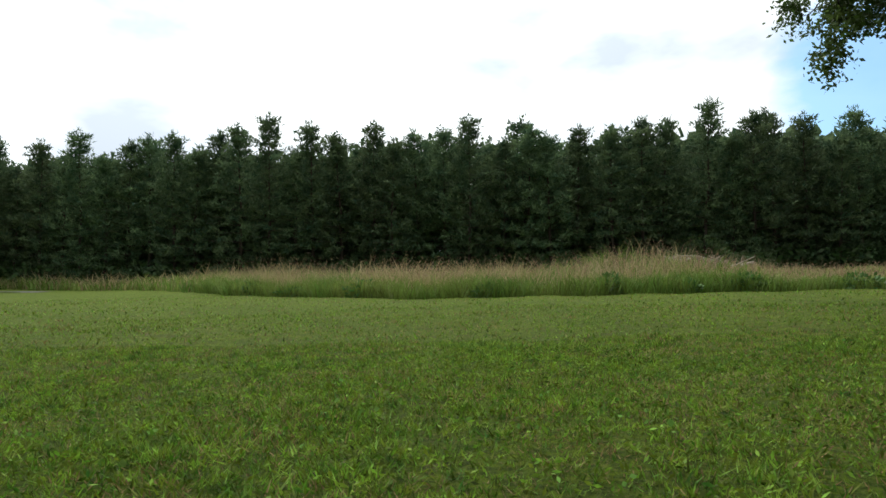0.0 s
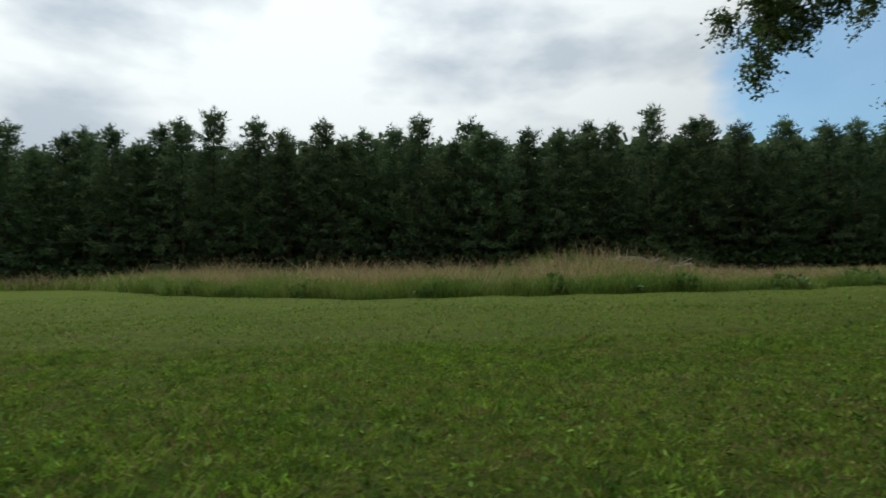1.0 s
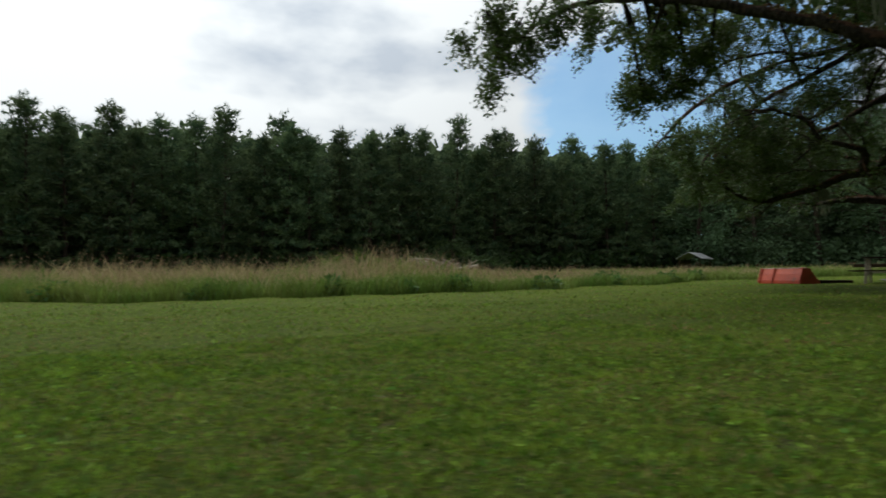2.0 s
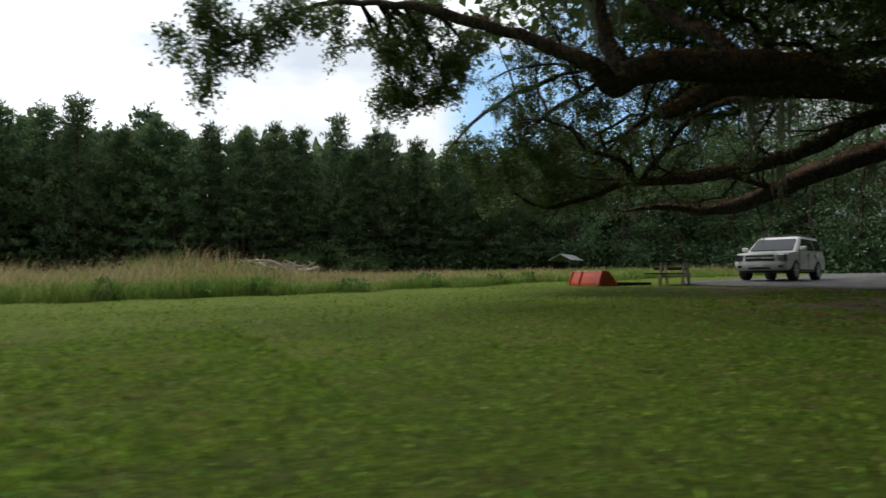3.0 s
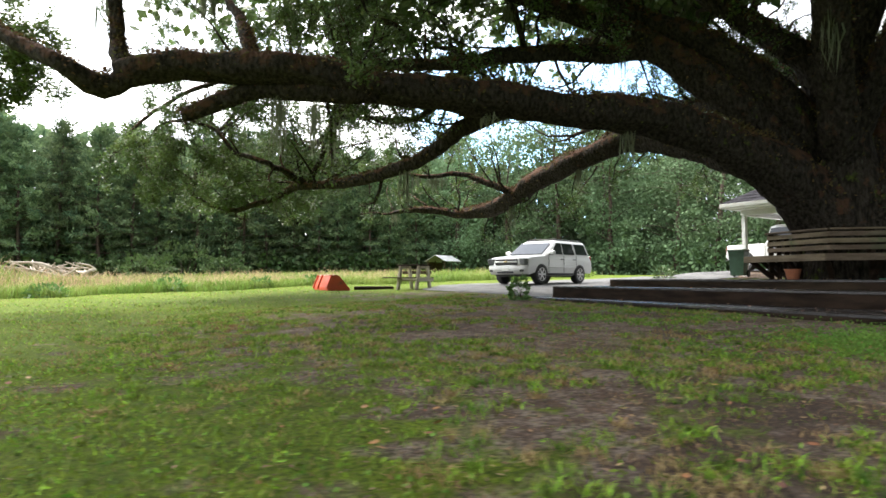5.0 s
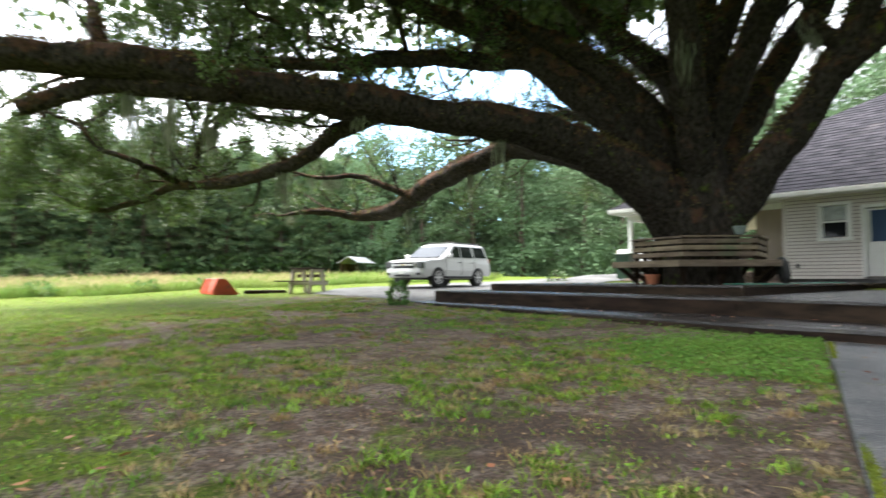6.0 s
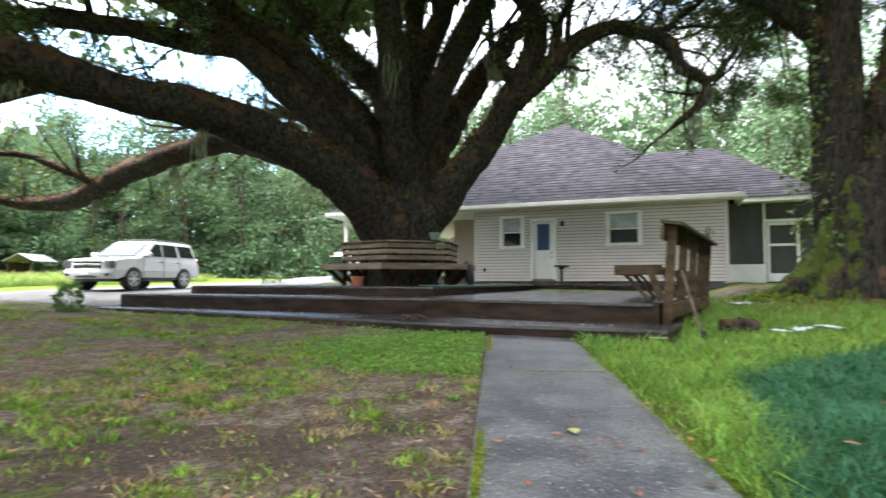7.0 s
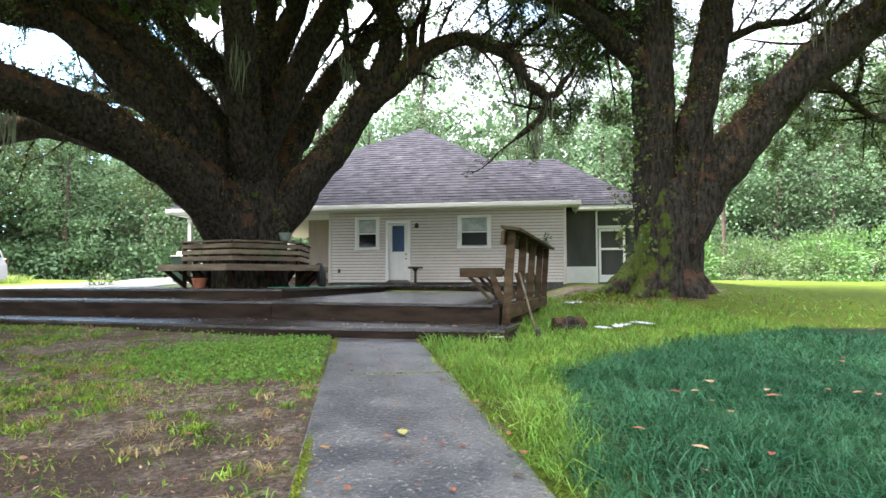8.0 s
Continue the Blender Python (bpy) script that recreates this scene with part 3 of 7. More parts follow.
UNDER = material("undergrowth_leaves", (0.055, 0.105, 0.038), (0.10, 0.165, 0.05), scale=0.4, rough=0.6, per_island=0.35, translucent=0.2, spec=0.3)
thicket("far_woods", [(x, wood_front(x) + 10) for x in np.arange(-72, 60, 1.5)], 0.0, 14.0, 32000, 1.7, NEEDLES, "dark depth of the pine wood", 1, 2.2)
thicket("far_woods", [(q[0] + 6, q[1] * 1.12) for q in arc], 0.0, 17.5, 96000, 0.42, WOOD_LEAF, "leafy depth of the broadleaf wood", 2, 2.5)
thicket("far_woods", [(q[0] * 1.25 - 4, q[1] * 1.3) for q in arc if q[1] < 40], 0.0, 15.5, 26000, 1.5, WOOD_LEAF, "hazy far depth of the broadleaf wood", 6, 4.0)
thicket("undergrowth", [(x, wood_front(x) - 0.5) for x in np.arange(-62, 54, 1.0)], 0.0, 2.2, 12000, 0.5, UNDER, "low shrubs along the foot of the pines", 3, 0.9)
thicket("far_woods", [(50 + 2.0 * k, 56 - 1.2 * k) for k in range(14)], 0.0, 13.0, 7000, 1.1, WOOD_LEAF, "leafy depth between the pines and the broadleaf wood", 7, 2.0)
thicket("undergrowth", arc[:40], 0.0, 3.4, 34000, 0.42, WOOD_LEAF, "tangled shrubs along the edge of the clearing", 4, 1.5)

# ---- the two live oaks ----
def limb_parts(tree, limbs, seed, bark=BARK):
    """Each limb of an oak is a part of its own; returns the lines and radii for the twigs."""
    lines = []
    for k, (pts, rad) in enumerate(limbs):
        line, r = smooth_line(pts, rad, 0.2)
        g = np.random.default_rng(seed + k)
        wob = np.cumsum(g.normal(0, 1, line.shape), 0)
        wob -= np.linspace(0, 1, len(line))[:, None] * wob[-1]
        line = line + wob * 0.02
        bulge = np.convolve(g.normal(0, 1, len(r) + 8), np.ones(5) / 5, "same")[4:-4]
        v, f = join_tubes([tube(line, r * (1 + 0.10 * bulge), 20 if r[0] > 0.2 else 9, 0.05, seed + k, 0.05)])
        part("limb", raw_mesh("limb", v, f, bark, True), None, tree)
        lines.append((line, r))
    return lines


# where the leafy ends of the long limb hang, with their reach
CLUMPS = [((6.3, 9.3, 5.3), 0.4, 3), ((6.45, 9.4, 4.8), 0.3, 3), ((7.0, 9.3, 5.7), 0.4, 3), ((6.1, 9.1, 5.6), 0.3, 2), ((7.2, 9.4, 5.4), 0.3, 2), ((8.8, 10.4, 6.6), 0.45, 3), ((8.1, 9.1, 6.0), 0.4, 3), ((7.6, 9.4, 6.2), 0.4, 3), ((9.8, 8.9, 5.9), 0.5, 5), ((9.7, 8.9, 5.5), 0.3, 2), ((10.5, 9.3, 6.3), 0.5, 4), ((10.9, 9.8, 6.0), 0.6, 6), ((10.8, 10.2, 5.4), 0.5, 5), ((11.3, 10.3, 5.3), 0.5, 5), ((11.7, 10.0, 5.9), 0.6, 6), ((12.1, 9.6, 6.1), 0.4, 3), ((11.1, 9.4, 6.7), 0.5, 4), ((11.9, 10.2, 5.4), 0.4, 3), ((11.5, 9.4, 6.5), 0.4, 3), ((10.7, 10.3, 4.9), 0.3, 2),
          ((14.9, 12.2, 4.4), 0.9, 9), ((15.2, 11.6, 5.2), 0.9, 9), ((14.2, 12.8, 4.7), 0.8, 7), ((15.8, 12.6, 3.9), 0.9, 8), ((16.6, 11.0, 5.3), 0.9, 7), ((17.4, 9.8, 8.3), 1.0, 9), ((18.4, 9.0, 7.9), 1.0, 8),
          ((16.8, 12.6, 4.6), 1.0, 9), ((18.0, 13.0, 4.2), 1.0, 9), ((19.2, 14.0, 4.4), 1.1, 9), ((18.6, 12.0, 5.4), 1.0, 8), ((20.4, 13.4, 5.0), 1.1, 8), ((17.6, 11.4, 3.9), 0.9, 7), ((20.2, 15.6, 4.6), 1.1, 8), ((21.5, 12.0, 6.0), 1.1, 8), ((21.0, 9.4, 6.2), 1.0, 9)]


def foliage(tree, lines, seed, density, per_twig, size, start=0.3, tips=(), clumps=()):
    """Branchlets and twigs off the limbs, and leaves round the twigs."""
    g = np.random.default_rng(seed)
    tubes, cents = [], []
    where = np.array([c for c, _, _ in clumps]) if clumps else None
    reach = np.array([r for _, r, _ in clumps]) if clumps else None

    def bald(p):
        """The outer limbs over the lawn carry leaves in hanging clumps alone."""
        if where is None or p[0] > 16.5 or p[2] > 8.0:
            return False
        return bool(np.all(np.linalg.norm(where - p, axis=1) > reach + 0.25))

    def twig(p, d, length, r):
        d = d / np.linalg.norm(d)
        pts = [p]
        for s in range(2):
            d = d + g.normal(0, 0.28, 3) + [0, 0, -0.06]
            d /= np.linalg.norm(d)
            pts.append(pts[-1] + d * length / 2)
        pts = np.array(pts)
        tubes.append(tube(pts[::2], np.array([r, r * 0.25]), 3))
        n = int(per_twig * g.uniform(0.6, 1.4))
        s = g.uniform(0.25, 1.05, n)
        c = np.stack([np.interp(s * 2, range(3), pts[:, i]) for i in range(3)], 1)
        cents.append(c + g.normal(0, 0.065, (n, 3)))

    def branchlet(p, d, length, r, sag=0.05):
        d = d / np.linalg.norm(d)
        pts = [p]
        for s in range(5):
            d = d + g.normal(0, 0.25, 3) + [0, 0, sag]
            d /= np.linalg.norm(d)
            pts.append(pts[-1] + d * length / 5)
        pts = np.array(pts)
        if bald(pts[3]):
            return
        tubes.append(tube(pts, np.linspace(r, r * 0.25, 6), 4))
        for s in np.arange(1.2, 5.01, 0.48):
            q = np.array([np.interp(s, range(6), pts[:, i]) for i in range(3)])
            dirn = d + g.normal(0, 0.8, 3)
            twig(q, dirn, g.uniform(0.3, 0.6), r * 0.3)

    for line, r in lines:
        seg = np.linalg.norm(np.diff(line, axis=0), axis=1)
        for k in range(1, len(line)):
            if r[k] > start:
                continue
            if g.uniform() < seg[k - 1] * density:
                t = line[k] - line[k - 1]
                t /= np.linalg.norm(t)
                d = g.normal(0, 0.75, 3) + t * 0.6 + [0, 0, 0.25]
                branchlet(line[k], d, g.uniform(1.1, 2.6), min(0.05, r[k] * 0.4))
        branchlet(line[-1], line[-1] - line[-3], 1.4, max(0.02, r[-1] * 0.8))
    for p, d, length in tips:
        branchlet(np.array(p), np.array(d), length, 0.03)
    every = np.vstack([line for line, _ in lines])
    for c, r, n in clumps:
        c = np.array(c)
        root = every[np.argmin(np.linalg.norm(every - c, axis=1))]
        bend = (root + c) / 2 + [0, 0, 0.15]
        arm, ar = smooth_line([root, bend, c + [0, 0, r * 0.4]], [0.045, 0.035, 0.02], 0.15)
        tubes.append(tube(arm, ar, 5))
        for _ in range(n):
            p = c + g.normal(0, 0.35, 3) * r
            d = g.normal(0, 0.9, 3) + [0, 0, -0.15]
            tubes.append(tube(np.array([arm[len(arm) * 2 // 3], p]), np.array([0.014, 0.010]), 3))
            branchlet(p, d, r * g.uniform(0.9, 1.6), 0.014, -0.03)
    tagged(part("twig_mass", tri_mesh("twig_mass", join_tubes(tubes), BARK, False), None, tree), kind="stuff")
    c = np.vstack(cents)
    thin = np.interp(c[:, 0], (15, 19, 22, 26.5, 28.5), (1.0, 0.75, 0.7, 0.6, 0.40))
    low_front = (c[:, 0] > 25) & (c[:, 0] < 31) & (c[:, 1] > -9) & (c[:, 1] < -0.8) & (c[:, 2] < 6.4)
    thin = np.where(low_front, 0.12, thin)
    thin = np.where((c[:, 0] > 26.8) & (c[:, 0] < 30.2) & (c[:, 1] > -6) & (c[:, 1] < 2.6), thin * 0.35, thin)
    thin = np.where(c[:, 0] > 30.2, 0.85, thin)
    c = c[(c[:, 2] > np.where(c[:, 0] > 22, 2.5, 3.1)) & (g.uniform(0, 1, len(c)) < thin)]
    tagged(part("crown", raw_mesh("crown", *leaves(c, size, narrow=0.5, seed=seed), OAK_LEAF), None, tree), kind="stuff")


FERNS = material("limb_fern", (0.135, 0.072, 0.042), (0.095, 0.095, 0.032), scale=1.3, rough=0.9, per_island=0.5, translucent=0.15, spec=0.1)


def limb_fern(tree, lines, seed, per_metre):
    """Small curled ferns and bark flakes along the upper side of the thick limbs."""
    g = np.random.default_rng(seed)
    c = []
    for line, r in lines:
        seg = np.linalg.norm(np.diff(line, axis=0), axis=1)
        for k in range(1, len(line)):
            if r[k] < 0.11:
                continue
            n = g.poisson(seg[k - 1] * per_metre * min(1.0, r[k] * 2.6) * (0.35 + 0.65 * (math.sin(k * 0.5) > -0.3)))
            t = line[k] - line[k - 1]
            t /= np.linalg.norm(t)
            side = np.cross(t, [0, 0, 1.0])
            side /= np.linalg.norm(side) + 1e-6
            up = np.cross(side, t)
            a = g.normal(0, 0.85, n)
            rr = r[k] * (1.03 + 0.05 * g.normal(0, 1, n))
            c.append(line[k] + np.outer(g.uniform(-0.1, 0.1, n), t) + np.outer(np.sin(a) * rr, side) + np.outer(np.cos(a) * rr, up))
    c = np.vstack(c)
    tagged(part("limb_fern", raw_mesh("limb_fern", *leaves(c, 0.075, np.tile([0, 0, 0.35], (len(c), 1)), narrow=0.55, seed=seed), FERNS), None, tree), kind="stuff")


def crown_limbs(lines, seed, every, length):
    """Rising side limbs that carry the upper crown."""
    g = np.random.default_rng(seed)
    more = []
    for line, r in lines:
        gone = 0.0
        for k in range(2, len(line)):
            gone += np.linalg.norm(line[k] - line[k - 1])
            if r[k] < 0.27 and line[k][2] > 5.4 and (line[k][0] > 15.5 or line[k][2] > 8.4) and gone > every:
                gone = g.uniform(0, every * 0.4)
                t = line[k] - line[k - 1]
                t /= np.linalg.norm(t)
                d = t * 0.5 + g.normal(0, 0.6, 3) + [0, 0, 0.75]
                pts = [line[k]]
                for _ in range(5):
                    d = d / np.linalg.norm(d) + g.normal(0, 0.25, 3) + [0, 0, 0.02]
                    pts.append(pts[-1] + d / np.linalg.norm(d) * length * g.uniform(0.7, 1.2) / 5)
                more.append((pts, list(np.linspace(min(0.09, r[k] * 0.7), 0.02, 6))))
    return more


def upper_crown(tree, lines, seed, count, size):
    """The dense leafy top of the crown, round the highest limbs; mostly unseen, its outsized leaves added to deepen the
    shade below.
    """
    g = np.random.default_rng(seed)
    pts = np.vstack([line[(line[:, 2] > 7.6) & (r < 0.16)] for line, r in lines])
    c = pts[g.integers(len(pts), size=count)] + g.normal(0, 1, (count, 3)) * [1.7, 1.7, 0.9] + [0, 0, 1.4]
    c = c[c[:, 2] > 8.6 + 0.5 * np.maximum(0, c[:, 0] - 28)]
    tagged(part("upper_crown", raw_mesh("upper_crown", *leaves(c, size, flat=0.5, narrow=0.6, seed=seed), OAK_LEAF), None, tree), kind="stuff")


def hanging_moss(tree, lines, seed, count, low=0.05):
    """Grey beards of moss under the limbs, each a part."""
    g = np.random.default_rng(seed)
    for _ in range(count):
        line, r = lines[g.integers(len(lines))]
        k = g.integers(len(line) // 4, len(line))
        if r[k] < low:
            continue
        p = line[k] - [0, 0, r[k] * 0.85]
        length = g.uniform(0.35, 1.35)
        v, f = [], []
        for _ in range(26):
            a = p + g.normal(0, 0.08, 3) * [1, 1, 0.4]
            ln = length * g.uniform(0.3, 1.0)
            t = g.uniform(0, 6.28)
            s = np.array([math.cos(t), math.sin(t), 0]) * g.uniform(0.006, 0.014)
            m = a - [g.normal(0, 0.04), g.normal(0, 0.04), ln * 0.55]
            e = a - [g.normal(0, 0.05), g.normal(0, 0.05), ln]
            o = len(v)
            v += [a - s, a + s, m + s * 1.6, m - s * 1.6, e]
            f += [[o, o + 1, o + 2, o + 3], [o + 3, o + 2, o + 4]]
        part("moss_beard", raw_mesh("moss_beard", v, f, MOSS), None, tree)


def trunk_part(tree, pts, rad, seed, flutes=0.05, rough=0.022, bark=BARK):
    line, r = smooth_line(pts, rad, 0.15)
    v, f = join_tubes([tube(line, r, 40, rough, seed, flutes)])
    part("trunk", raw_mesh("trunk", v, f, bark, True), None, tree)


OAK1 = (27.0, 0.15)
oak = tagged(new("live_oak"), "huge old live oak with spreading mossy limbs above the deck", "oak tree", "live oaks")
trunk_part(oak, [(27, 0.15, 0.6), (27, 0.15, 1.1), (27, 0.15, 1.7), (27.0, 0.18, 2.4), (27.0, 0.20, 3.2), (27.05, 0.18, 4.3)], [1.2, 1.0, 0.88, 0.84, 0.84, 0.62], 3, 0.085, bark=TRUNK_BARK)
limbs1 = [
    # the long limb over the lawn and its two forks
    ([(26.9, 0.2, 2.3), (26.0, 0.58, 3.15), (25.0, 0.97, 3.78), (23.7, 1.54, 4.3), (21.9, 2.32, 4.58), (20.2, 3.03, 4.73), (18.6, 3.68, 4.82), (17.2, 4.25, 4.9), (15.9, 4.8, 5.05), (15.0, 5.2, 5.05), (14.0, 5.62, 4.98), (13.2, 5.95, 4.75)],
     [0.75, 0.62, 0.52, 0.44, 0.36, 0.34, 0.33, 0.31, 0.29, 0.28, 0.26, 0.25]),
    ([(13.5, 5.85, 4.8), (12.9, 5.95, 4.45), (12.3, 5.8, 4.68), (11.72, 6.25, 5.06), (10.8, 7.2, 5.64), (9.9, 8.1, 6.2), (8.9, 9.7, 6.75), (7.9, 10.2, 6.3), (7.0, 9.9, 5.5)],
     [0.2, 0.22, 0.15, 0.13, 0.11, 0.09, 0.06, 0.04, 0.02]),
    ([(13.3, 5.9, 4.8), (13.15, 6.2, 5.4), (13.05, 6.4, 6.2), (12.7, 7.0, 7.4), (12.0, 8.2, 8.4)], [0.2, 0.15, 0.13, 0.09, 0.04]),
    ([(15.4, 5.0, 5.0), (15.3, 5.6, 5.9), (15.4, 6.6, 6.6), (15.2, 7.6, 7.6), (14.6, 9.0, 8.4)], [0.16, 0.13, 0.11, 0.08, 0.03]),
    ([(17.4, 4.2, 4.7), (16.4, 4.7, 4.66), (15.4, 5.35, 4.6), (14.7, 5.7, 4.4), (14.25, 5.87, 4.14)], [0.2, 0.19, 0.18, 0.16, 0.13]),
    # the low limb that dips beside the drive
    ([(27.0, 0.6, 3.0), (27.05, 3.1, 4.62), (27.1, 5.7, 5.38), (27.1, 7.6, 5.12), (27.15, 9.6, 4.68), (27.2, 11.3, 4.18), (27.2, 12.9, 3.75), (26.5, 14.2, 3.72), (25.3, 15.0, 3.95), (24.0, 15.8, 3.8)],
     [0.5, 0.44, 0.40, 0.38, 0.36, 0.34, 0.32, 0.2, 0.14, 0.06]),
    ([(27.0, 11.0, 4.2), (26.4, 11.8, 4.7), (25.4, 12.8, 5.2), (24.2, 13.4, 5.1), (23.0, 14.0, 5.3)], [0.16, 0.12, 0.1, 0.08, 0.03]),
    # the sagging branch below the long limb
    ([(20.4, 3.0, 4.7), (20.4, 4.2, 4.85), (20.0, 5.3, 4.6), (19.7, 6.2, 4.15), (19.3, 7.2, 3.9), (18.7, 8.9, 3.72), (18.1, 10.5, 3.8), (17.6, 11.4, 3.45), (16.9, 12.3, 3.15), (16.2, 12.6, 3.3), (15.6, 12.8, 3.8)],
     [0.24, 0.21, 0.19, 0.17, 0.16, 0.14, 0.12, 0.09, 0.07, 0.05, 0.03]),
    ([(18.2, 10.3, 3.8), (17.0, 9.5, 4.04), (16.2, 10.0, 4.41), (15.8, 10.2, 5.0), (15.2, 10.6, 5.3)], [0.1, 0.08, 0.06, 0.05, 0.03]),
    ([(18.3, 10.0, 3.8), (18.4, 9.3, 4.5), (18.2, 8.0, 5.2), (17.7, 6.0, 5.0), (17.3, 4.5, 4.9)], [0.08, 0.08, 0.08, 0.09, 0.1]),
    # the limb towards the house, with its arching fork, its knob and its cut stub
    ([(27.0, -0.1, 2.0), (27.02, -0.62, 2.75), (27.06, -1.29, 3.59), (27.12, -1.91, 4.37), (27.18, -2.45, 5.17), (27.22, -2.88, 5.86), (27.25, -3.16, 6.55), (27.25, -3.26, 7.25), (27.2, -3.02, 7.81), (27.1, -2.6, 8.7), (26.8, -2.4, 10.0)],
     [0.52, 0.46, 0.42, 0.39, 0.36, 0.33, 0.29, 0.25, 0.22, 0.16, 0.07]),
    ([(27.2, -2.7, 5.5), (27.3, -3.4, 6.0), (27.35, -3.88, 6.43), (27.42, -4.42, 6.85), (27.5, -5.17, 7.01), (27.6, -5.85, 6.87), (27.68, -6.39, 6.52), (27.74, -6.59, 6.04), (27.86, -7.08, 5.71), (27.85, -6.99, 5.29), (27.8, -6.64, 4.95), (27.78, -6.3, 4.68)],
     [0.3, 0.25, 0.21, 0.19, 0.17, 0.16, 0.15, 0.14, 0.13, 0.11, 0.09, 0.05]),
    ([(27.2, -2.95, 5.95), (27.0, -2.6, 6.2), (26.85, -2.42, 6.45), (26.8, -2.36, 6.75)], [0.2, 0.19, 0.21, 0.13]),
    ([(27.3, -3.6, 6.1), (27.2, -3.73, 6.4), (27.2, -3.81, 6.77), (27.2, -3.87, 7.26)], [0.16, 0.15, 0.15, 0.12]),
    # the rising limbs of the crown
    ([(27.0, 0.1, 3.4), (26.95, -0.05, 4.2), (26.9, -0.42, 5.0), (26.9, -0.75, 5.72), (26.9, -1.17, 6.61), (26.9, -1.74, 7.55), (26.9, -2.2, 8.5), (26.6, -3.2, 10.0), (26.0, -4.6, 11.2)], [0.4, 0.38, 0.34, 0.33, 0.33, 0.31, 0.26, 0.15, 0.05]),
    ([(27.05, 0.2, 3.6), (27.15, 0.22, 4.8), (27.25, 0.1, 5.9), (27.35, -0.2, 6.9), (27.4, -0.5, 7.5), (27.5, -0.83, 8.3), (27.6, -1.0, 9.4), (27.4, -0.6, 11.0)], [0.5, 0.42, 0.34, 0.30, 0.28, 0.25, 0.2, 0.06]),
    ([(27.0, 0.25, 3.7), (27.1, 0.3, 5.3), (27.2, 0.25, 6.45), (27.3, 0.13, 7.35), (27.4, 0.08, 8.43), (27.5, 0.2, 9.68), (27.2, 0.8, 11.6)], [0.52, 0.46, 0.36, 0.30, 0.26, 0.2, 0.05]),
    # a thick broken stub with a mossy shoot
    ([(26.9, 0.2, 4.9), (26.7, 0.2, 5.6), (26.4, 0.22, 6.0), (26.1, 0.3, 6.12)], [0.34, 0.34, 0.32, 0.22]),
    ([(26.2, 0.3, 6.1), (26.0, 0.55, 5.95), (25.85, 0.75, 6.0), (25.7, 0.72, 6.3), (25.6, 0.4, 6.7)], [0.07, 0.06, 0.055, 0.05, 0.02]),
    ([(26.85, 0.5, 2.9), (26.7, 0.72, 3.6), (26.0, 1.2, 4.62), (25.4, 1.76, 5.4), (24.9, 2.34, 6.0), (24.4, 2.89, 6.55), (23.88, 3.5, 7.2), (22.0, 5.0, 8.2), (20.0, 6.5, 8.8), (18.0, 8.0, 8.9)], [0.5, 0.48, 0.46, 0.42, 0.36, 0.32, 0.28, 0.2, 0.13, 0.05]),
    ([(26.9, 0.35, 3.5), (26.75, 0.42, 4.0), (26.2, 0.6, 4.75), (25.6, 1.03, 5.55), (25.1, 1.67, 6.25), (24.7, 2.33, 6.8), (24.3, 3.2, 7.4), (23.5, 4.5, 8.8), (22.5, 6.5, 10.0)], [0.46, 0.42, 0.38, 0.34, 0.31, 0.29, 0.26, 0.18, 0.06]),
    ([(26.95, 0.3, 4.4), (26.75, 0.3, 5.1), (26.4, 0.52, 5.95), (26.1, 1.16, 6.75), (25.8, 1.92, 7.5), (25.5, 2.6, 8.3), (25.0, 3.6, 9.6)], [0.4, 0.36, 0.31, 0.28, 0.25, 0.2, 0.08]),
    ([(24.4, 2.9, 6.6), (22.5, 5.0, 6.9), (21.0, 6.8, 6.8), (19.5, 8.5, 6.9), (18.0, 10.0, 7.2), (16.5, 11.5, 7.0)], [0.24, 0.2, 0.17, 0.13, 0.09, 0.04]),
    ([(21.4, 6.3, 6.9), (21.6, 8.2, 6.2), (21.4, 10.2, 6.1), (20.6, 12.4, 6.6)], [0.14, 0.12, 0.09, 0.04]),
    ([(16.5, 11.5, 7.0), (15.0, 12.4, 6.2), (14.0, 13.0, 5.2), (13.6, 13.4, 4.6)], [0.08, 0.06, 0.04, 0.02]),
    ([(18.0, 10.0, 7.2), (17.0, 12.3, 6.2), (16.4, 13.6, 5.0), (16.2, 14.2, 4.2)], [0.09, 0.07, 0.05, 0.02]),
    ([(19.5, 8.5, 6.9), (19.6, 11.0, 6.0), (19.1, 13.4, 5.2), (18.6, 14.6, 4.4)], [0.1, 0.08, 0.05, 0.02]),
    ([(20.6, 12.4, 6.6), (20.0, 14.5, 5.8), (19.4, 16.0, 5.0), (19.0, 17.0, 4.4)], [0.06, 0.05, 0.04, 0.02]),
    ([(27.1, 0.4, 3.6), (27.6, 2.0, 6.0), (28.0, 4.2, 7.8), (28.2, 7.0, 9.2), (27.6, 9.6, 9.8)], [0.5, 0.36, 0.28, 0.18, 0.06]),
    ([(27.3, 0.0, 3.6), (29.0, -1.0, 6.5), (30.5, -2.0, 8.8), (31.5, -3.0, 10.6)], [0.45, 0.32, 0.22, 0.08]),
    ([(26.7, 0.0, 3.6), (25.2, -0.6, 6.2), (23.2, -1.2, 8.4), (21.0, -1.8, 9.6), (19.0, -2.0, 10.2)], [0.42, 0.32, 0.24, 0.15, 0.06]),
    # high limbs of the crown's western side, over the lawn: unseen, added to shade it
    ([(24.2, -0.9, 7.4), (20.0, -2.6, 8.8), (16.0, -3.6, 9.2), (12.6, -4.2, 9.0), (9.6, -4.8, 8.8)], [0.22, 0.17, 0.13, 0.09, 0.03]),
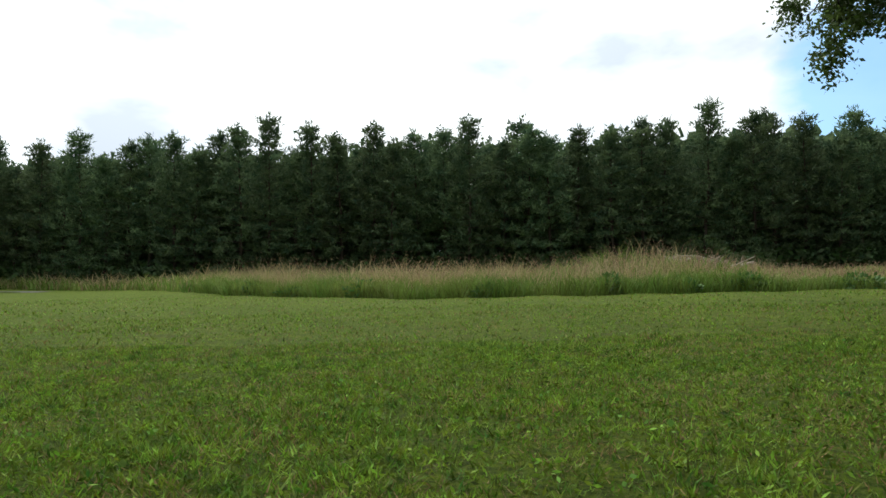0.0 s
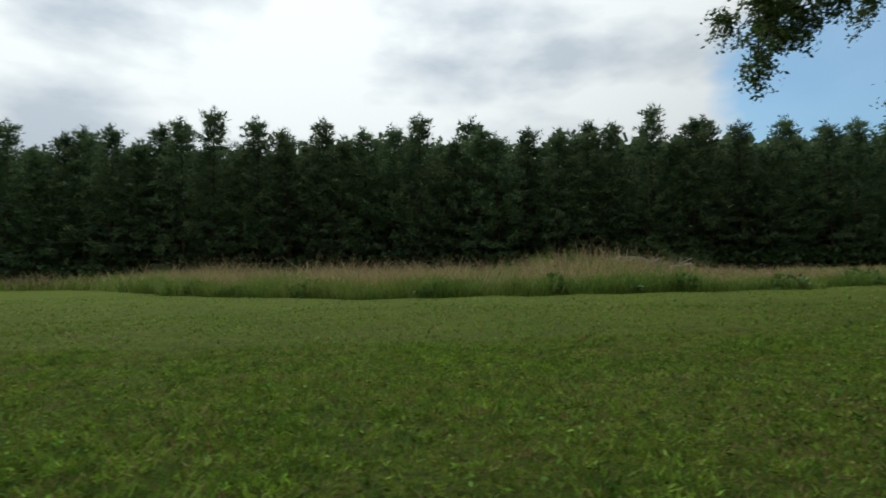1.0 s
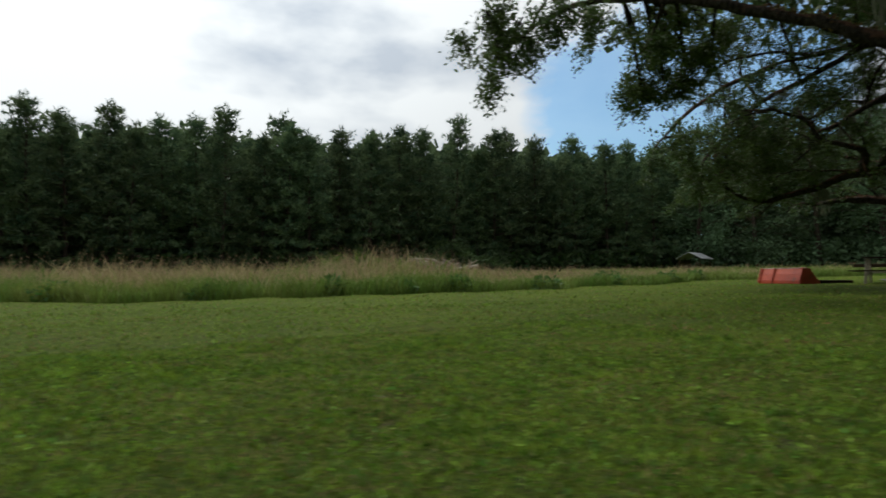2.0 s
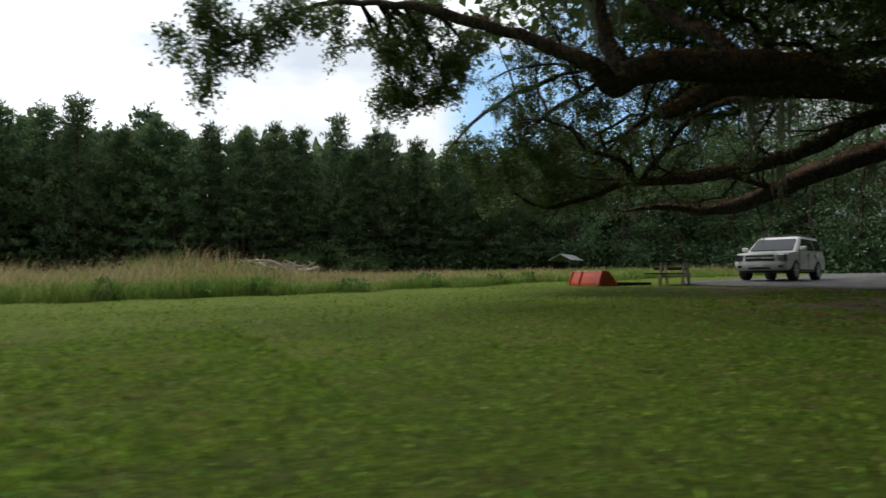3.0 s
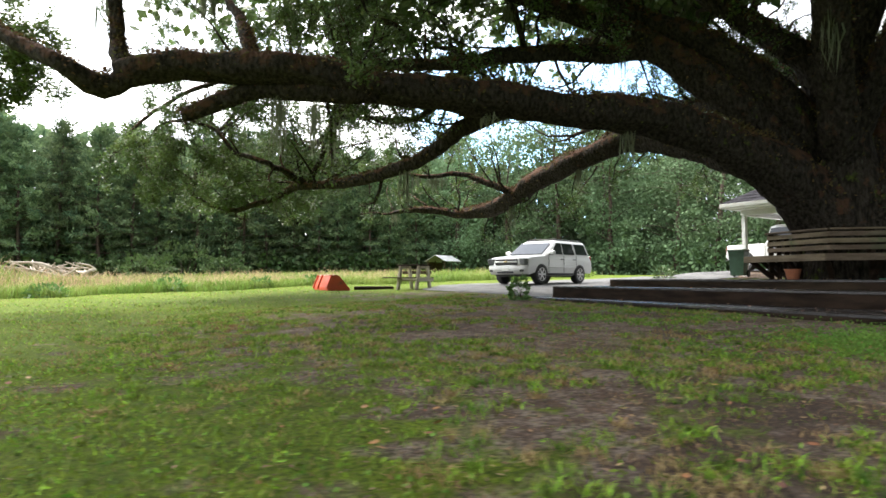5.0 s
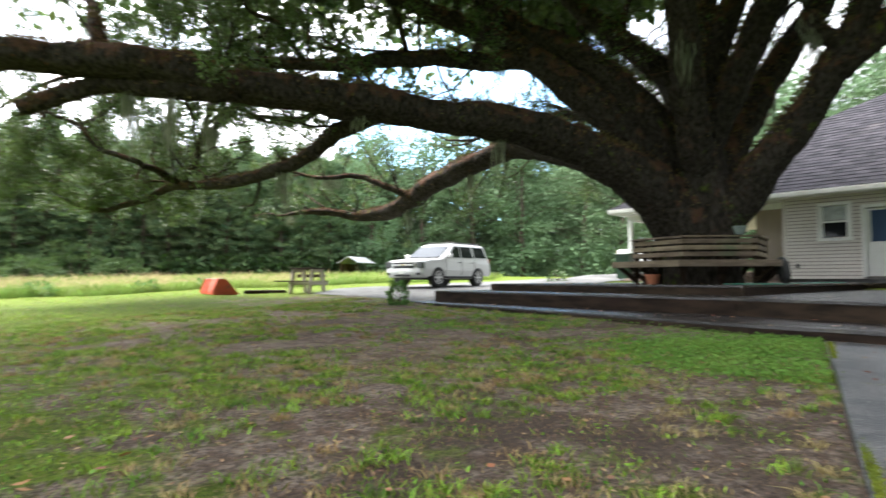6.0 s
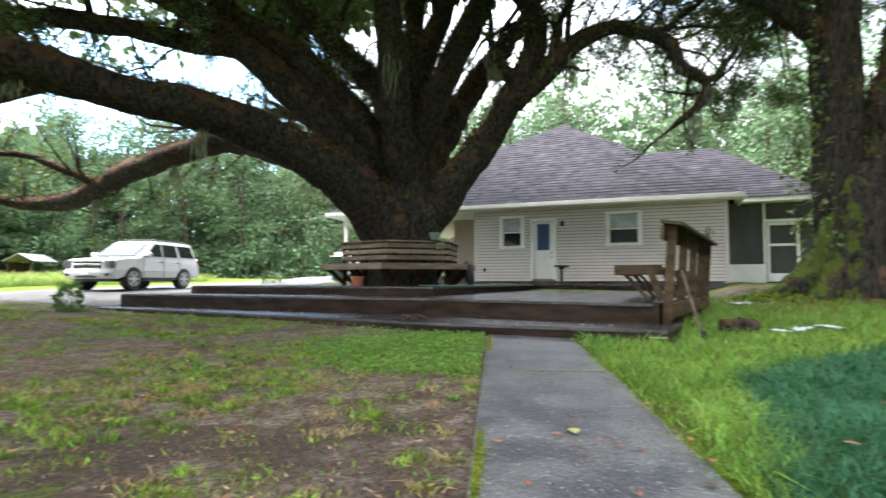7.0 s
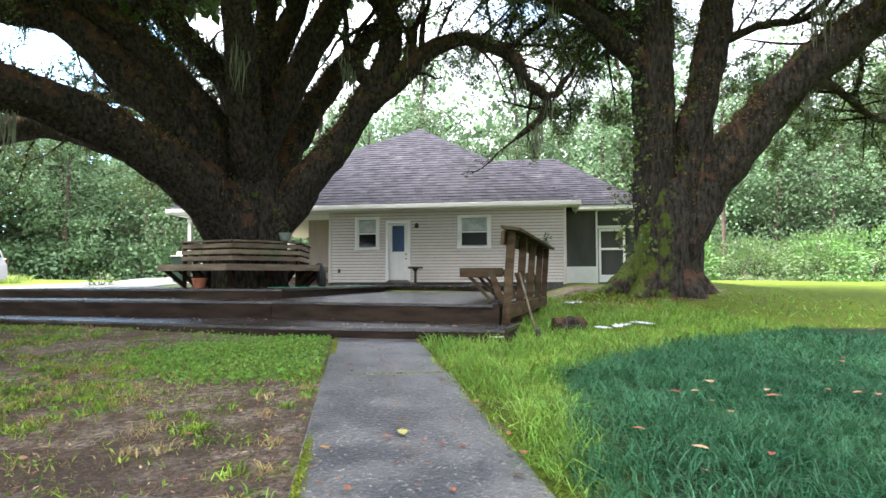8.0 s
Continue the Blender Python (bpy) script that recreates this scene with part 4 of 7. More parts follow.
    ([(21.0, -1.8, 9.4), (17.5, -0.6, 9.8), (14.0, 0.2, 9.9), (11.0, 0.4, 9.6), (8.6, 0.2, 9.3)], [0.16, 0.14, 0.11, 0.08, 0.03]),
    ([(23.5, 4.5, 8.9), (20.0, 4.6, 9.9), (16.5, 4.6, 10.2), (13.4, 4.0, 9.9), (10.8, 3.2, 9.5)], [0.18, 0.15, 0.12, 0.08, 0.03]),
    ([(22.0, 5.0, 8.2), (18.5, 6.4, 10.0), (15.0, 7.2, 10.6), (11.5, 7.0, 10.4), (8.4, 6.2, 10.0)], [0.16, 0.14, 0.11, 0.08, 0.03]),
    # limbs of the far side, towards the house and the carport
    ([(27.3, 0.3, 3.8), (29.4, 1.6, 6.0), (31.6, 3.0, 7.4), (33.2, 4.6, 8.6), (34.0, 6.2, 9.6)], [0.4, 0.3, 0.22, 0.14, 0.05]),
    ([(27.2, 0.5, 3.7), (28.8, 3.2, 5.9), (29.8, 6.0, 6.9), (30.4, 9.0, 7.3), (30.4, 12.0, 7.0)], [0.38, 0.28, 0.2, 0.13, 0.05]),
    ([(28.0, 2.0, 5.0), (29.4, 3.6, 7.2), (30.0, 5.4, 9.0), (29.6, 7.6, 10.2)], [0.26, 0.2, 0.14, 0.05]),
    ([(23.6, 4.2, 8.8), (21.0, 3.4, 9.4), (18.5, 3.2, 9.6), (16.0, 3.8, 9.2)], [0.18, 0.13, 0.1, 0.04]),
]
lines1 = limb_parts(oak, limbs1, 100)
lines1 += limb_parts(oak, crown_limbs(lines1, 31, 1.5, 3.6), 300)
tips1 = [((7.3, 9.9, 5.7), (-0.4, 0.0, -1.0), 1.5), ((7.8, 10.2, 6.2), (-0.6, -0.1, -0.9), 1.5), ((8.8, 9.8, 6.6), (0.1, 0.5, -0.7), 1.2), ((9.2, 9.4, 6.6), (-0.2, 0.8, -0.5), 1.4),
         ((11.0, 8.0, 5.7), (0.2, 0.9, -0.4), 1.8), ((12.0, 7.6, 6.0), (0.4, 0.9, -0.6), 1.8), ((15.6, 12.8, 3.9), (-0.5, 0.5, 0.3), 1.6), ((16.4, 11.4, 6.9), (-0.7, 0.6, -0.4), 2.0),
         ((14.8, 8.8, 8.2), (-0.4, 0.8, -0.5), 2.2), ((13.5, 10.5, 7.0), (-0.4, 0.5, -0.4), 2.0), ((15.0, 11.5, 6.4), (-0.6, 0.5, -0.3), 2.2), ((15.0, 10.6, 5.2), (-0.6, 0.6, 0.1), 1.8)]
tips1 += [((27.1, 5.4 + 0.95 * k, 5.1 - 0.16 * k), (0.3 * math.sin(k * 2), 0.3, -1.0), 1.5 + 0.4 * math.sin(k)) for k in range(9)]
tips1 += [((30.0, 6.5 + 0.8 * k, 6.9), (0.3 * math.cos(k * 3), 0.2, -1.0), 2.0) for k in range(7)]
foliage(oak, [q for q in lines1 if q[0][:, 2].mean() < 9.0], 500, 2.0, 44, 0.092, 0.24, tips1, CLUMPS)
upper_crown(oak, lines1, 510, 70000, 0.40)
limb_fern(oak, lines1, 71, 460)
hanging_moss(oak, lines1, 900, 330)

oak2 = tagged(new("live_oak"), "massive live oak with a mossy trunk beside the house", "oak tree", "live oaks")
trunk_part(oak2, [(28.95, -9.72, 0.5), (28.9, -9.76, 0.95), (28.85, -9.83, 1.5), (28.8, -9.92, 2.2), (28.76, -9.98, 2.8), (28.74, -10.02, 3.3), (28.74, -10.05, 3.7)], [1.12, 0.93, 0.81, 0.76, 0.74, 0.62, 0.35], 5, 0.085, bark=MOSSY_TRUNK)
limbs2 = [
    ([(28.8, -9.7, 2.2), (28.68, -9.56, 3.0), (28.6, -9.60, 3.9), (28.5, -9.66, 5.36), (28.4, -9.67, 6.74), (28.36, -9.7, 8.3), (28.2, -9.3, 10.5), (27.6, -8.8, 12.0)], [0.54, 0.50, 0.49, 0.48, 0.46, 0.43, 0.3, 0.1]),
    ([(28.8, -10.0, 2.3), (28.72, -10.26, 3.28), (28.7, -10.55, 4.67), (28.7, -10.85, 6.07), (28.7, -11.18, 7.33), (28.68, -11.35, 8.4), (28.4, -12.2, 10.6)], [0.50, 0.45, 0.43, 0.40, 0.37, 0.32, 0.14]),
    ([(28.78, -10.1, 1.9), (28.65, -10.57, 2.9), (28.5, -11.13, 3.8), (28.3, -11.78, 4.64), (28.0, -12.43, 5.5), (27.7, -13.04, 6.15), (27.4, -13.6, 6.58), (27.2, -14.16, 6.98), (26.6, -16.0, 8.0), (25.6, -18.6, 9.0)], [0.55, 0.53, 0.51, 0.50, 0.49, 0.47, 0.44, 0.40, 0.28, 0.1]),
    ([(28.45, -9.5, 6.2), (28.4, -9.2, 6.66), (28.2, -8.78, 7.07), (27.8, -8.14, 7.5), (27.4, -7.46, 7.71), (27.0, -6.93, 7.85), (26.0, -5.4, 8.6), (24.6, -4.2, 9.2)], [0.3, 0.27, 0.24, 0.22, 0.2, 0.18, 0.13, 0.05]),
    ([(28.73, -11.2, 7.0), (28.3, -12.0, 7.3), (27.8, -12.9, 7.2), (27.2, -13.6, 7.9)], [0.12, 0.1, 0.08, 0.04]),
    ([(28.5, -9.6, 7.6), (30.4, -8.6, 8.6), (32.6, -8.0, 9.0), (34.4, -7.0, 9.4)], [0.25, 0.18, 0.12, 0.04]),
    ([(28.1, -12.7, 5.7), (29.4, -14.2, 6.0), (30.8, -15.8, 5.6), (32.0, -17.4, 5.8)], [0.14, 0.1, 0.08, 0.03]),
    ([(27.8, -13.3, 6.2), (26.2, -14.2, 7.2), (24.2, -14.8, 8.2), (22.4, -15.4, 8.4)], [0.2, 0.15, 0.1, 0.04]),
]
lines2 = limb_parts(oak2, limbs2, 200, MOSSY)
# roots that run out from the base, the mossy ones towards the deck
limb_parts(oak2, [
    ([(28.75, -9.5, 1.75), (28.55, -9.05, 1.30), (28.40, -8.60, 0.98), (28.25, -8.0, 0.72), (28.1, -7.4, 0.5)], [0.40, 0.36, 0.27, 0.17, 0.08]),
    ([(28.5, -9.6, 1.5), (28.15, -9.3, 1.02), (27.8, -9.0, 0.75), (27.4, -8.7, 0.5)], [0.34, 0.28, 0.18, 0.08]),
], 260, ROOT_MOSS)
limb_parts(oak2, [
    ([(28.5, -10.2, 1.3), (28.15, -10.4, 0.9), (27.85, -10.6, 0.65), (27.5, -10.8, 0.45)], [0.34, 0.26, 0.16, 0.07]),
    ([(28.8, -10.3, 1.4), (28.8, -10.65, 1.0), (28.8, -11.0, 0.75), (28.8, -11.5, 0.5)], [0.34, 0.28, 0.18, 0.08]),
], 270, MOSSY)
lines2 += limb_parts(oak2, crown_limbs(lines2, 32, 1.3, 3.6), 400)
tips2 = [((30.4, -8.7, 8.4), (0.6, 0.6, -0.7), 2.4), ((31.6, -8.2, 8.6), (0.4, 0.5, -0.9), 2.4), ((32.8, -7.8, 8.8), (0.6, 0.8, -0.6), 2.4), ((27.6, -7.8, 7.5), (0.3, 0.4, -0.9), 1.8), ((26.8, -6.4, 8.0), (0.3, 0.3, -1), 1.8),
         ((31.0, -16.0, 5.6), (0.3, -0.5, -0.4), 1.8), ((29.8, -14.6, 5.9), (0.6, 0.2, -0.6), 1.6)]
# leafy ends that hang on the far side, above the house and the far lawn
CLUMPS_FAR = [((31.5, -6.5, 8.7), 1.0, 5), ((31.8, -7.4, 8.0), 1.0, 5), ((32.0, -8.4, 7.3), 1.1, 6), ((31.0, -8.6, 8.5), 1.1, 6), ((32.0, -9.2, 6.2), 1.0, 5), ((32.5, -7.7, 6.3), 0.9, 4), ((32.0, -6.8, 6.7), 0.8, 4), ((31.0, -12.6, 7.6), 1.1, 6), ((30.5, -13.6, 8.1), 1.1, 6), ((31.0, -14.6, 5.6), 1.0, 4), ((30.5, -15.1, 6.2), 1.0, 4), ((32.0, -13.1, 6.6), 1.0, 4), ((29.5, -14.9, 7.4), 1.1, 5), ((31.0, -5.1, 9.0), 1.0, 4), ((32.5, -5.5, 8.0), 0.9, 3), ((32.0, -3.9, 8.3), 0.8, 3), ((32.0, -14.4, 5.5), 1.0, 3), ((31.0, -2.5, 9.6), 1.0, 4), ((31.5, -3.3, 9.1), 0.9, 3)]
foliage(oak2, lines2, 600, 1.9, 50, 0.095, 0.24, tips2, CLUMPS_FAR)
upper_crown(oak2, lines2, 610, 38000, 0.36)
limb_fern(oak2, lines2, 72, 460)
hanging_moss(oak2, lines2, 950, 60)

# leafy vine and yellowing shoots on the second oak's trunk
g = np.random.default_rng(77)
a = g.uniform(1.1, 2.7, 420)
h = g.uniform(1.8, 6.8, 420)
rr = np.where(h < 4, 0.98, 0.64) + g.uniform(0.0, 0.26, 420)
cx = np.interp(h, (1, 4, 7), (28.85, 28.66, 28.5))
cy = np.interp(h, (1, 4, 7), (-10.1, -9.72, -9.63))
VINE = material("vine_leaves", (0.07, 0.13, 0.03), (0.16, 0.17, 0.035), scale=2.0, rough=0.5, per_island=0.4, translucent=0.3)
vine = tagged(new("climbing_vine"), "green and yellow vine climbing an oak's trunk", "vine")
part("vine_leaves", raw_mesh("vine_leaves", *leaves(np.stack([cx + rr * np.cos(a), cy + rr * np.sin(a), h], 1), 0.11, narrow=0.8, seed=5), VINE), None, vine)

# ---- deck ----
DECKWOOD = material("weathered_decking", (0.020, 0.017, 0.016), (0.042, 0.036, 0.035), scale=1.6, rough=0.26, bump=0.5, fine=22, per_object=0.25, stretch=(1, 1, 4), spots=((0.05, 0.045, 0.035), 2.2, 0.55))
FASCIA = material("dark_deck_boards", (0.013, 0.0082, 0.0053), (0.036, 0.023, 0.015), scale=2.0, rough=0.75, spec=0.12, bump=0.5, fine=24, per_object=0.2, stretch=(1, 1, 5), spots=((0.026, 0.015, 0.011), 1.3, 0.58))
GREYWOOD = material("grey_bench_boards", (0.105, 0.076, 0.047), (0.195, 0.150, 0.100), scale=2.0, rough=0.8, bump=0.5, fine=24, per_object=0.25, stretch=(1, 1, 5), spots=((0.10, 0.105, 0.055), 1.6, 0.58))
DARKWOOD = material("dark_bench_boards", (0.036, 0.022, 0.011), (0.080, 0.053, 0.029), scale=2.0, rough=0.8, spec=0.15, bump=0.5, fine=24, per_object=0.2, stretch=(1, 1, 5), spots=((0.055, 0.060, 0.026), 1.6, 0.58))
CONCRETE = material("old_concrete", (0.092, 0.090, 0.090), (0.040, 0.041, 0.046), scale=2.6, rough=0.40, bump=1.0, fine=40, spots=((0.300, 0.285, 0.255), 48.0, 0.60), low=0.40, high=0.60)


def cut(poly, x):
    """The stretch of y that a plan outline covers at x."""
    ys = []
    for (x0, y0), (x1, y1) in zip(poly, poly[1:] + poly[:1]):
        if (x0 - x) * (x1 - x) < 0:
            ys.append(y0 + (y1 - y0) * (x - x0) / (x1 - x0))
    return (min(ys), max(ys)) if len(ys) > 1 else None


deck = tagged(new("deck"), "low weathered timber deck in three wet steps around the oak", "deck")
LOW = [(22.45, 5.75), (21.95, 1.9), (21.55, -0.5), (20.98, -3.3), (20.92, -6.38), (22.1, -6.5), (24.2, 5.75)]
MID = [(23.12, 5.32), (22.74, -2.44), (21.78, -6.22), (26.8, -6.85), (32.9, -7.0), (32.9, 5.32)]
TOP = [(24.36, 4.5), (24.12, -2.0), (32.7, -1.8), (32.7, -6.26), (34.6, -6.26), (34.6, 4.5)]
for outline, z0, z1, fronts in ((LOW, 0.30, 0.635, 4), (MID, 0.32, 0.905, 2), (TOP, 0.5, 1.085, 3)):
    part("tier", prism([(x + 0.05, y) for x, y in outline], z0, z1 - 0.045), FASCIA, deck)
    for (x0, y0), (x1, y1) in list(zip(outline, outline[1:]))[:fronts]:
        h = min(0.27, z1 - z0)
        d = Vector((x1 - x0, y1 - y0, 0)).normalized()
        out = Vector((d.y, -d.x, 0)) * -0.02
        part("fascia_board", beam(Vector((x0, y0, z1 - h / 2 - 0.005)) + out, Vector((x1, y1, z1 - h / 2 - 0.005)) + out, 0.04, h, 0.006), FASCIA, deck)
    flip = [(y, x) for x, y in outline]
    y = min(p[1] for p in outline) + 0.004
    top = max(p[1] for p in outline)
    while y < top - 0.15:
        s0, s1 = cut(flip, y), cut(flip, y + 0.135)
        if s0 and s1:
            far = 33.0 if outline is TOP else 32.0
            quad = [(s0[0] - 0.015, y), (min(s0[1], far), y), (min(s1[1], far), y + 0.135), (s1[0] - 0.015, y + 0.135)]
            lift = 0.0015 * math.sin(y * 37)
            part("plank", prism(quad, z1 - 0.04 + lift, z1 + lift), DECKWOOD, deck)
        y += 0.142

# ---- six-sided bench round the oak ----
bench = empty("tree_bench", pose(27.0, 0.15, 1.085), "grey six-sided wooden bench built round the oak's trunk", "bench")


def corner(r, k, z):
    a = radians(194 + 60 * k)
    return Vector((r * math.cos(a), r * math.sin(a), z))


for k in range(6):
    for r, w in ((1.93, 0.15), (1.76, 0.15), (1.59, 0.15)):
        part("seat_board", beam(corner(r, k, 0.49), corner(r, k + 1, 0.49), w, 0.04), GREYWOOD, bench)
    part("seat_apron", beam(corner(2.03, k, 0.45), corner(2.03, k + 1, 0.45), 0.04, 0.14), GREYWOOD, bench)
    for z in (0.66, 0.80, 0.94):
        part("back_slat", beam(corner(1.53, k, z), corner(1.53, k + 1, z), 0.035, 0.095), GREYWOOD, bench)
    part("back_cap", beam(corner(1.52, k, 1.04), corner(1.52, k + 1, 1.04), 0.14, 0.04), GREYWOOD, bench)
    for u in (0.0, 0.5):
        p, q = corner(1.47, k, 0).lerp(corner(1.47, k + 1, 0), u), corner(1.75, k, 0).lerp(corner(1.75, k + 1, 0), u)
        # posts and legs take the dark deck colour, standing for shade under the bench
        part("back_post", beam((p.x, p.y, 0.0), (p.x, p.y, 1.03), 0.09, 0.09, up=p), FASCIA, bench)
        part("leg", beam((p.x, p.y, 0.05), (q.x * 1.08, q.y * 1.08, 0.42), 0.09, 0.09, up=(0, 0.1, 1)), FASCIA, bench)


def pot(name, place, r, h, mat, label, category, plant_mat=None, seed=0):
    t = empty(name, pose(*place), label, category)
    part("pot", lathe([(r * 0.62, 0), (r * 0.7, 0.01), (r * 0.95, h * 0.86), (r, h * 0.86), (r, h), (r * 0.88, h), (r * 0.82, h * 0.8)], 20), mat, t)
    if plant_mat:
        gg = np.random.default_rng(seed)
        c = gg.normal(0, 1, (60, 3)) * [r * 0.55, r * 0.55, h * 0.4] + [0, 0, h * 1.55]
        part("foliage", raw_mesh("foliage", *leaves(c, 0.06, narrow=0.4, seed=seed), plant_mat), None, t)
        stems = [tube(np.array([[0, 0, h * 0.8], q]), np.array([0.006, 0.003]), 3) for q in c[:22]]
        part("stems", tri_mesh("stems", join_tubes(stems), BARK), None, t)
    return t


RUST = material("terracotta", (0.30, 0.10, 0.045), (0.22, 0.07, 0.035), rough=0.7, bump=0.3)
PALEPOT = material("pale_glazed_pot", (0.15, 0.185, 0.17), (0.11, 0.14, 0.125), rough=0.5)
GREENPOT = material("green_plastic", (0.03, 0.075, 0.045), rough=0.4)
BLACK = material("black_rubber", (0.015, 0.015, 0.016), (0.03, 0.03, 0.03), rough=0.75, bump=0.3)
WHITE = material("white_paint", (0.74, 0.74, 0.72), (0.66, 0.66, 0.63), scale=2, rough=0.45, bump=0.1)
IRON = material("black_iron", (0.02, 0.02, 0.022), rough=0.5)
pot("plant_pot", (25.3, 0.42, 1.085), 0.16, 0.22, RUST, "rust-coloured clay pot under the bench", "pot")
pot("plant_pot", (26.25, -1.1, 2.15), 0.15, 0.18, PALEPOT, "small pale pot with a straggling plant on the bench back", "pot", OAK_LEAF, 31)
pot("plant_pot", (26.8, -6.96, 2.0), 0.08, 0.11, PALEPOT, "little pot with a wiry plant on the railing's cap", "pot", OAK_LEAF, 32)
tyre = empty("old_tyre", pose(26.9, -1.7, 1.38, 80, 0, 30), "worn black tyre leaning under the bench", "tyre")
bm = bmesh.new()
rings = []
for k in range(28):
    a = 2 * math.pi * k / 28
    rings.append([bm.verts.new(((0.22 + 0.08 * math.cos(b)) * math.cos(a), (0.22 + 0.08 * math.cos(b)) * math.sin(a), 0.09 * math.sin(b))) for b in np.arange(8) * math.pi / 4])
for k in range(28):
    for j in range(8):
        bm.faces.new((rings[k][j], rings[(k + 1) % 28][j], rings[(k + 1) % 28][(j + 1) % 8], rings[k][(j + 1) % 8]))
part("tread", bm, BLACK, tyre)
# green hose on the upper step
hose = tagged(new("garden_hose"), "green garden hose lying on the deck", "hose")
gg = np.random.default_rng(4)
line, r = smooth_line([(25.4, -1.1, 1.10), (26.2, -1.9, 1.10), (27.8, -1.5, 1.10), (29.0, -1.7, 1.10), (30.4, -1.2, 1.10), (31.5, -1.6, 1.10)], [0.013] * 6, 0.12)
part("tubing", tri_mesh("tubing", join_tubes([tube(line, r, 7)]), material("green_hose", (0.03, 0.20, 0.13), rough=0.4)), None, hose)

# ---- railing with a built-in seat on the deck's edge ----
rail = tagged(new("deck_railing"), "dark weathered timber railing with a sloping cap on the deck's edge", "railing")


def rail_y(x):
    return -6.30 - 0.118 * (x - 21.95)


for x in (21.95, 23.15, 24.35, 25.55, 26.7):
    y = rail_y(x)
    part("post", beam((x, y, 0.45), (x + 0.02, y - 0.10, 1.93), 0.12, 0.12, up=(0, 1, 0.1)), DARKWOOD, rail)
    part("brace", beam((x, y + 0.05, 0.95), (x, y + 0.20, 1.38), 0.045, 0.09, up=(0, 1, 0)), DARKWOOD, rail)
part("cap_board", beam((21.75, rail_y(21.75) - 0.12, 1.96), (26.95, rail_y(26.95) - 0.12, 1.96), 0.28, 0.045, up=(0, -0.16, 1)), DARKWOOD, rail)
part("back_board", beam((21.78, rail_y(21.78) + 0.0, 1.84), (26.95, rail_y(26.95) + 0.0, 1.84), 0.045, 0.19, up=(0, -0.1, 1)), DARKWOOD, rail)
part("low_board", beam((21.85, rail_y(21.85) - 0.06, 0.80), (26.9, rail_y(26.9) - 0.06, 0.80), 0.045, 0.2), DARKWOOD, rail)
seat = tagged(new("deck_bench"), "dark plank bench on slanted legs along the railing", "bench")
for k, y in enumerate((-5.68, -5.84, -6.0, -6.16)):
    part("seat_board", beam((22.6, y, 1.40), (26.6, y, 1.40), 0.145, 0.04), DARKWOOD, seat)
part("seat_apron", beam((22.58, -5.58, 1.36), (22.58, -6.24, 1.36), 0.04, 0.14), DARKWOOD, seat)
part("seat_apron", beam((22.6, -5.6, 1.36), (26.6, -5.6, 1.36), 0.04, 0.14), DARKWOOD, seat)
for x in (22.75, 24.3, 25.9):
    part("leg", beam((x, -6.05, 0.91), (x, -5.68, 1.34), 0.05, 0.12, up=(1, 0, 0)), DARKWOOD, seat)
broom = tagged(new("broom"), "broom with a pale wooden handle leaning on a post", "broom")
part("handle", beam((21.85, -6.72, 0.55), (22.0, -6.5, 1.35), 0.026, 0.026, 0.006), GREYWOOD, broom)
part("brush", box((0.26, 0.06, 0.14), (21.84, -6.75, 0.51), bevel=0.01), IRON, broom)

# ---- concrete path in slabs ----
walk_dir, walk_side = Vector((1, 0.316, 0)).normalized(), Vector((-0.316, 1, 0)).normalized()
path = tagged(new("pavement"), "old grey concrete path leading to the deck", "path", kind="structure")
u = -9.55
first = Vector((18.3, -5.55, 0))
for n, length in enumerate((3.0, 3.2, 3.5, 3.3)):
    a, b = first + walk_dir * u, first + walk_dir * (u + length - 0.018)
    c = (a + b) / 2
    slope = math.atan2(gz(b.x, b.y) - gz(a.x, a.y), length)
    m = Matrix.Translation((c.x, c.y, gz(c.x, c.y) - 0.035)) @ Matrix.Rotation(math.atan2(walk_dir.y, walk_dir.x), 4, "Z") @ Matrix.Rotation(-slope, 4, "Y")
    slab = box((length - 0.02, 1.06, 0.14), bevel=0.012)
    bmesh.ops.transform(slab, matrix=m, verts=slab.verts)
    part("slab", slab, CONCRETE, path)
    u += length

# ---- drive ----
GRAVEL = material("grey_gravel", (0.125, 0.122, 0.118), (0.072, 0.071, 0.070), scale=1.5, rough=0.9, bump=1.0, fine=70)


def ground_strip(name, outline, mat, lift, label, category):
    """A flat bed laid over the ground inside an outline."""
    bm = bmesh.new()
    xs = [p[0] for p in outline]
    cols = np.arange(min(xs) + 0.05, max(xs), 0.5)
    rows = []
    for x in cols:
        s = cut(outline, x)
        if s:
            rows.append([bm.verts.new((x, y, gz(x, y) + lift)) for y in np.linspace(s[0], s[1], 24)])
    for a, b in zip(rows, rows[1:]):
        for k in range(23):
            bm.faces.new((a[k], b[k], b[k + 1], a[k + 1]))
    part_ob = part(name, bm, mat)
    return tagged(part_ob, label, category, kind="structure")


ground_strip("road", [(22.6, 5.2), (23.2, 12.3), (26.0, 14.9), (34.0, 16.2), (48.0, 17.0), (48.0, 9.0), (38.0, 8.0), (34.2, 7.0), (24.6, 5.9)], GRAVEL, 0.03, "pale grey gravel drive beside the deck", "driveway")
ground_strip("road", [(-60, 46), (-60, 49.5), (-31, 47.5), (-31, 45.5)], GRAVEL, 0.05, "pale grey track beyond the lawn", "track")

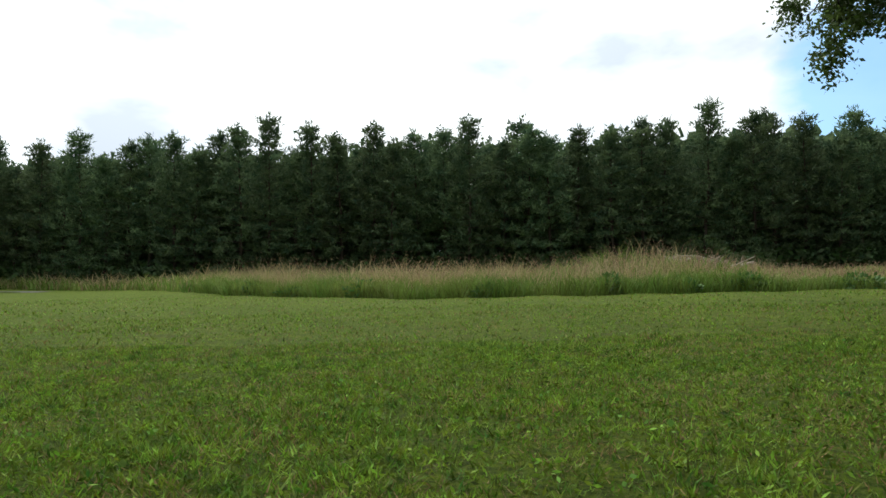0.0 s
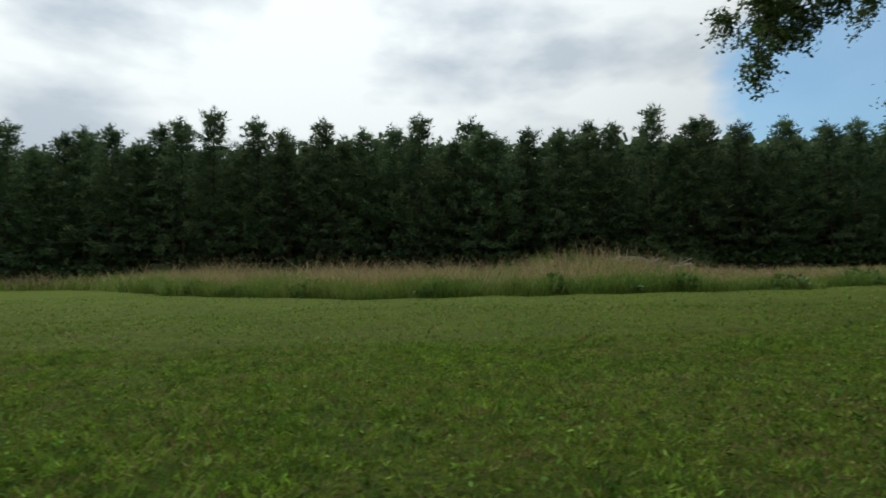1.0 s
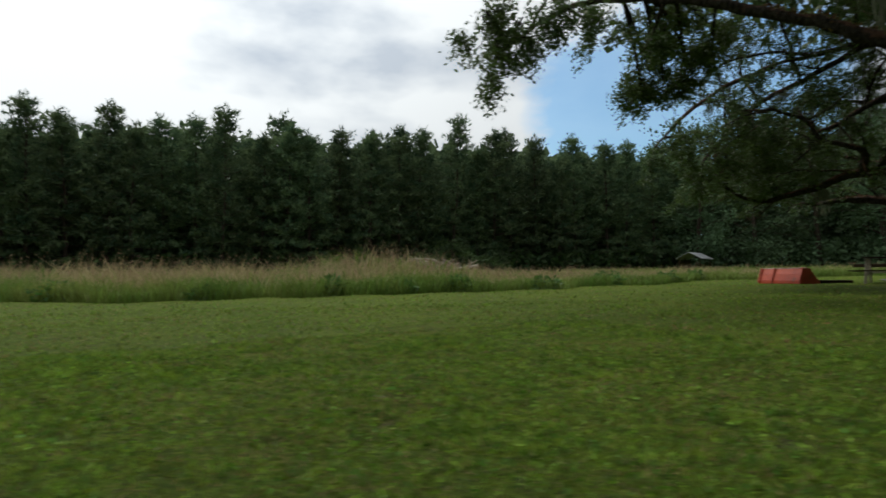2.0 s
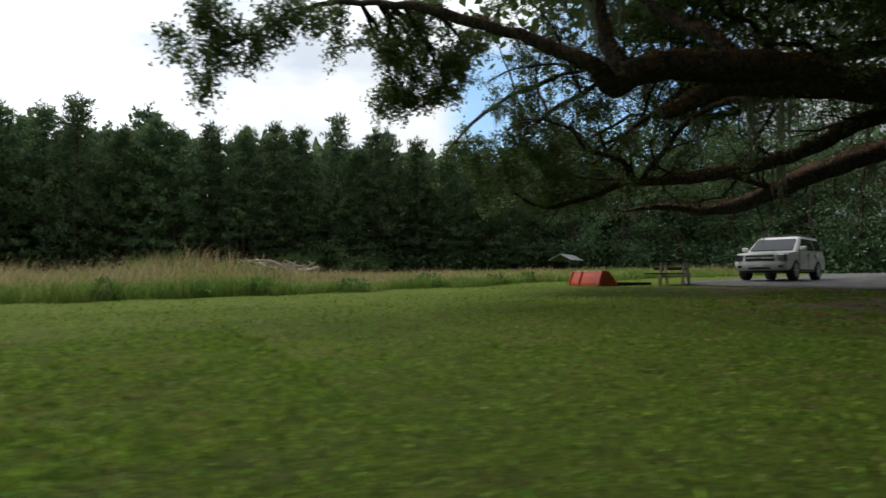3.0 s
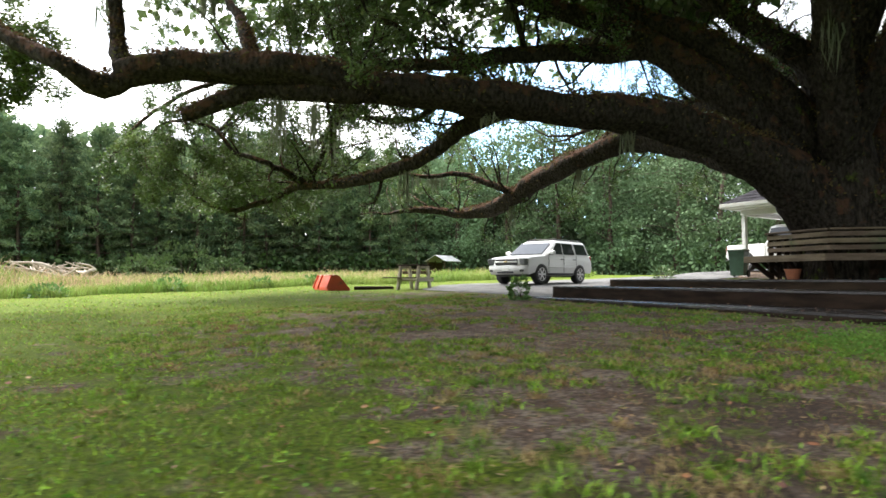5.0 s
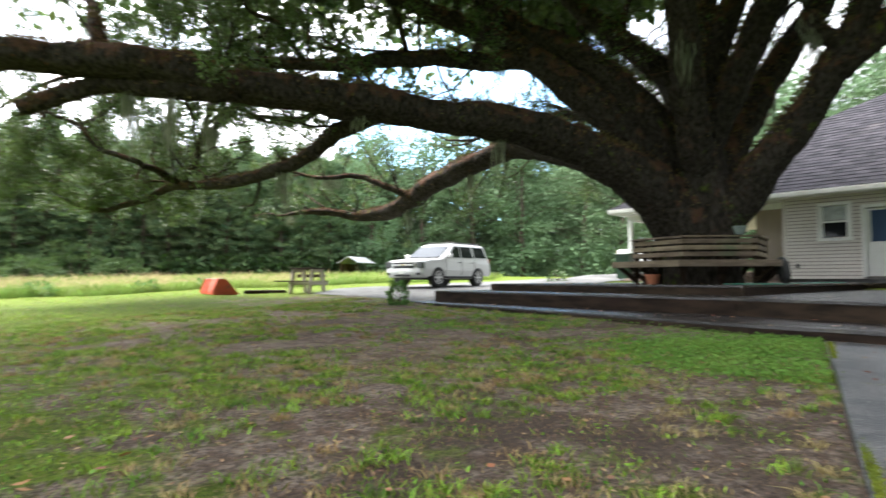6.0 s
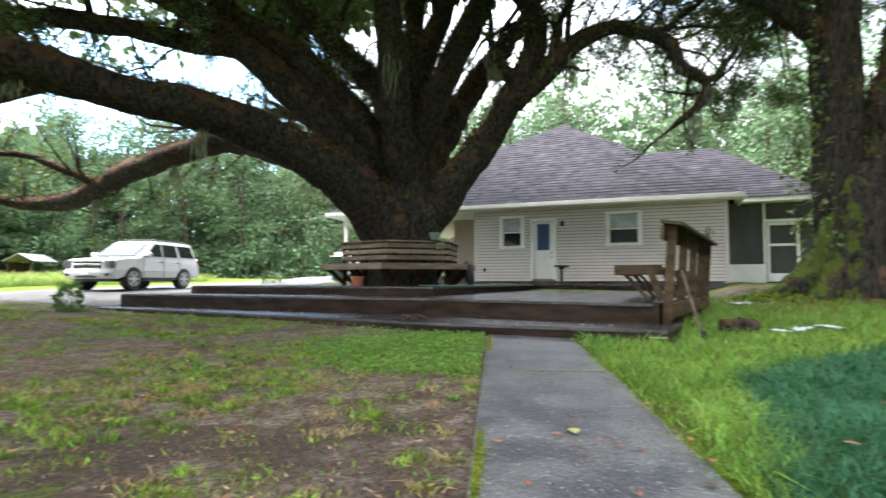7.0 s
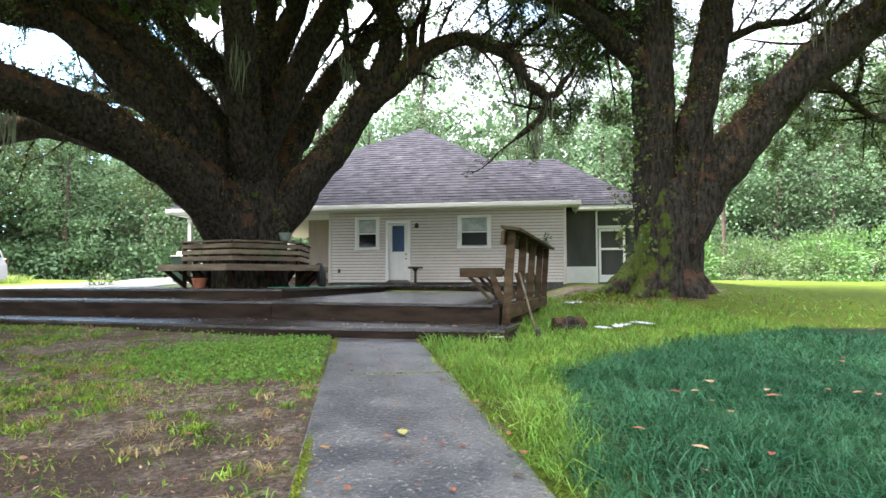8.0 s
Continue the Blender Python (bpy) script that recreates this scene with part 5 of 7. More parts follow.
# ---- house ----
SIDING = material("beige_vinyl_siding", (0.58, 0.535, 0.49), (0.52, 0.475, 0.435), scale=0.8, rough=0.55, bump=0.05, fine=30, spots=((0.46, 0.43, 0.36), 0.7, 0.62))
TRIM = material("white_trim", (0.76, 0.76, 0.74), (0.68, 0.68, 0.65), scale=1.5, rough=0.5, spots=((0.55, 0.54, 0.48), 1.2, 0.66))
SHINGLE = material("grey_shingles", (0.036, 0.033, 0.040), (0.023, 0.021, 0.027), scale=2.5, rough=0.92, bump=0.6, fine=50, per_island=0.36, spec=0.2, spots=((0.060, 0.052, 0.056), 0.5, 0.62))
# grey that stands in for the shadow line under each siding lap
LAP_SHADE = material("grey_lap_shade", (0.19, 0.18, 0.17), rough=0.9)
GLASS = bpy.data.materials.new("window_glass")
GLASS.use_nodes = True
gp = GLASS.node_tree.nodes["Principled BSDF"]
gp.inputs["Base Color"].default_value, gp.inputs["Roughness"].default_value, gp.inputs["Specular IOR Level"].default_value = (0.012, 0.014, 0.016, 1), 0.06, 0.3
CURTAIN = material("blue_curtain", (0.045, 0.085, 0.165), (0.025, 0.05, 0.10), scale=6, rough=0.9, stretch=(1, 8, 0.2))
# pale colour that stands in for the sky's reflection in the upper panes
PANE_REFLECTION = material("pale_pane_reflection", (0.42, 0.46, 0.45), rough=0.8)
SCREEN = material("dark_insect_screen", (0.045, 0.047, 0.045), (0.07, 0.07, 0.066), scale=1.2, rough=0.8, stretch=(1, 2, 0.6))
WX, FLOOR_Z, EAVE = 34.78, 1.18, 3.92
house = tagged(new("house"), "single-storey beige house with vinyl siding and a grey hipped roof", "house")


def siding_wall(y0, y1, z0, z1, holes, pitch=0.112):
    """Lapped boards facing -x in the plane x = 0, with holes (y0, y1, z0, z1)."""
    boards = []
    z = z0
    while z < z1 - 0.01:
        top = min(z + pitch, z1)
        stops = [(y0, y1)]
        for a, b, c, d in holes:
            if c < top - 0.02 and d > z + 0.02:
                nxt = []
                for s, e in stops:
                    if b <= s or a >= e:
                        nxt.append((s, e))
                    else:
                        nxt += [q for q in ((s, a), (b, e)) if q[1] - q[0] > 0.01]
                stops = nxt
        for s, e in stops:
            v = [(-0.046, s, z + 0.017), (-0.046, e, z + 0.017), (-0.018, e, top), (-0.018, s, top), (0.009, s, z + 0.022), (0.009, e, z + 0.022), (0.009, s, top), (0.009, e, top)]
            boards.append(raw_mesh("siding_board", v, [[0, 3, 2, 1], [0, 1, 5, 4], [2, 3, 6, 7], [4, 5, 7, 6], [0, 4, 6, 3], [1, 2, 7, 5]], SIDING))
        z += pitch
    return boards


WIN1, WIN2, DOOR = (-0.93, -0.12, 2.47, 3.54), (-5.07, -3.99, 2.49, 3.55), (-2.14, -1.27, 1.26, 3.42)
W = part("wall", box((0.10, 8.67, 0.10), (WX + 0.07, -3.415, EAVE - 0.05)), SIDING, house)
for board in siding_wall(-7.75, 0.92, FLOOR_Z, EAVE, [WIN1, WIN2, DOOR]):
    part("siding_board", board, None, W).location = (WX, 0, 0)


# wall core, coloured dark so the gaps between boards read as shadow
def core(y0, y1, z0, z1):
    part("wall_panel", box((0.12, y1 - y0, z1 - z0), (WX + 0.07, (y0 + y1) / 2, (z0 + z1) / 2)), LAP_SHADE, W)


y = -7.75
for a, b, c, d in sorted([WIN1, WIN2, DOOR], key=lambda q: q[0]):
    core(y, a, FLOOR_Z, EAVE - 0.1)
    core(a, b, FLOOR_Z, c)
    core(a, b, d, EAVE - 0.1)
    y = b
core(y, 0.92, FLOOR_Z, EAVE - 0.1)
for y in (0.92, -7.75):
    part("corner_trim", box((0.09, 0.10, EAVE - FLOOR_Z), (WX - 0.012, y, (EAVE + FLOOR_Z) / 2), bevel=0.006), SIDING, house)
part("foundation", box((8.0, 8.5, 0.7), (WX + 4.06, -3.42, FLOOR_Z - 0.35)), CONCRETE, house)
part("side_wall", box((2.6, 0.14, EAVE - FLOOR_Z), (WX + 1.37, -7.72, (EAVE + FLOOR_Z) / 2)), SIDING, house)
part("rear_wall", box((0.14, 14.0, EAVE - FLOOR_Z), (46.5, -1.6, (EAVE + FLOOR_Z) / 2)), SIDING, house)
part("ceiling_slab", box((11.6, 8.4, 0.1), (WX + 5.9, -3.4, EAVE - 0.06)), TRIM, house)


def window(hole):
    a, b, c, d = hole
    w = part("window", box((0.02, b - a - 0.1, d - c - 0.1), (WX + 0.05, (a + b) / 2, (c + d) / 2)), GLASS, house)
    ym, zm, wy, hz = (a + b) / 2, (c + d) / 2, b - a, d - c
    for name, size, at in (("frame", (0.07, 0.10, hz + 0.16), (WX - 0.02, a - 0.02, zm)), ("frame", (0.07, 0.10, hz + 0.16), (WX - 0.02, b + 0.02, zm)),
                           ("frame", (0.07, wy - 0.06, 0.10), (WX - 0.021, ym, d + 0.03)), ("window_sill", (0.10, wy + 0.18, 0.09), (WX - 0.03, ym, c - 0.03)),
                           ("sash_rail", (0.05, wy - 0.08, 0.055), (WX + 0.012, ym, zm)), ("sash_stile", (0.05, 0.05, hz - 0.05), (WX + 0.01, a + 0.055, zm)),
                           ("sash_stile", (0.05, 0.05, hz - 0.05), (WX + 0.01, b - 0.055, zm))):
        part(name, box(size, at, bevel=0.006), TRIM, w)
    # pale panel painted as the reflection in the upper half of the glass
    part("reflection_panel", box((0.012, wy - 0.16, hz * 0.42), (WX + 0.034, ym, d - hz * 0.25)), PANE_REFLECTION, w)


window(WIN1)
window(WIN2)
# the back door, with a curtained pane over a white panel
a, b, c, d = DOOR
ym = (a + b) / 2
door = part("door", box((0.05, b - a - 0.14, d - c - 0.09), (WX + 0.03, ym, (c + d) / 2 - 0.03), bevel=0.004), WHITE, house, "white door with a blue curtained pane")
for name, size, at in (("frame", (0.08, 0.10, d - c + 0.06), (WX - 0.022, a + 0.02, (c + d) / 2 + 0.02)), ("frame", (0.08, 0.10, d - c + 0.06), (WX - 0.022, b - 0.02, (c + d) / 2 + 0.02)), ("frame", (0.08, b - a - 0.14, 0.10), (WX - 0.022, ym, d))):
    part(name, box(size, at, bevel=0.006), TRIM, door)
part("pane", box((0.012, 0.46, 0.96), (WX + 0.001, ym, 2.80)), CURTAIN, door)
for s in (-1, 1):
    part("pane_bead", box((0.02, 0.035, 1.03), (WX - 0.003, ym + s * 0.245, 2.80), bevel=0.004), WHITE, door)
    part("pane_bead", box((0.02, 0.455, 0.035), (WX - 0.003, ym, 2.80 + s * 0.50), bevel=0.004), WHITE, door)
for y in (-0.17, 0.17):
    part("door_panel", box((0.012, 0.25, 0.55), (WX + 0.001, ym + y, 1.78), bevel=0.005), WHITE, door)
BRASS = material("dull_brass", (0.35, 0.27, 0.13), rough=0.35, metal=0.9)
for z in (2.06, 2.22):
    knob = lathe([(0.012, 0), (0.012, 0.04), (0.03, 0.045), (0.032, 0.07), (0.015, 0.085)], 12)
    bmesh.ops.transform(knob, matrix=Matrix.Translation((WX, a + 0.13, z)) @ Matrix.Rotation(radians(-90), 4, "Y"), verts=knob.verts)
    part("knob", knob, BRASS, door)
lamp = tagged(new("wall_lamp"), "small dark wall lamp beside the back door", "lamp")
part("bracket", box((0.06, 0.09, 0.14), (WX - 0.045, -2.42, 3.28), bevel=0.01), IRON, lamp)
sh = lathe([(0.05, 0), (0.075, 0.02), (0.07, 0.14), (0.03, 0.19)], 12)
bmesh.ops.translate(sh, vec=(WX - 0.13, -2.42, 3.17), verts=sh.verts)
part("shade", sh, IRON, lamp)
outlet = tagged(new("wall_outlet"), "small grey outlet box low on the siding", "outlet")
part("cover", box((0.05, 0.09, 0.14), (WX - 0.04, 0.55, 1.62), bevel=0.01), IRON, outlet)
stand = empty("plant_stand", pose(34.3, -2.45, 1.085), "small dark round-topped stand beside the door", "stand")
part("top", lathe([(0.25, 0.60), (0.27, 0.62), (0.27, 0.66), (0.25, 0.67)], 20), IRON, stand)
part("column", lathe([(0.16, 0.0), (0.16, 0.04), (0.05, 0.08), (0.045, 0.5), (0.12, 0.6)], 14), IRON, stand)

# eaves and roof
RX, RY0, RY1 = 34.2, -8.25, 7.35
RIDGE = Vector((41.2, -1.25, 8.6))
part("fascia", box((0.05, RY1 - RY0, 0.14), (RX, (RY0 + RY1) / 2, 3.945), bevel=0.006), TRIM, house)
part("soffit", box((0.62, RY1 - RY0 - 0.1, 0.03), (RX + 0.32, (RY0 + RY1) / 2, 3.86)), TRIM, house)
part("side_fascia", box((14.0, 0.05, 0.17), (RX + 7.0, RY1, 3.93), bevel=0.006), TRIM, house)
part("side_fascia", box((2.6, 0.05, 0.17), (RX + 1.3, RY0, 3.93), bevel=0.006), TRIM, house)


def shingled(name, eave_a, eave_b, top_a, top_b, courses, tab=0.33):
    """A roof slope laid in overlapping courses of tabs between an eave and a ridge (which may be a point)."""
    v, f = [], []
    ea, eb, ta, tb = (Vector(q) for q in (eave_a, eave_b, top_a, top_b))
    n = (eb - ea).cross(ta - ea).normalized()
    if n.z < 0:
        n = -n
    gg = np.random.default_rng(len(v) + courses)
    for k in range(courses):
        u0, u1 = k / courses, min(1.0, (k + 1.25) / courses)
        a0, b0, a1, b1 = ea.lerp(ta, u0), eb.lerp(tb, u0), ea.lerp(ta, u1), eb.lerp(tb, u1)
        cnt = max(1, int((b0 - a0).length / tab))
        shift = 0.5 * (k % 2) + gg.uniform(-0.1, 0.1)
        for j in range(-1, cnt + 1):
            lift = 0.020 + gg.uniform(-0.006, 0.008)
            s, e = max(0.0, (j + shift + 0.02) / cnt), min(1.0, (j + shift + 0.98) / cnt)
            if e <= s:
                continue
            o = len(v)
            v += [a0.lerp(b0, s) + n * lift, a0.lerp(b0, e) + n * lift, a1.lerp(b1, e) + n * 0.003, a1.lerp(b1, s) + n * 0.003, a0.lerp(b0, s), a0.lerp(b0, e)]
            f += [[o, o + 1, o + 2, o + 3], [o + 4, o + 5, o + 1, o]]
    me = raw_mesh(name, [tuple(q) for q in v], f, SHINGLE)
    ob = part(name, me, None, house)
    base = bmesh.new()
    vs = [base.verts.new(tuple(q - n * 0.02)) for q in ((ea, eb, tb, ta) if (ta - tb).length > 0.01 else (ea, eb, ta))]
    base.faces.new(vs)
    part("roof_deck", base, SHINGLE, ob)
    return ob


zr = 4.02
back_ridge = Vector((46.0, -0.6, 8.6))
shingled("roof", (RX, RY0, zr), (RX, RY1, zr), RIDGE, RIDGE, 33, 0.30)
shingled("roof", (RX, RY1, zr), (50.0, RY1, zr), RIDGE, back_ridge, 44, 0.6)
shingled("roof", (50.0, RY0, zr), (RX, RY0, zr), back_ridge, RIDGE, 44, 0.6)
# lower roof over the screened porch
part("fascia", box((0.05, 2.9, 0.17), (36.3, -9.55, 4.02), bevel=0.006), TRIM, house)
part("fascia", box((7.0, 0.05, 0.17), (39.8, -11.0, 4.02), bevel=0.006), TRIM, house)
part("soffit", box((0.7, 2.8, 0.03), (36.65, -9.55, 3.95)), TRIM, house)
shingled("roof", (36.25, -11.0, 4.10), (36.25, -6.4, 4.10), (40.4, -7.6, 6.75), (40.4, -5.0, 6.75), 23)
shingled("roof", (44.0, -11.0, 4.10), (36.25, -11.0, 4.10), (44.0, -7.6, 6.75), (40.4, -7.6, 6.75), 26, 0.6)
vent = lathe([(0.05, 0), (0.05, 0.3), (0.06, 0.3)], 10)
bmesh.ops.translate(vent, vec=(36.6, -4.4, 5.25), verts=vent.verts)
part("vent_pipe", vent, TRIM, house)

# screened porch
porch = tagged(new("porch"), "screened porch with white knee wall and screen door", "porch")
PX = 36.85
part("knee_wall", box((0.1, 1.25, 0.72), (PX, -8.4, 1.42), bevel=0.006), WHITE, porch)
part("knee_wall", box((0.1, 1.0, 0.72), (PX, -10.55, 1.42), bevel=0.006), WHITE, porch)
part("screen_panel", box((0.02, 1.3, 2.2), (PX + 0.03, -8.4, 2.85)), SCREEN, porch)
part("screen_panel", box((0.02, 2.0, 2.85), (PX + 0.2, -10.05, 2.53)), SCREEN, porch)
for y in (-7.8, -9.05, -11.0):
    part("post", box((0.09, 0.07, 2.9), (PX, y, 2.52), bevel=0.006), TRIM, porch)
sd = part("screen_door", box((0.045, 0.08, 2.05), (PX - 0.03, -9.16, 2.2), bevel=0.006), WHITE, porch)
for size, at in (((0.045, 0.08, 2.05), (PX - 0.03, -10.06, 2.2)), ((0.045, 0.82, 0.10), (PX - 0.031, -9.61, 3.18)), ((0.045, 0.82, 0.08), (PX - 0.031, -9.61, 2.45)), ((0.045, 0.82, 0.28), (PX - 0.031, -9.61, 1.32))):
    part("rail", box(size, at, bevel=0.006), WHITE, sd)
part("header", box((0.08, 1.9, 0.10), (PX, -10.0, 3.3), bevel=0.006), TRIM, porch)
part("side_screen", box((6.0, 0.04, 2.85), (PX + 3.0, -11.02, 2.5)), SCREEN, porch)
part("porch_floor", box((8.0, 3.4, 0.5), (PX + 4.0, -9.4, 0.86)), CONCRETE, porch)

# carport at the other end
part("carport_ceiling", box((11.5, 6.3, 0.04), (40.5, 4.1, 3.83)), TRIM, house)
part("carport_beam", box((0.12, 6.2, 0.22), (35.35, 4.05, 3.73), bevel=0.006), TRIM, house)
part("carport_beam", box((10.0, 0.12, 0.22), (40.4, 7.05, 3.72), bevel=0.006), TRIM, house)
for x, y in ((35.4, 7.05), (40.0, 7.05), (45.0, 7.05)):
    part("column", box((0.16, 0.16, 3.7 - 0.95), (x, y, (3.7 + 0.95) / 2), bevel=0.012), TRIM, house)
part("carport_wall", box((0.14, 1.25, 2.75), (36.3, 1.75, 2.46)), material("tan_panel_wall", (0.40, 0.33, 0.28), (0.34, 0.28, 0.24), scale=0.8, rough=0.7, stretch=(1, 6, 0.5)), house)
part("carport_wall", box((10.0, 0.14, 2.75), (41.0, 1.0, 2.46)), SIDING, house)
slab = box((12.5, 7.2, 0.30), (40.6, 4.6, 0.90), bevel=0.02)
part("carport_slab", slab, CONCRETE, house)

# ---- vehicles ----
CARPAINT = material("white_car_paint", (0.66, 0.66, 0.655), (0.61, 0.61, 0.605), scale=0.7, rough=0.22, fine=200)
CHROME = material("chrome", (0.55, 0.55, 0.56), rough=0.18, metal=1.0)
ALLOY = material("alloy_wheel", (0.62, 0.62, 0.63), (0.52, 0.52, 0.53), rough=0.35, metal=0.5)
LENS = material("lamp_lens", (0.14, 0.145, 0.15), rough=0.12)
REDLENS = material("red_lens", (0.30, 0.012, 0.01), rough=0.2)
DARKTRIM = material("dark_trim", (0.02, 0.02, 0.022), rough=0.5)


def loft(sections):
    """A closed skin through equal rings of points."""
    bm = bmesh.new()
    rings = [[bm.verts.new(p) for p in s] for s in sections]
    n = len(rings[0])
    for a, b in zip(rings, rings[1:]):
        for k in range(n):
            bm.faces.new((a[k], a[(k + 1) % n], b[(k + 1) % n], b[k]))
    bm.faces.new(rings[0])
    bm.faces.new(rings[-1][::-1])
    bmesh.ops.recalc_face_normals(bm, faces=bm.faces[:])
    return bm


def arch(cx, r, n=9):
    return [(cx + r * math.cos(a), 0.36 + r * math.sin(a)) for a in np.linspace(math.pi - 0.28, 0.28, n)]


def body_side(profile, half, nose=0.20, tail=0.08):
    """A body from a side outline (x, z): rounded in plan at nose and tail, crowned on top, drawn in at sills and shoulders."""
    front, rear = min(p[0] for p in profile), max(p[0] for p in profile)

    def ring(u):
        out = []
        for x, z in profile:
            k = abs(u) ** 3.5
            x2 = x + nose * k * smoothstep(front + 0.9, front, x) - tail * k * smoothstep(rear - 0.6, rear, x)
            draw = 1 - 0.05 * smoothstep(0.75, 0.36, z) - 0.055 * smoothstep(0.95, 1.25, z) - 0.03 * smoothstep(front + 0.8, front, x)
            out.append((float(x2), float(half * u * draw), float(z + 0.035 * (1 - u * u) * (z > 1.0) - 0.03 * (abs(u) > 0.99) * (z > 1.0))))
        return out
    bm = loft([ring(u) for u in (-1, -0.97, -0.88, -0.7, -0.35, 0, 0.35, 0.7, 0.88, 0.97, 1)])
    for f in bm.faces:
        f.smooth = len(f.verts) == 4
    return bm


def wheel(parent, x, y, r=0.40, w=0.28):
    """A tyre with a spoked rim under it."""
    out = 1 if y > 0 else -1
    t = lathe([(r * 0.62, -w / 2), (r * 0.93, -w / 2), (r, -w / 2 + 0.04), (r, w / 2 - 0.04), (r * 0.93, w / 2), (r * 0.62, w / 2)], 28)
    turn = Matrix.Translation((x, y, r)) @ Matrix.Rotation(radians(-90 * out), 4, "X")
    bmesh.ops.transform(t, matrix=turn, verts=t.verts)
    wh = part("wheel", t, BLACK, parent, "black tyre on a bright alloy rim")
    rim = lathe([(r * 0.64, w / 2 - 0.03), (r * 0.66, w / 2 + 0.006), (r * 0.60, w / 2 + 0.006), (r * 0.56, w / 2 - 0.05)], 28)
    for k in range(6):
        a = k * math.pi / 3
        box((r * 0.60, 0.085, 0.03), (r * 0.30 * math.cos(a), r * 0.30 * math.sin(a), w / 2 - 0.012), Euler((0, 0, a)), 0.008, rim)
    bmesh.ops.transform(rim, matrix=turn, verts=rim.verts)
    part("rim", rim, ALLOY, wh)


def plate(parent, name, corners, mat, lift):
    """A thin pane with the given corners, standing lift proud."""
    c = [Vector(q) for q in corners]
    n = (c[1] - c[0]).cross(c[2] - c[0]).normalized()
    bm = bmesh.new()
    lo = [bm.verts.new(q) for q in c]
    hi = [bm.verts.new(q + n * lift) for q in c]
    bm.faces.new(lo[::-1])
    bm.faces.new(hi)
    for k in range(len(c)):
        j = (k + 1) % len(c)
        bm.faces.new((lo[k], lo[j], hi[j], hi[k]))
    bmesh.ops.recalc_face_normals(bm, faces=bm.faces[:])
    return part(name, bm, mat, parent)


def suv():
    """A large white sport-utility car; front to -x, the origin on the ground under its middle."""
    t = new("parked_suv")
    fx, rx = -1.49, 1.46
    lower = [(-2.44, 0.40), (-2.57, 0.52), (-2.58, 0.70), (-2.52, 0.76), (-2.50, 1.00), (-2.42, 1.08), (-2.25, 1.115), (-1.60, 1.17), (-1.02, 1.21), (0.2, 1.23), (2.42, 1.22), (2.50, 1.0), (2.56, 0.72), (2.55, 0.55), (2.46, 0.46)]
    lower += [(x, z) for x, z in reversed(arch(rx, 0.49))] + [(0.9, 0.36), (-0.95, 0.36)] + [(x, z) for x, z in reversed(arch(fx, 0.49))]
    part("body", body_side(lower, 1.0), CARPAINT, t)
    # the cabin narrows towards the roof
    rings = []
    for z, xf, xr, hy in ((1.18, -1.26, 2.46, 0.945), (1.50, -0.76, 2.36, 0.885), (1.78, -0.33, 2.24, 0.815), (1.87, -0.12, 2.14, 0.75), (1.905, 0.2, 1.85, 0.5)):
        rings.append([(xf, -hy * 0.93, z), (xf + 0.16, -hy, z), (xr - 0.1, -hy, z), (xr, -hy * 0.9, z), (xr, hy * 0.9, z), (xr - 0.1, hy, z), (xf + 0.16, hy, z), (xf, hy * 0.93, z)])
    part("cabin", loft(rings), CARPAINT, t)

    def side(x, z, s):
        u = (z - 1.20) / 0.58
        return (x, s * (0.945 - 0.13 * u), z)
    for s in (-1, 1):
        for name, pts in (("front_window", ((-0.72, 1.27), (0.14, 1.27), (0.14, 1.75), (-0.18, 1.75))), ("rear_window", ((0.24, 1.27), (1.10, 1.27), (1.04, 1.75), (0.24, 1.75))), ("quarter_window", ((1.28, 1.29), (2.20, 1.29), (2.02, 1.75), (1.20, 1.75)))):
            c = [side(x, z, s) for x, z in (pts if s < 0 else pts[::-1])]
            plate(t, name, c, GLASS, 0.024)
        part("sill", box((2.0, 0.05, 0.10), (-0.02, s * 0.985, 0.42), bevel=0.015), DARKTRIM, t)
        mirror = part("mirror", box((0.15, 0.22, 0.17), (-0.86, s * 1.10, 1.33), bevel=0.03), CARPAINT, t)
        part("mirror_arm", box((0.08, 0.16, 0.05), (-0.84, s * 1.0, 1.26), bevel=0.01), DARKTRIM, mirror)
        for x in (0.02, 1.0):
            part("door_handle", box((0.2, 0.035, 0.035), (x, s * 1.005, 1.06), bevel=0.01), DARKTRIM, t)
        for x in (-0.98, 0.17, 1.16):
            part("door_seam", box((0.014, 0.01, 0.72), (x, s * 0.999, 0.86)), DARKTRIM, t)
        part("side_strip", box((2.05, 0.02, 0.05), (0.0, s * 1.005, 0.72), bevel=0.008), CARPAINT, t)
        part("roof_rail", box((2.2, 0.04, 0.04), (1.0, s * 0.66, 1.93), bevel=0.012), DARKTRIM, t)
        part("headlamp", box((0.20, 0.36, 0.26), (-2.39, s * 0.75, 0.92), Euler((0, 0, s * 0.25)), 0.03), LENS, t)
        part("fog_lamp", box((0.08, 0.22, 0.10), (-2.49, s * 0.72, 0.56), Euler((0, 0, s * 0.2)), 0.02), DARKTRIM, t)
        part("tail_lamp", box((0.10, 0.14, 0.42), (2.48, s * 0.88, 1.04), bevel=0.02), REDLENS, t)
        part("arch_liner", box((0.86, 0.5, 0.46), (fx, s * 0.68, 0.58)), DARKTRIM, t)
        part("arch_liner", box((0.86, 0.5, 0.46), (rx, s * 0.68, 0.58)), DARKTRIM, t)
        wheel(t, fx, s * 0.87, 0.415)
        wheel(t, rx, s * 0.87, 0.415)
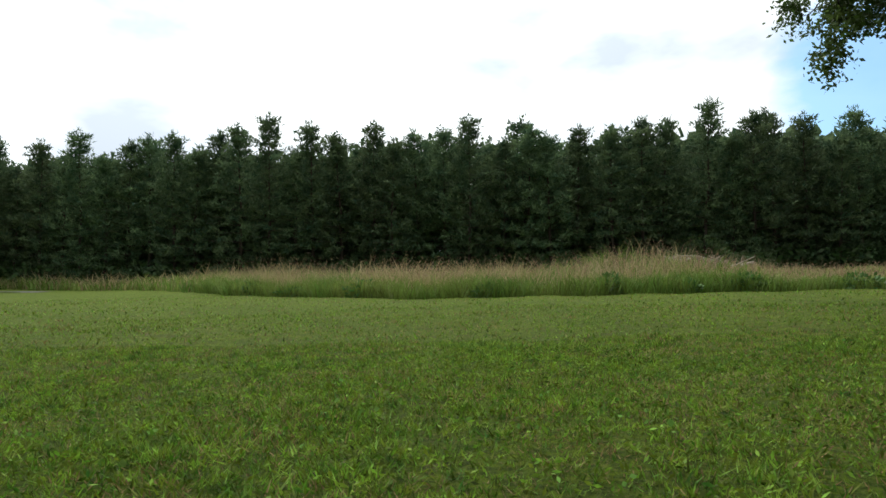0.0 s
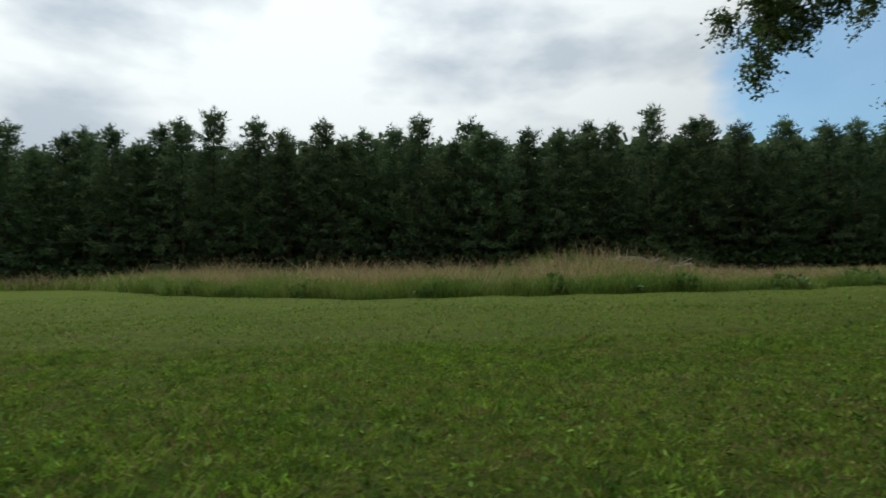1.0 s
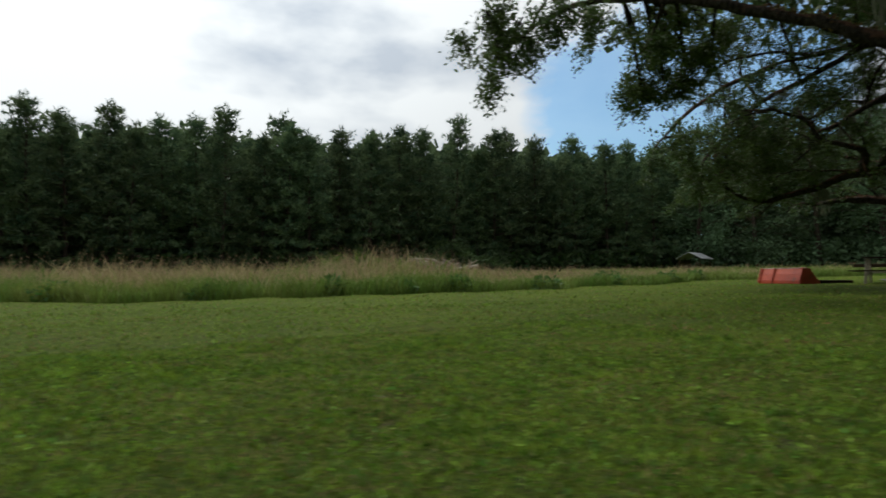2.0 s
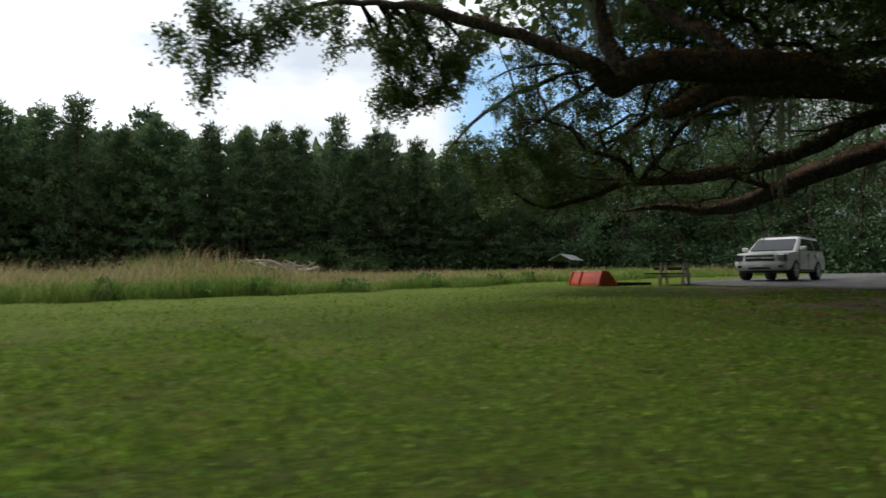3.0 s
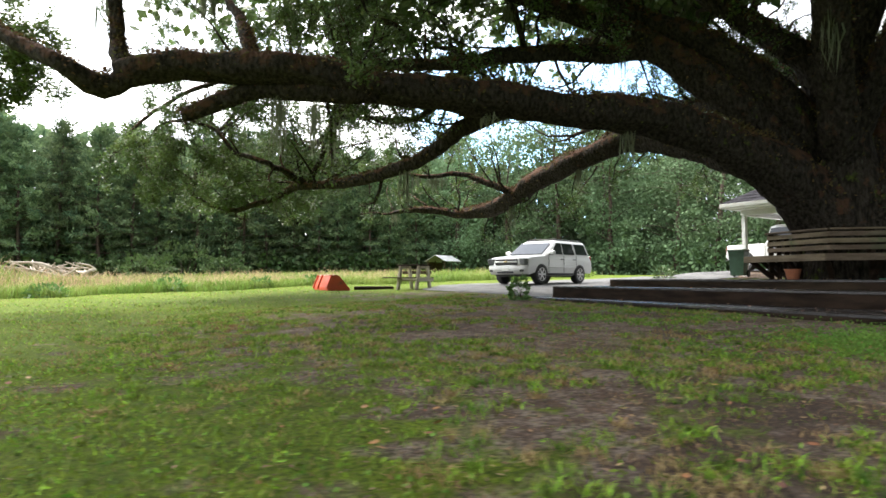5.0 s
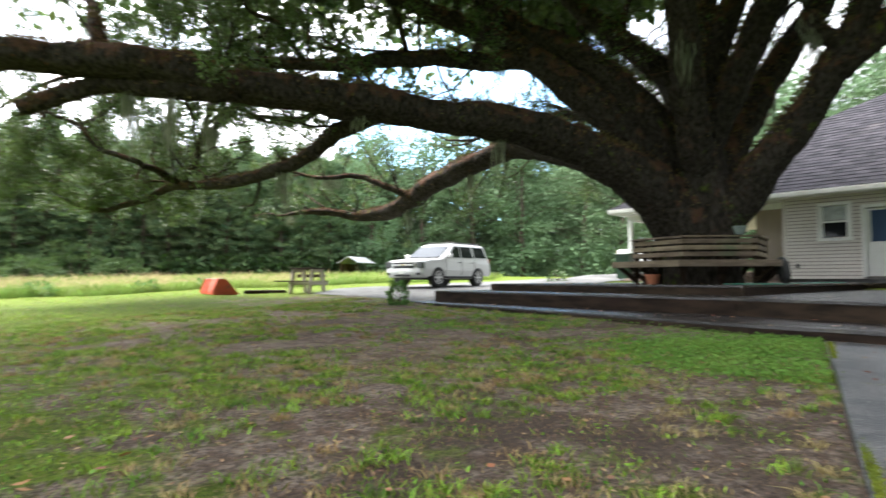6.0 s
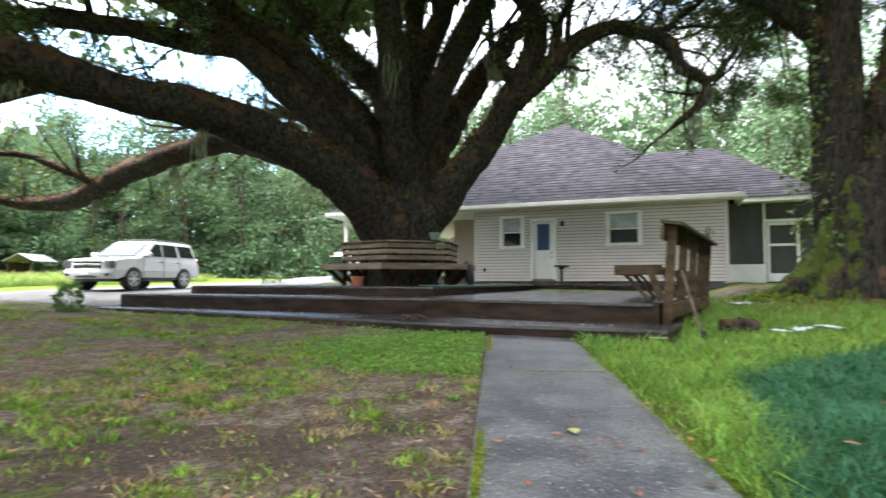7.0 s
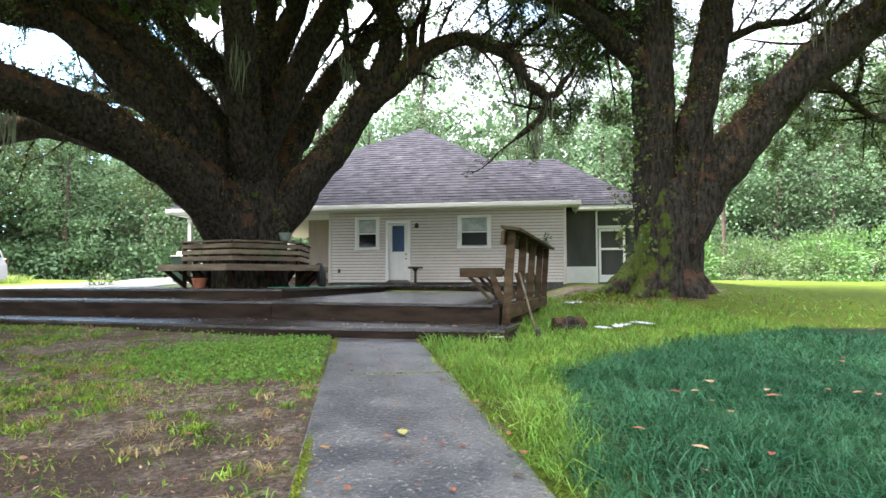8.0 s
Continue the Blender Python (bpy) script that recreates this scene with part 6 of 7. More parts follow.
    plate(t, "windscreen", [(-1.17, -0.79, 1.25), (-0.41, -0.72, 1.74), (-0.41, 0.72, 1.74), (-1.17, 0.79, 1.25)], GLASS, 0.035)
    plate(t, "tailgate_window", [(2.42, 0.76, 1.34), (2.27, 0.68, 1.74), (2.27, -0.68, 1.74), (2.42, -0.76, 1.34)], GLASS, 0.035)
    for z, hz in ((0.83, 0.10), (0.99, 0.09)):
        part("grille", box((0.06, 1.06, hz), (-2.50, 0, z), bevel=0.02), DARKTRIM, t)
    part("grille_bar", box((0.07, 1.10, 0.06), (-2.51, 0, 0.915), bevel=0.015), CARPAINT, t)
    part("badge", box((0.09, 0.17, 0.05), (-2.515, 0, 0.915), bevel=0.01), BRASS, t)
    part("air_intake", box((0.05, 0.8, 0.08), (-2.57, 0, 0.49), bevel=0.015), DARKTRIM, t)
    part("number_plate", box((0.02, 0.32, 0.15), (-2.59, 0, 0.62), bevel=0.004), TRIM, t)
    for x in (0.1, 1.9):
        part("cross_bar", box((0.06, 1.34, 0.03), (x, 0, 1.95), bevel=0.01), DARKTRIM, t)
    part("underbody", box((4.4, 1.5, 0.22), (0, 0, 0.42)), DARKTRIM, t)
    return tagged(t, "white full-size sport-utility car parked on the gravel drive", "car")


car = suv()
rear, front = Vector((31.3, 12.22)), Vector((28.45, 11.54))
hd = (front - rear).normalized()
mid = (front + rear) / 2 + Vector((hd.y, -hd.x)) * 0.86 + hd * 0.0
car.matrix_world = pose(mid.x, mid.y, gz(mid.x, mid.y) + 0.03, 0, 0, math.degrees(math.atan2(-hd.y, -hd.x))) @ Matrix.Diagonal((1, 1, 0.965, 1))


def pickup():
    """A white pick-up; front to -x."""
    t = new("pickup_truck")
    fx, rx = -1.85, 1.75
    lower = [(-2.75, 0.45), (-2.85, 0.7), (-2.82, 1.0), (-2.6, 1.12), (-1.3, 1.18), (0.75, 1.18), (0.76, 1.14), (2.80, 1.14), (2.84, 0.62), (2.72, 0.5)]
    lower += [(x, z) for x, z in reversed(arch(rx, 0.5))] + [(1.1, 0.40), (-1.2, 0.40)] + [(x, z) for x, z in reversed(arch(fx, 0.5))]
    part("body", body_side(lower, 0.98, 0.2, 0.03), CARPAINT, t)
    rings = []
    for z, xf, xr, hy in ((1.16, -1.35, 0.74, 0.94), (1.5, -0.98, 0.70, 0.87), (1.82, -0.62, 0.62, 0.79), (1.90, -0.4, 0.5, 0.66)):
        rings.append([(xf, -hy * 0.93, z), (xf + 0.16, -hy, z), (xr - 0.06, -hy, z), (xr, -hy * 0.92, z), (xr, hy * 0.92, z), (xr - 0.06, hy, z), (xf + 0.16, hy, z), (xf, hy * 0.93, z)])
    part("cabin", loft(rings), CARPAINT, t)
    for s in (-1, 1):
        c = [(-0.95, s * 0.932, 1.24), (0.6, s * 0.932, 1.24), (0.52, s * 0.825, 1.76), (-0.55, s * 0.825, 1.76)]
        plate(t, "side_window", c if s < 0 else c[::-1], GLASS, 0.024)
        wheel(t, fx, s * 0.84, 0.41)
        wheel(t, rx, s * 0.84, 0.41)
        part("tail_lamp", box((0.08, 0.12, 0.36), (2.80, s * 0.88, 0.92), bevel=0.02), REDLENS, t)
        part("arch_liner", box((0.8, 0.5, 0.42), (fx, s * 0.66, 0.55)), DARKTRIM, t)
        part("arch_liner", box((0.8, 0.5, 0.42), (rx, s * 0.66, 0.55)), DARKTRIM, t)
        part("door_seam", box((0.014, 0.01, 0.7), (0.72, s * 0.978, 0.82)), DARKTRIM, t)
        part("door_handle", box((0.2, 0.035, 0.035), (0.45, s * 0.985, 1.05), bevel=0.01), DARKTRIM, t)
    plate(t, "rear_glass", [(0.735, 0.72, 1.24), (0.655, 0.66, 1.74), (0.655, -0.66, 1.74), (0.735, -0.72, 1.24)], GLASS, 0.03)
    part("bumper", box((0.16, 1.8, 0.2), (2.86, 0, 0.58), bevel=0.03), CHROME, t)
    part("underbody", box((5.0, 1.4, 0.24), (0, 0, 0.5)), DARKTRIM, t)
    return tagged(t, "white pick-up truck parked under the carport", "truck")


truck = pickup()
truck.matrix_world = pose(37.75, 6.15, gz(38, 6.1) + 0.02, 0, 0, 75)

# ---- wheeled bin ----
bin_thing = empty("wheeled_bin", pose(34.55, 6.85, gz(34.55, 6.85) + 0.06, 0, 0, 10), "dark green wheeled rubbish bin beside the carport", "bin")
part("body", loft([[(-0.26 * k, -0.28 * k, z), (0.26 * k, -0.28 * k, z), (0.26 * k, 0.28 * k, z), (-0.26 * k, 0.28 * k, z)] for k, z in ((0.84, 0.06), (0.92, 0.5), (1.05, 0.96), (1.1, 1.0))]), GREENPOT, bin_thing)
part("lid", box((0.64, 0.66, 0.07), (0, 0, 1.04), bevel=0.03), GREENPOT, bin_thing)
part("handle", box((0.06, 0.5, 0.05), (0.36, 0, 0.98), bevel=0.015), GREENPOT, bin_thing)
for y in (-0.26, 0.26):
    w = lathe([(0.13, -0.03), (0.14, -0.02), (0.14, 0.02), (0.13, 0.03)], 16)
    bmesh.ops.transform(w, matrix=Matrix.Translation((0.26, y, 0.14)) @ Matrix.Rotation(radians(90), 4, "X"), verts=w.verts)
    part("wheel", w, BLACK, bin_thing)

# ---- orange tractor bucket on the lawn's edge ----
PALESTEEL = material("worn_pale_steel", (0.50, 0.46, 0.42), (0.36, 0.22, 0.16), scale=6, rough=0.5)
ORANGE = material("orange_steel", (0.50, 0.065, 0.018), (0.38, 0.045, 0.014), scale=3, rough=0.5, bump=0.2, spots=((0.16, 0.05, 0.025), 2.2, 0.62))
bucket = empty("loader_bucket", pose(21.0, 14.9, gz(21.0, 14.9) - 0.01, 0, 0, 264), "orange-red steel tractor bucket lying on the grass", "bucket")
prof = [(-0.36, 0.02), (0.44, 0.02), (0.46, 0.06), (0.05, 0.54), (-0.08, 0.575), (-0.17, 0.55), (-0.27, 0.34), (-0.35, 0.12)]
for s in (-1, 1):
    bm = loft([[(s * 0.92, y, z) for y, z in prof], [(s * 0.95, y, z) for y, z in prof]])
    part("side_plate", bm, ORANGE, bucket)
for (y0, z0), (y1, z1) in zip(prof[4:] + prof[:2], prof[5:] + prof[:2]):
    if abs(y1 - y0) + abs(z1 - z0) > 0.02:
        part("shell_plate", beam((0, y0, z0), (0, y1, z1), 1.84, 0.025, 0.003, up=(0, -(z1 - z0), y1 - y0)), ORANGE, bucket)
part("cutting_edge", box((1.9, 0.12, 0.03), (0, 0.33, 0.03), bevel=0.005), ORANGE, bucket)
for x in (-0.9, -0.3, 0.9):
    part("stiffener", beam((x, -0.36, 0.06), (x, -0.17, 0.56), 0.06, 0.15, 0.006, up=(0, -1, 0.35)), ORANGE, bucket)
part("top_lip", beam((-0.95, -0.13, 0.565), (0.95, -0.13, 0.565), 0.12, 0.03), PALESTEEL, bucket)

# ---- tall plank table with a side bench ----
PALEWOOD = material("pale_weathered_timber", (0.46, 0.42, 0.33), (0.34, 0.30, 0.23), scale=3, rough=0.8, bump=0.4, per_object=0.2, stretch=(1, 1, 4))
td = Vector((23.78 - 23.21, 12.61 - 13.67, 0)).normalized()
table = empty("plank_table", pose(23.7, 13.3, gz(23.7, 13.3) - 0.02, 0, 0, math.degrees(math.atan2(td.y, td.x))), "tall weathered plank table with an attached side bench", "table")
for y in np.arange(-0.36, 0.40, 0.12):
    part("top_board", box((1.06, 0.11, 0.045), (0, y, 0.93), bevel=0.005), FASCIA, table)
for x in (-0.40, 0.40):
    part("leg", beam((x - 0.05, -0.42, 0.0), (x, -0.30, 0.905), 0.14, 0.09, up=(1, 0, 0)), PALEWOOD, table)
    part("leg", beam((x + 0.05, 0.42, 0.0), (x, 0.30, 0.905), 0.14, 0.09, up=(1, 0, 0)), PALEWOOD, table)
    part("cross_rail", box((0.05, 1.3, 0.11), (x + 0.06, 0, 0.38), bevel=0.005), PALEWOOD, table)
    part("top_rail", box((0.045, 0.72, 0.09), (x, 0, 0.855), bevel=0.005), PALEWOOD, table)
for y in (-0.12, 0.02, 0.16):
    part("shelf_board", box((0.95, 0.12, 0.04), (0, y, 0.46), bevel=0.005), PALEWOOD, table)
part("long_rail", box((0.86, 0.045, 0.10), (0, -0.36, 0.42), bevel=0.005), PALEWOOD, table)
for y, z in ((-0.66, 0.36), (0.66, 0.36)):
    part("bench_board", box((1.35, 0.24, 0.045), (-0.25, y, z + 0.10), bevel=0.005), DARKWOOD, table)
part("back_board", box((1.3, 0.04, 0.12), (-0.25, 0.62, 0.66), bevel=0.005), DARKWOOD, table)
log = empty("timber_edging", pose(22.4, 14.4, gz(22.4, 14.4), 0, 0, -25), "dark old timbers lying in the grass", "timber")
for y, l in ((0, 1.5), (0.3, 1.2)):
    part("timber", box((l, 0.14, 0.13), (0.1 * l, y, 0.06), bevel=0.02), FASCIA, log)

# ---- open-sided shed far beyond the field ----
METALROOF = material("sheet_metal_roof", (0.42, 0.43, 0.44), (0.33, 0.34, 0.36), scale=1, rough=0.45, metal=0.3)
shed = empty("shed", pose(45.2, 43.6, gz(45, 43) - 0.12, 0, 0, 25) @ Matrix.Diagonal((0.62, 0.6, 0.72, 1)), "small open shed with a pale metal roof by the woods", "shed")
for s in (-1, 1):
    part("roof", beam((-2.6, s * 1.0, 2.35), (2.6, s * 1.0, 2.35), 2.25, 0.06, up=(0, s * 0.42, 1)), METALROOF, shed)
    for x in (-2.2, 0, 2.2):
        part("post", box((0.12, 0.12, 2.1), (x, s * 1.6, 1.05), bevel=0.01), DARKWOOD, shed)
part("back_wall", box((4.4, 0.08, 1.7), (0, 1.7, 0.95)), DARKWOOD, shed)

# ---- utility pole and wire beyond the second oak ----
pole = tagged(new("utility_pole"), "grey timber utility pole with a single wire", "pole")
bmp = lathe([(0.12, 0), (0.115, 3), (0.09, 9)], 12)
bmesh.ops.translate(bmp, vec=(50.0, -17.6, 1.0), verts=bmp.verts)
part("pole", bmp, PINE_BARK, pole)
line, r = smooth_line([(50, -17.6, 7.2), (49, -26, 6.9), (48, -40, 7.4)], [0.012] * 3, 1.0)
part("wire", tri_mesh("wire", join_tubes([tube(line, r, 5)]), DARKTRIM), None, pole)

# ---- tall grass of the field ----
TALL = material("tall_grass", (0.130, 0.215, 0.040), (0.230, 0.285, 0.070), scale=0.5, rough=0.7, per_island=0.35, translucent=0.35, spec=0.2)
STRAW = material("straw_grass", (0.46, 0.35, 0.205), (0.40, 0.345, 0.165), scale=0.4, rough=0.8, per_island=0.3, translucent=0.3, spec=0.2)
SEED = material("seed_heads", (0.34, 0.215, 0.145), (0.40, 0.29, 0.19), scale=0.8, rough=0.9, per_island=0.3, translucent=0.25, spec=0.1)


def blades(x, y, height, width, bend, seed):
    """Arrays of curved grass blades rooted at x, y."""
    g = np.random.default_rng(seed)
    n = len(x)
    h = height * g.uniform(0.55, 1.15, n)
    t = g.uniform(0, 2 * math.pi, n)
    d = np.stack([np.cos(t), np.sin(t), np.zeros(n)], 1)
    f = g.uniform(0, 2 * math.pi, n)
    s = np.stack([np.cos(f), np.sin(f), np.zeros(n)], 1) * (width * g.uniform(0.6, 1.3, n))[:, None]
    b = np.column_stack([x, y, ground_z(x, y) - 0.01])
    up = np.array([0, 0, 1.0])
    k = (bend * g.uniform(0.3, 1.4, n))[:, None]
    m = b + up * (h * 0.55)[:, None] + d * k * (h * 0.22)[:, None]
    e = b + up * (h * (1 - 0.25 * k[:, 0])).clip(0.02)[:, None] + d * k * (h * 0.75)[:, None]
    v = np.stack([b - s, b + s, m + s * 0.8, m - s * 0.8, e], 1).reshape(-1, 3)
    o = np.arange(n)[:, None] * 5
    fc = np.vstack([o + [0, 1, 2], o + [0, 2, 3], o + [3, 2, 4]])
    return v, fc, e


def scatter(n, x0, x1, depth0, depth1, seed, power=1.0):
    g = np.random.default_rng(seed)
    x = g.uniform(x0, x1, n)
    y = field_edge(x) + depth0 + (depth1 - depth0) * g.uniform(0, 1, n) ** power
    return x, y


def patch(x, y, s, k=0.0):
    return 0.5 + 0.25 * (np.sin(x * s + k) + np.sin(y * s * 1.3 + x * s * 0.4 + 2 * k))


def clear_of_drive(x, y):
    return ~((x > 23.0) & (x < 49) & (y < 18.2)) & ~((np.abs(x - 45.2) < 3) & (np.abs(y - 43.6) < 2.5))


def grass_thing(name, sets, mat, label):
    vs, fs, o = [], [], 0
    for v, f in sets:
        vs.append(v)
        fs.append(f + o)
        o += len(v)
    return tagged(new(name, raw_mesh(name, np.vstack(vs), np.vstack(fs), mat)), label, "grass", kind="stuff")


green, straw, seed_c = [], [], []
for n, x0, x1, d0, d1, h, w, sd, pw in ((26000, -14, 40, -0.1, 2.2, 0.55, 0.014, 1, 1.0), (16000, -14, 44, 1.5, 12, 0.70, 0.022, 2, 0.8), (9000, -14, 48, 10, 28, 0.75, 0.04, 3, 1.0), (9000, -60, -14, 0, 16, 0.7, 0.04, 4, 1.0)):
    x, y = scatter(n, x0, x1, d0, d1, 10 + sd, pw)
    k = clear_of_drive(x, y)
    x, y = x[k], y[k]
    v, f, e = blades(x, y, h * (0.6 + 1.15 * vnoise(x, y, 1.2, 42)) * np.interp(x, (-14, -2, 9, 11.5), (1.45, 1.15, 1, 0.68)), w, 1.15, 20 + sd)
    green.append((v, f))
for n, x0, x1, d0, d1, h, w, sd, pw in ((15000, -14, 42, 0.9, 4.5, 0.85, 0.010, 5, 1.0), (20000, -14, 46, 3, 14, 0.90, 0.016, 6, 1.0), (9000, -14, 50, 12, 30, 0.85, 0.035, 7, 1.0), (9000, -60, -14, 0.5, 18, 0.8, 0.035, 8, 1.0)):
    x, y = scatter(n, x0, x1, d0, d1, 10 + sd, pw)
    k = clear_of_drive(x, y) & (np.random.default_rng(sd).uniform(0, 1, len(x)) < 0.05 + 0.95 * vnoise(x, y, 2.2, 43) - 0.5 * smoothstep(24, 32, x))
    x, y = x[k], y[k]
    v, f, e = blades(x, y, h * (0.55 + 1.15 * vnoise(x, y, 1.5, 44)) * np.interp(x, (-14, -2, 9, 11.5), (1.55, 1.2, 1, 0.62)), w, 0.8, 30 + sd)
    straw.append((v, f))
    seed_c.append(e[np.random.default_rng(sd).uniform(0, 1, len(e)) < 0.5])
grass_thing("field_grass", green, TALL, "tall uncut green grass along the lawn's edge")
grass_thing("dry_grass", straw, STRAW, "tall straw-coloured dry grass in the field")
c = np.vstack(seed_c)
tagged(new("seed_heads", raw_mesh("seed_heads", *leaves(c, 0.13, np.tile([0.3, 0, 0.5], (len(c), 1)), narrow=0.16, seed=9), SEED)), "brownish seed heads above the dry grass", "grass", kind="stuff")
# long stalks that stand out above the heap
x, y = scatter(3200, -16, 17, 1.5, 11, 77)
v, f, e = blades(x, y, 1.35 * np.interp(x, (9, 12), (1, 0.7)), 0.007, 0.9, 78)
grass_thing("tall_stalks", [(v, f)], SEED, "long dry stalks above the overgrown heap")


# ---- bushes ----
def bush(name, x, y, w, h, count, size, mat, label, seed, z=None):
    g = np.random.default_rng(seed)
    t = empty(name, pose(x, y, gz(x, y) if z is None else z), label, "bush")
    d = g.normal(0, 1, (count, 3))
    d /= np.linalg.norm(d, axis=1)[:, None]
    r = g.uniform(0.45, 1.0, count) ** 0.5 * (1 + 0.25 * np.sin(d[:, 0] * 5 + seed) * np.sin(d[:, 1] * 4) + 0.15 * np.sin(d[:, 2] * 9))
    c = d * r[:, None] * [w / 2, w / 2, h * 0.55]
    c[:, 2] = np.abs(c[:, 2] + h * 0.38)
    part("foliage", raw_mesh("foliage", *leaves(c, size, flat=0.3, narrow=0.6, seed=seed), mat), None, t)
    tubes = []
    for _ in range(9):
        e = c[g.integers(count)] * 0.85
        tubes.append(tube(np.array([[0, 0, -0.05], e * 0.5 + g.normal(0, 0.05, 3), e]), np.array([0.02, 0.014, 0.006]) * (0.5 + w * 0.4), 4))
    part("stems", tri_mesh("stems", join_tubes(tubes), PINE_BARK), None, t)
    return t


BRIGHT = material("bright_leaves", (0.072, 0.125, 0.040), (0.115, 0.170, 0.058), scale=1.0, rough=0.5, per_island=0.3, translucent=0.35)
FERN = material("shrub_leaves", (0.075, 0.16, 0.035), (0.11, 0.21, 0.05), scale=2.0, rough=0.5, per_island=0.3, translucent=0.3)
bush("shrub", 21.7, 5.0, 0.50, 0.55, 800, 0.08, FERN, "small leafy green shrub by the deck's corner", 41)
for k, (x, y, w, h) in enumerate(((21.7, 49.0, 6.0, 3.2), (18.6, 47.5, 4.0, 2.0), (25.0, 48.0, 3.6, 1.8))):
    bush("bush", x, y, w, h, 1500, 0.22, BRIGHT, "rounded light green bush in the tall grass", 50 + k)
for k in range(11):
    x = -8 + 3.0 * k + 0.9 * math.sin(k * 5.1)
    bush("weed_clump", x, float(field_edge(x)) + 0.5, 0.9 + 0.3 * math.sin(k), 0.45 + 0.12 * math.cos(k * 3), 320, 0.13, FERN, "dark green leafy weeds at the lawn's edge", 70 + k)
gg = np.random.default_rng(12)
for k in range(16):
    u = k / 15
    x, y = 44 + 9 * u + gg.uniform(-1.5, 1.5), -16 - 27 * u + gg.uniform(-1.5, 1.5)
    bush("bush", x + 4, y, gg.uniform(3.5, 5.5), gg.uniform(2.0, 3.3), 2600, 0.17, BRIGHT if k % 3 else FERN, "dense light green bush across the far lawn", 100 + k)
for k, (x, y) in enumerate(((33.4, 9.4),)):
    bush("weed_clump", x, y, 0.9, 0.5, 220, 0.12, BRIGHT, "tuft of light green weeds beside the drive", 130 + k)

# ---- heap of dead branches in the field ----
PALEBARK = material("bleached_branches", (0.42, 0.37, 0.30), (0.30, 0.25, 0.20), scale=3, rough=0.85, bump=0.3)
heap = empty("brush_pile", pose(12.2, 28.0, gz(12.2, 28.0) + 0.22), "heap of bleached dead branches in the tall grass", "brush pile")
gg = np.random.default_rng(21)
for k in range(80):
    a, e = gg.uniform(0, 6.28), gg.uniform(0.02, 0.75)
    l = gg.uniform(0.7, 2.6)
    d = np.array([math.cos(a) * math.cos(e), math.sin(a) * math.cos(e), math.sin(e)])
    b = np.array([gg.uniform(-1.7, 1.5), gg.normal(0, 0.8), gg.uniform(0.05, 0.9)])
    pts = np.array([b - d * l * 0.4, b + gg.normal(0, 0.07, 3), b + d * l * 0.6])
    pts[:, 2] = np.clip(pts[:, 2], 0.05, 0.95 + 0.2 * math.sin(k))
    ln, r = smooth_line(pts, [0.09 * l / 2, 0.07 * l / 2, 0.02], 0.25)
    part("branch", tri_mesh("branch", join_tubes([tube(ln, r, 6, 0.08, k)]), PALEBARK), None, heap)

# ---- lawn grass round the walk ----
GRASS = material("lawn_blades", (0.050, 0.115, 0.008), (0.255, 0.360, 0.038), scale=9.0, rough=0.7, per_island=0.6, translucent=0.35, spec=0.3)
DRYB = material("dry_blades", (0.27, 0.165, 0.080), (0.33, 0.27, 0.12), scale=0.8, rough=0.8, per_island=0.35, translucent=0.3, spec=0.2)
LUSH = material("lush_blades", (0.120, 0.235, 0.030), (0.225, 0.330, 0.050), scale=1.5, rough=0.5, per_island=0.55, translucent=0.4, spec=0.35)
TEAL = material("blue_green_blades", (0.020, 0.094, 0.036), (0.050, 0.160, 0.062), scale=0.8, rough=0.5, per_island=0.45, translucent=0.35, spec=0.35)
HERB = material("clover_leaves", (0.11, 0.22, 0.04), (0.16, 0.27, 0.055), scale=1.2, rough=0.85, spec=0.1, per_island=0.3, translucent=0.35)


def off_path(x, y):
    return np.abs((y + 5.55) - 0.316 * (x - 18.3)) / 1.049


def right_of_path(x, y):
    return ((y + 5.55) - 0.316 * (x - 18.3) < 0) & (x < 29)


def in_deck(x, y):
    return (x > np.interp(y, (-6.5, -3.3, -0.5, 1.9, 5.8), (20.9, 20.9, 21.5, 21.9, 22.4)) - 0.02) & (y > -6.45) & (y < 5.8)


def on_drive(x, y):
    return (y > 5.0 + 0.05 * (x - 22)) & (y > 5.4) & (x > 22.6 + (y - 5.2) * 0.09) & (x < 49) & (y < 17)


WALKLINE = np.array([(0, 0), (1.5, -0.4), (4.0, -1.5), (7.0, -2.7), (11.0, -4.9), (13.6, -6.7)])


def distance_to_walk(x, y):
    d = np.full(len(x), 1e9)
    for a, b in zip(WALKLINE, WALKLINE[1:]):
        ab = b - a
        t = np.clip(((x - a[0]) * ab[0] + (y - a[1]) * ab[1]) / (ab @ ab), 0, 1)
        d = np.minimum(d, np.hypot(x - a[0] - t * ab[0], y - a[1] - t * ab[1]))
    return d


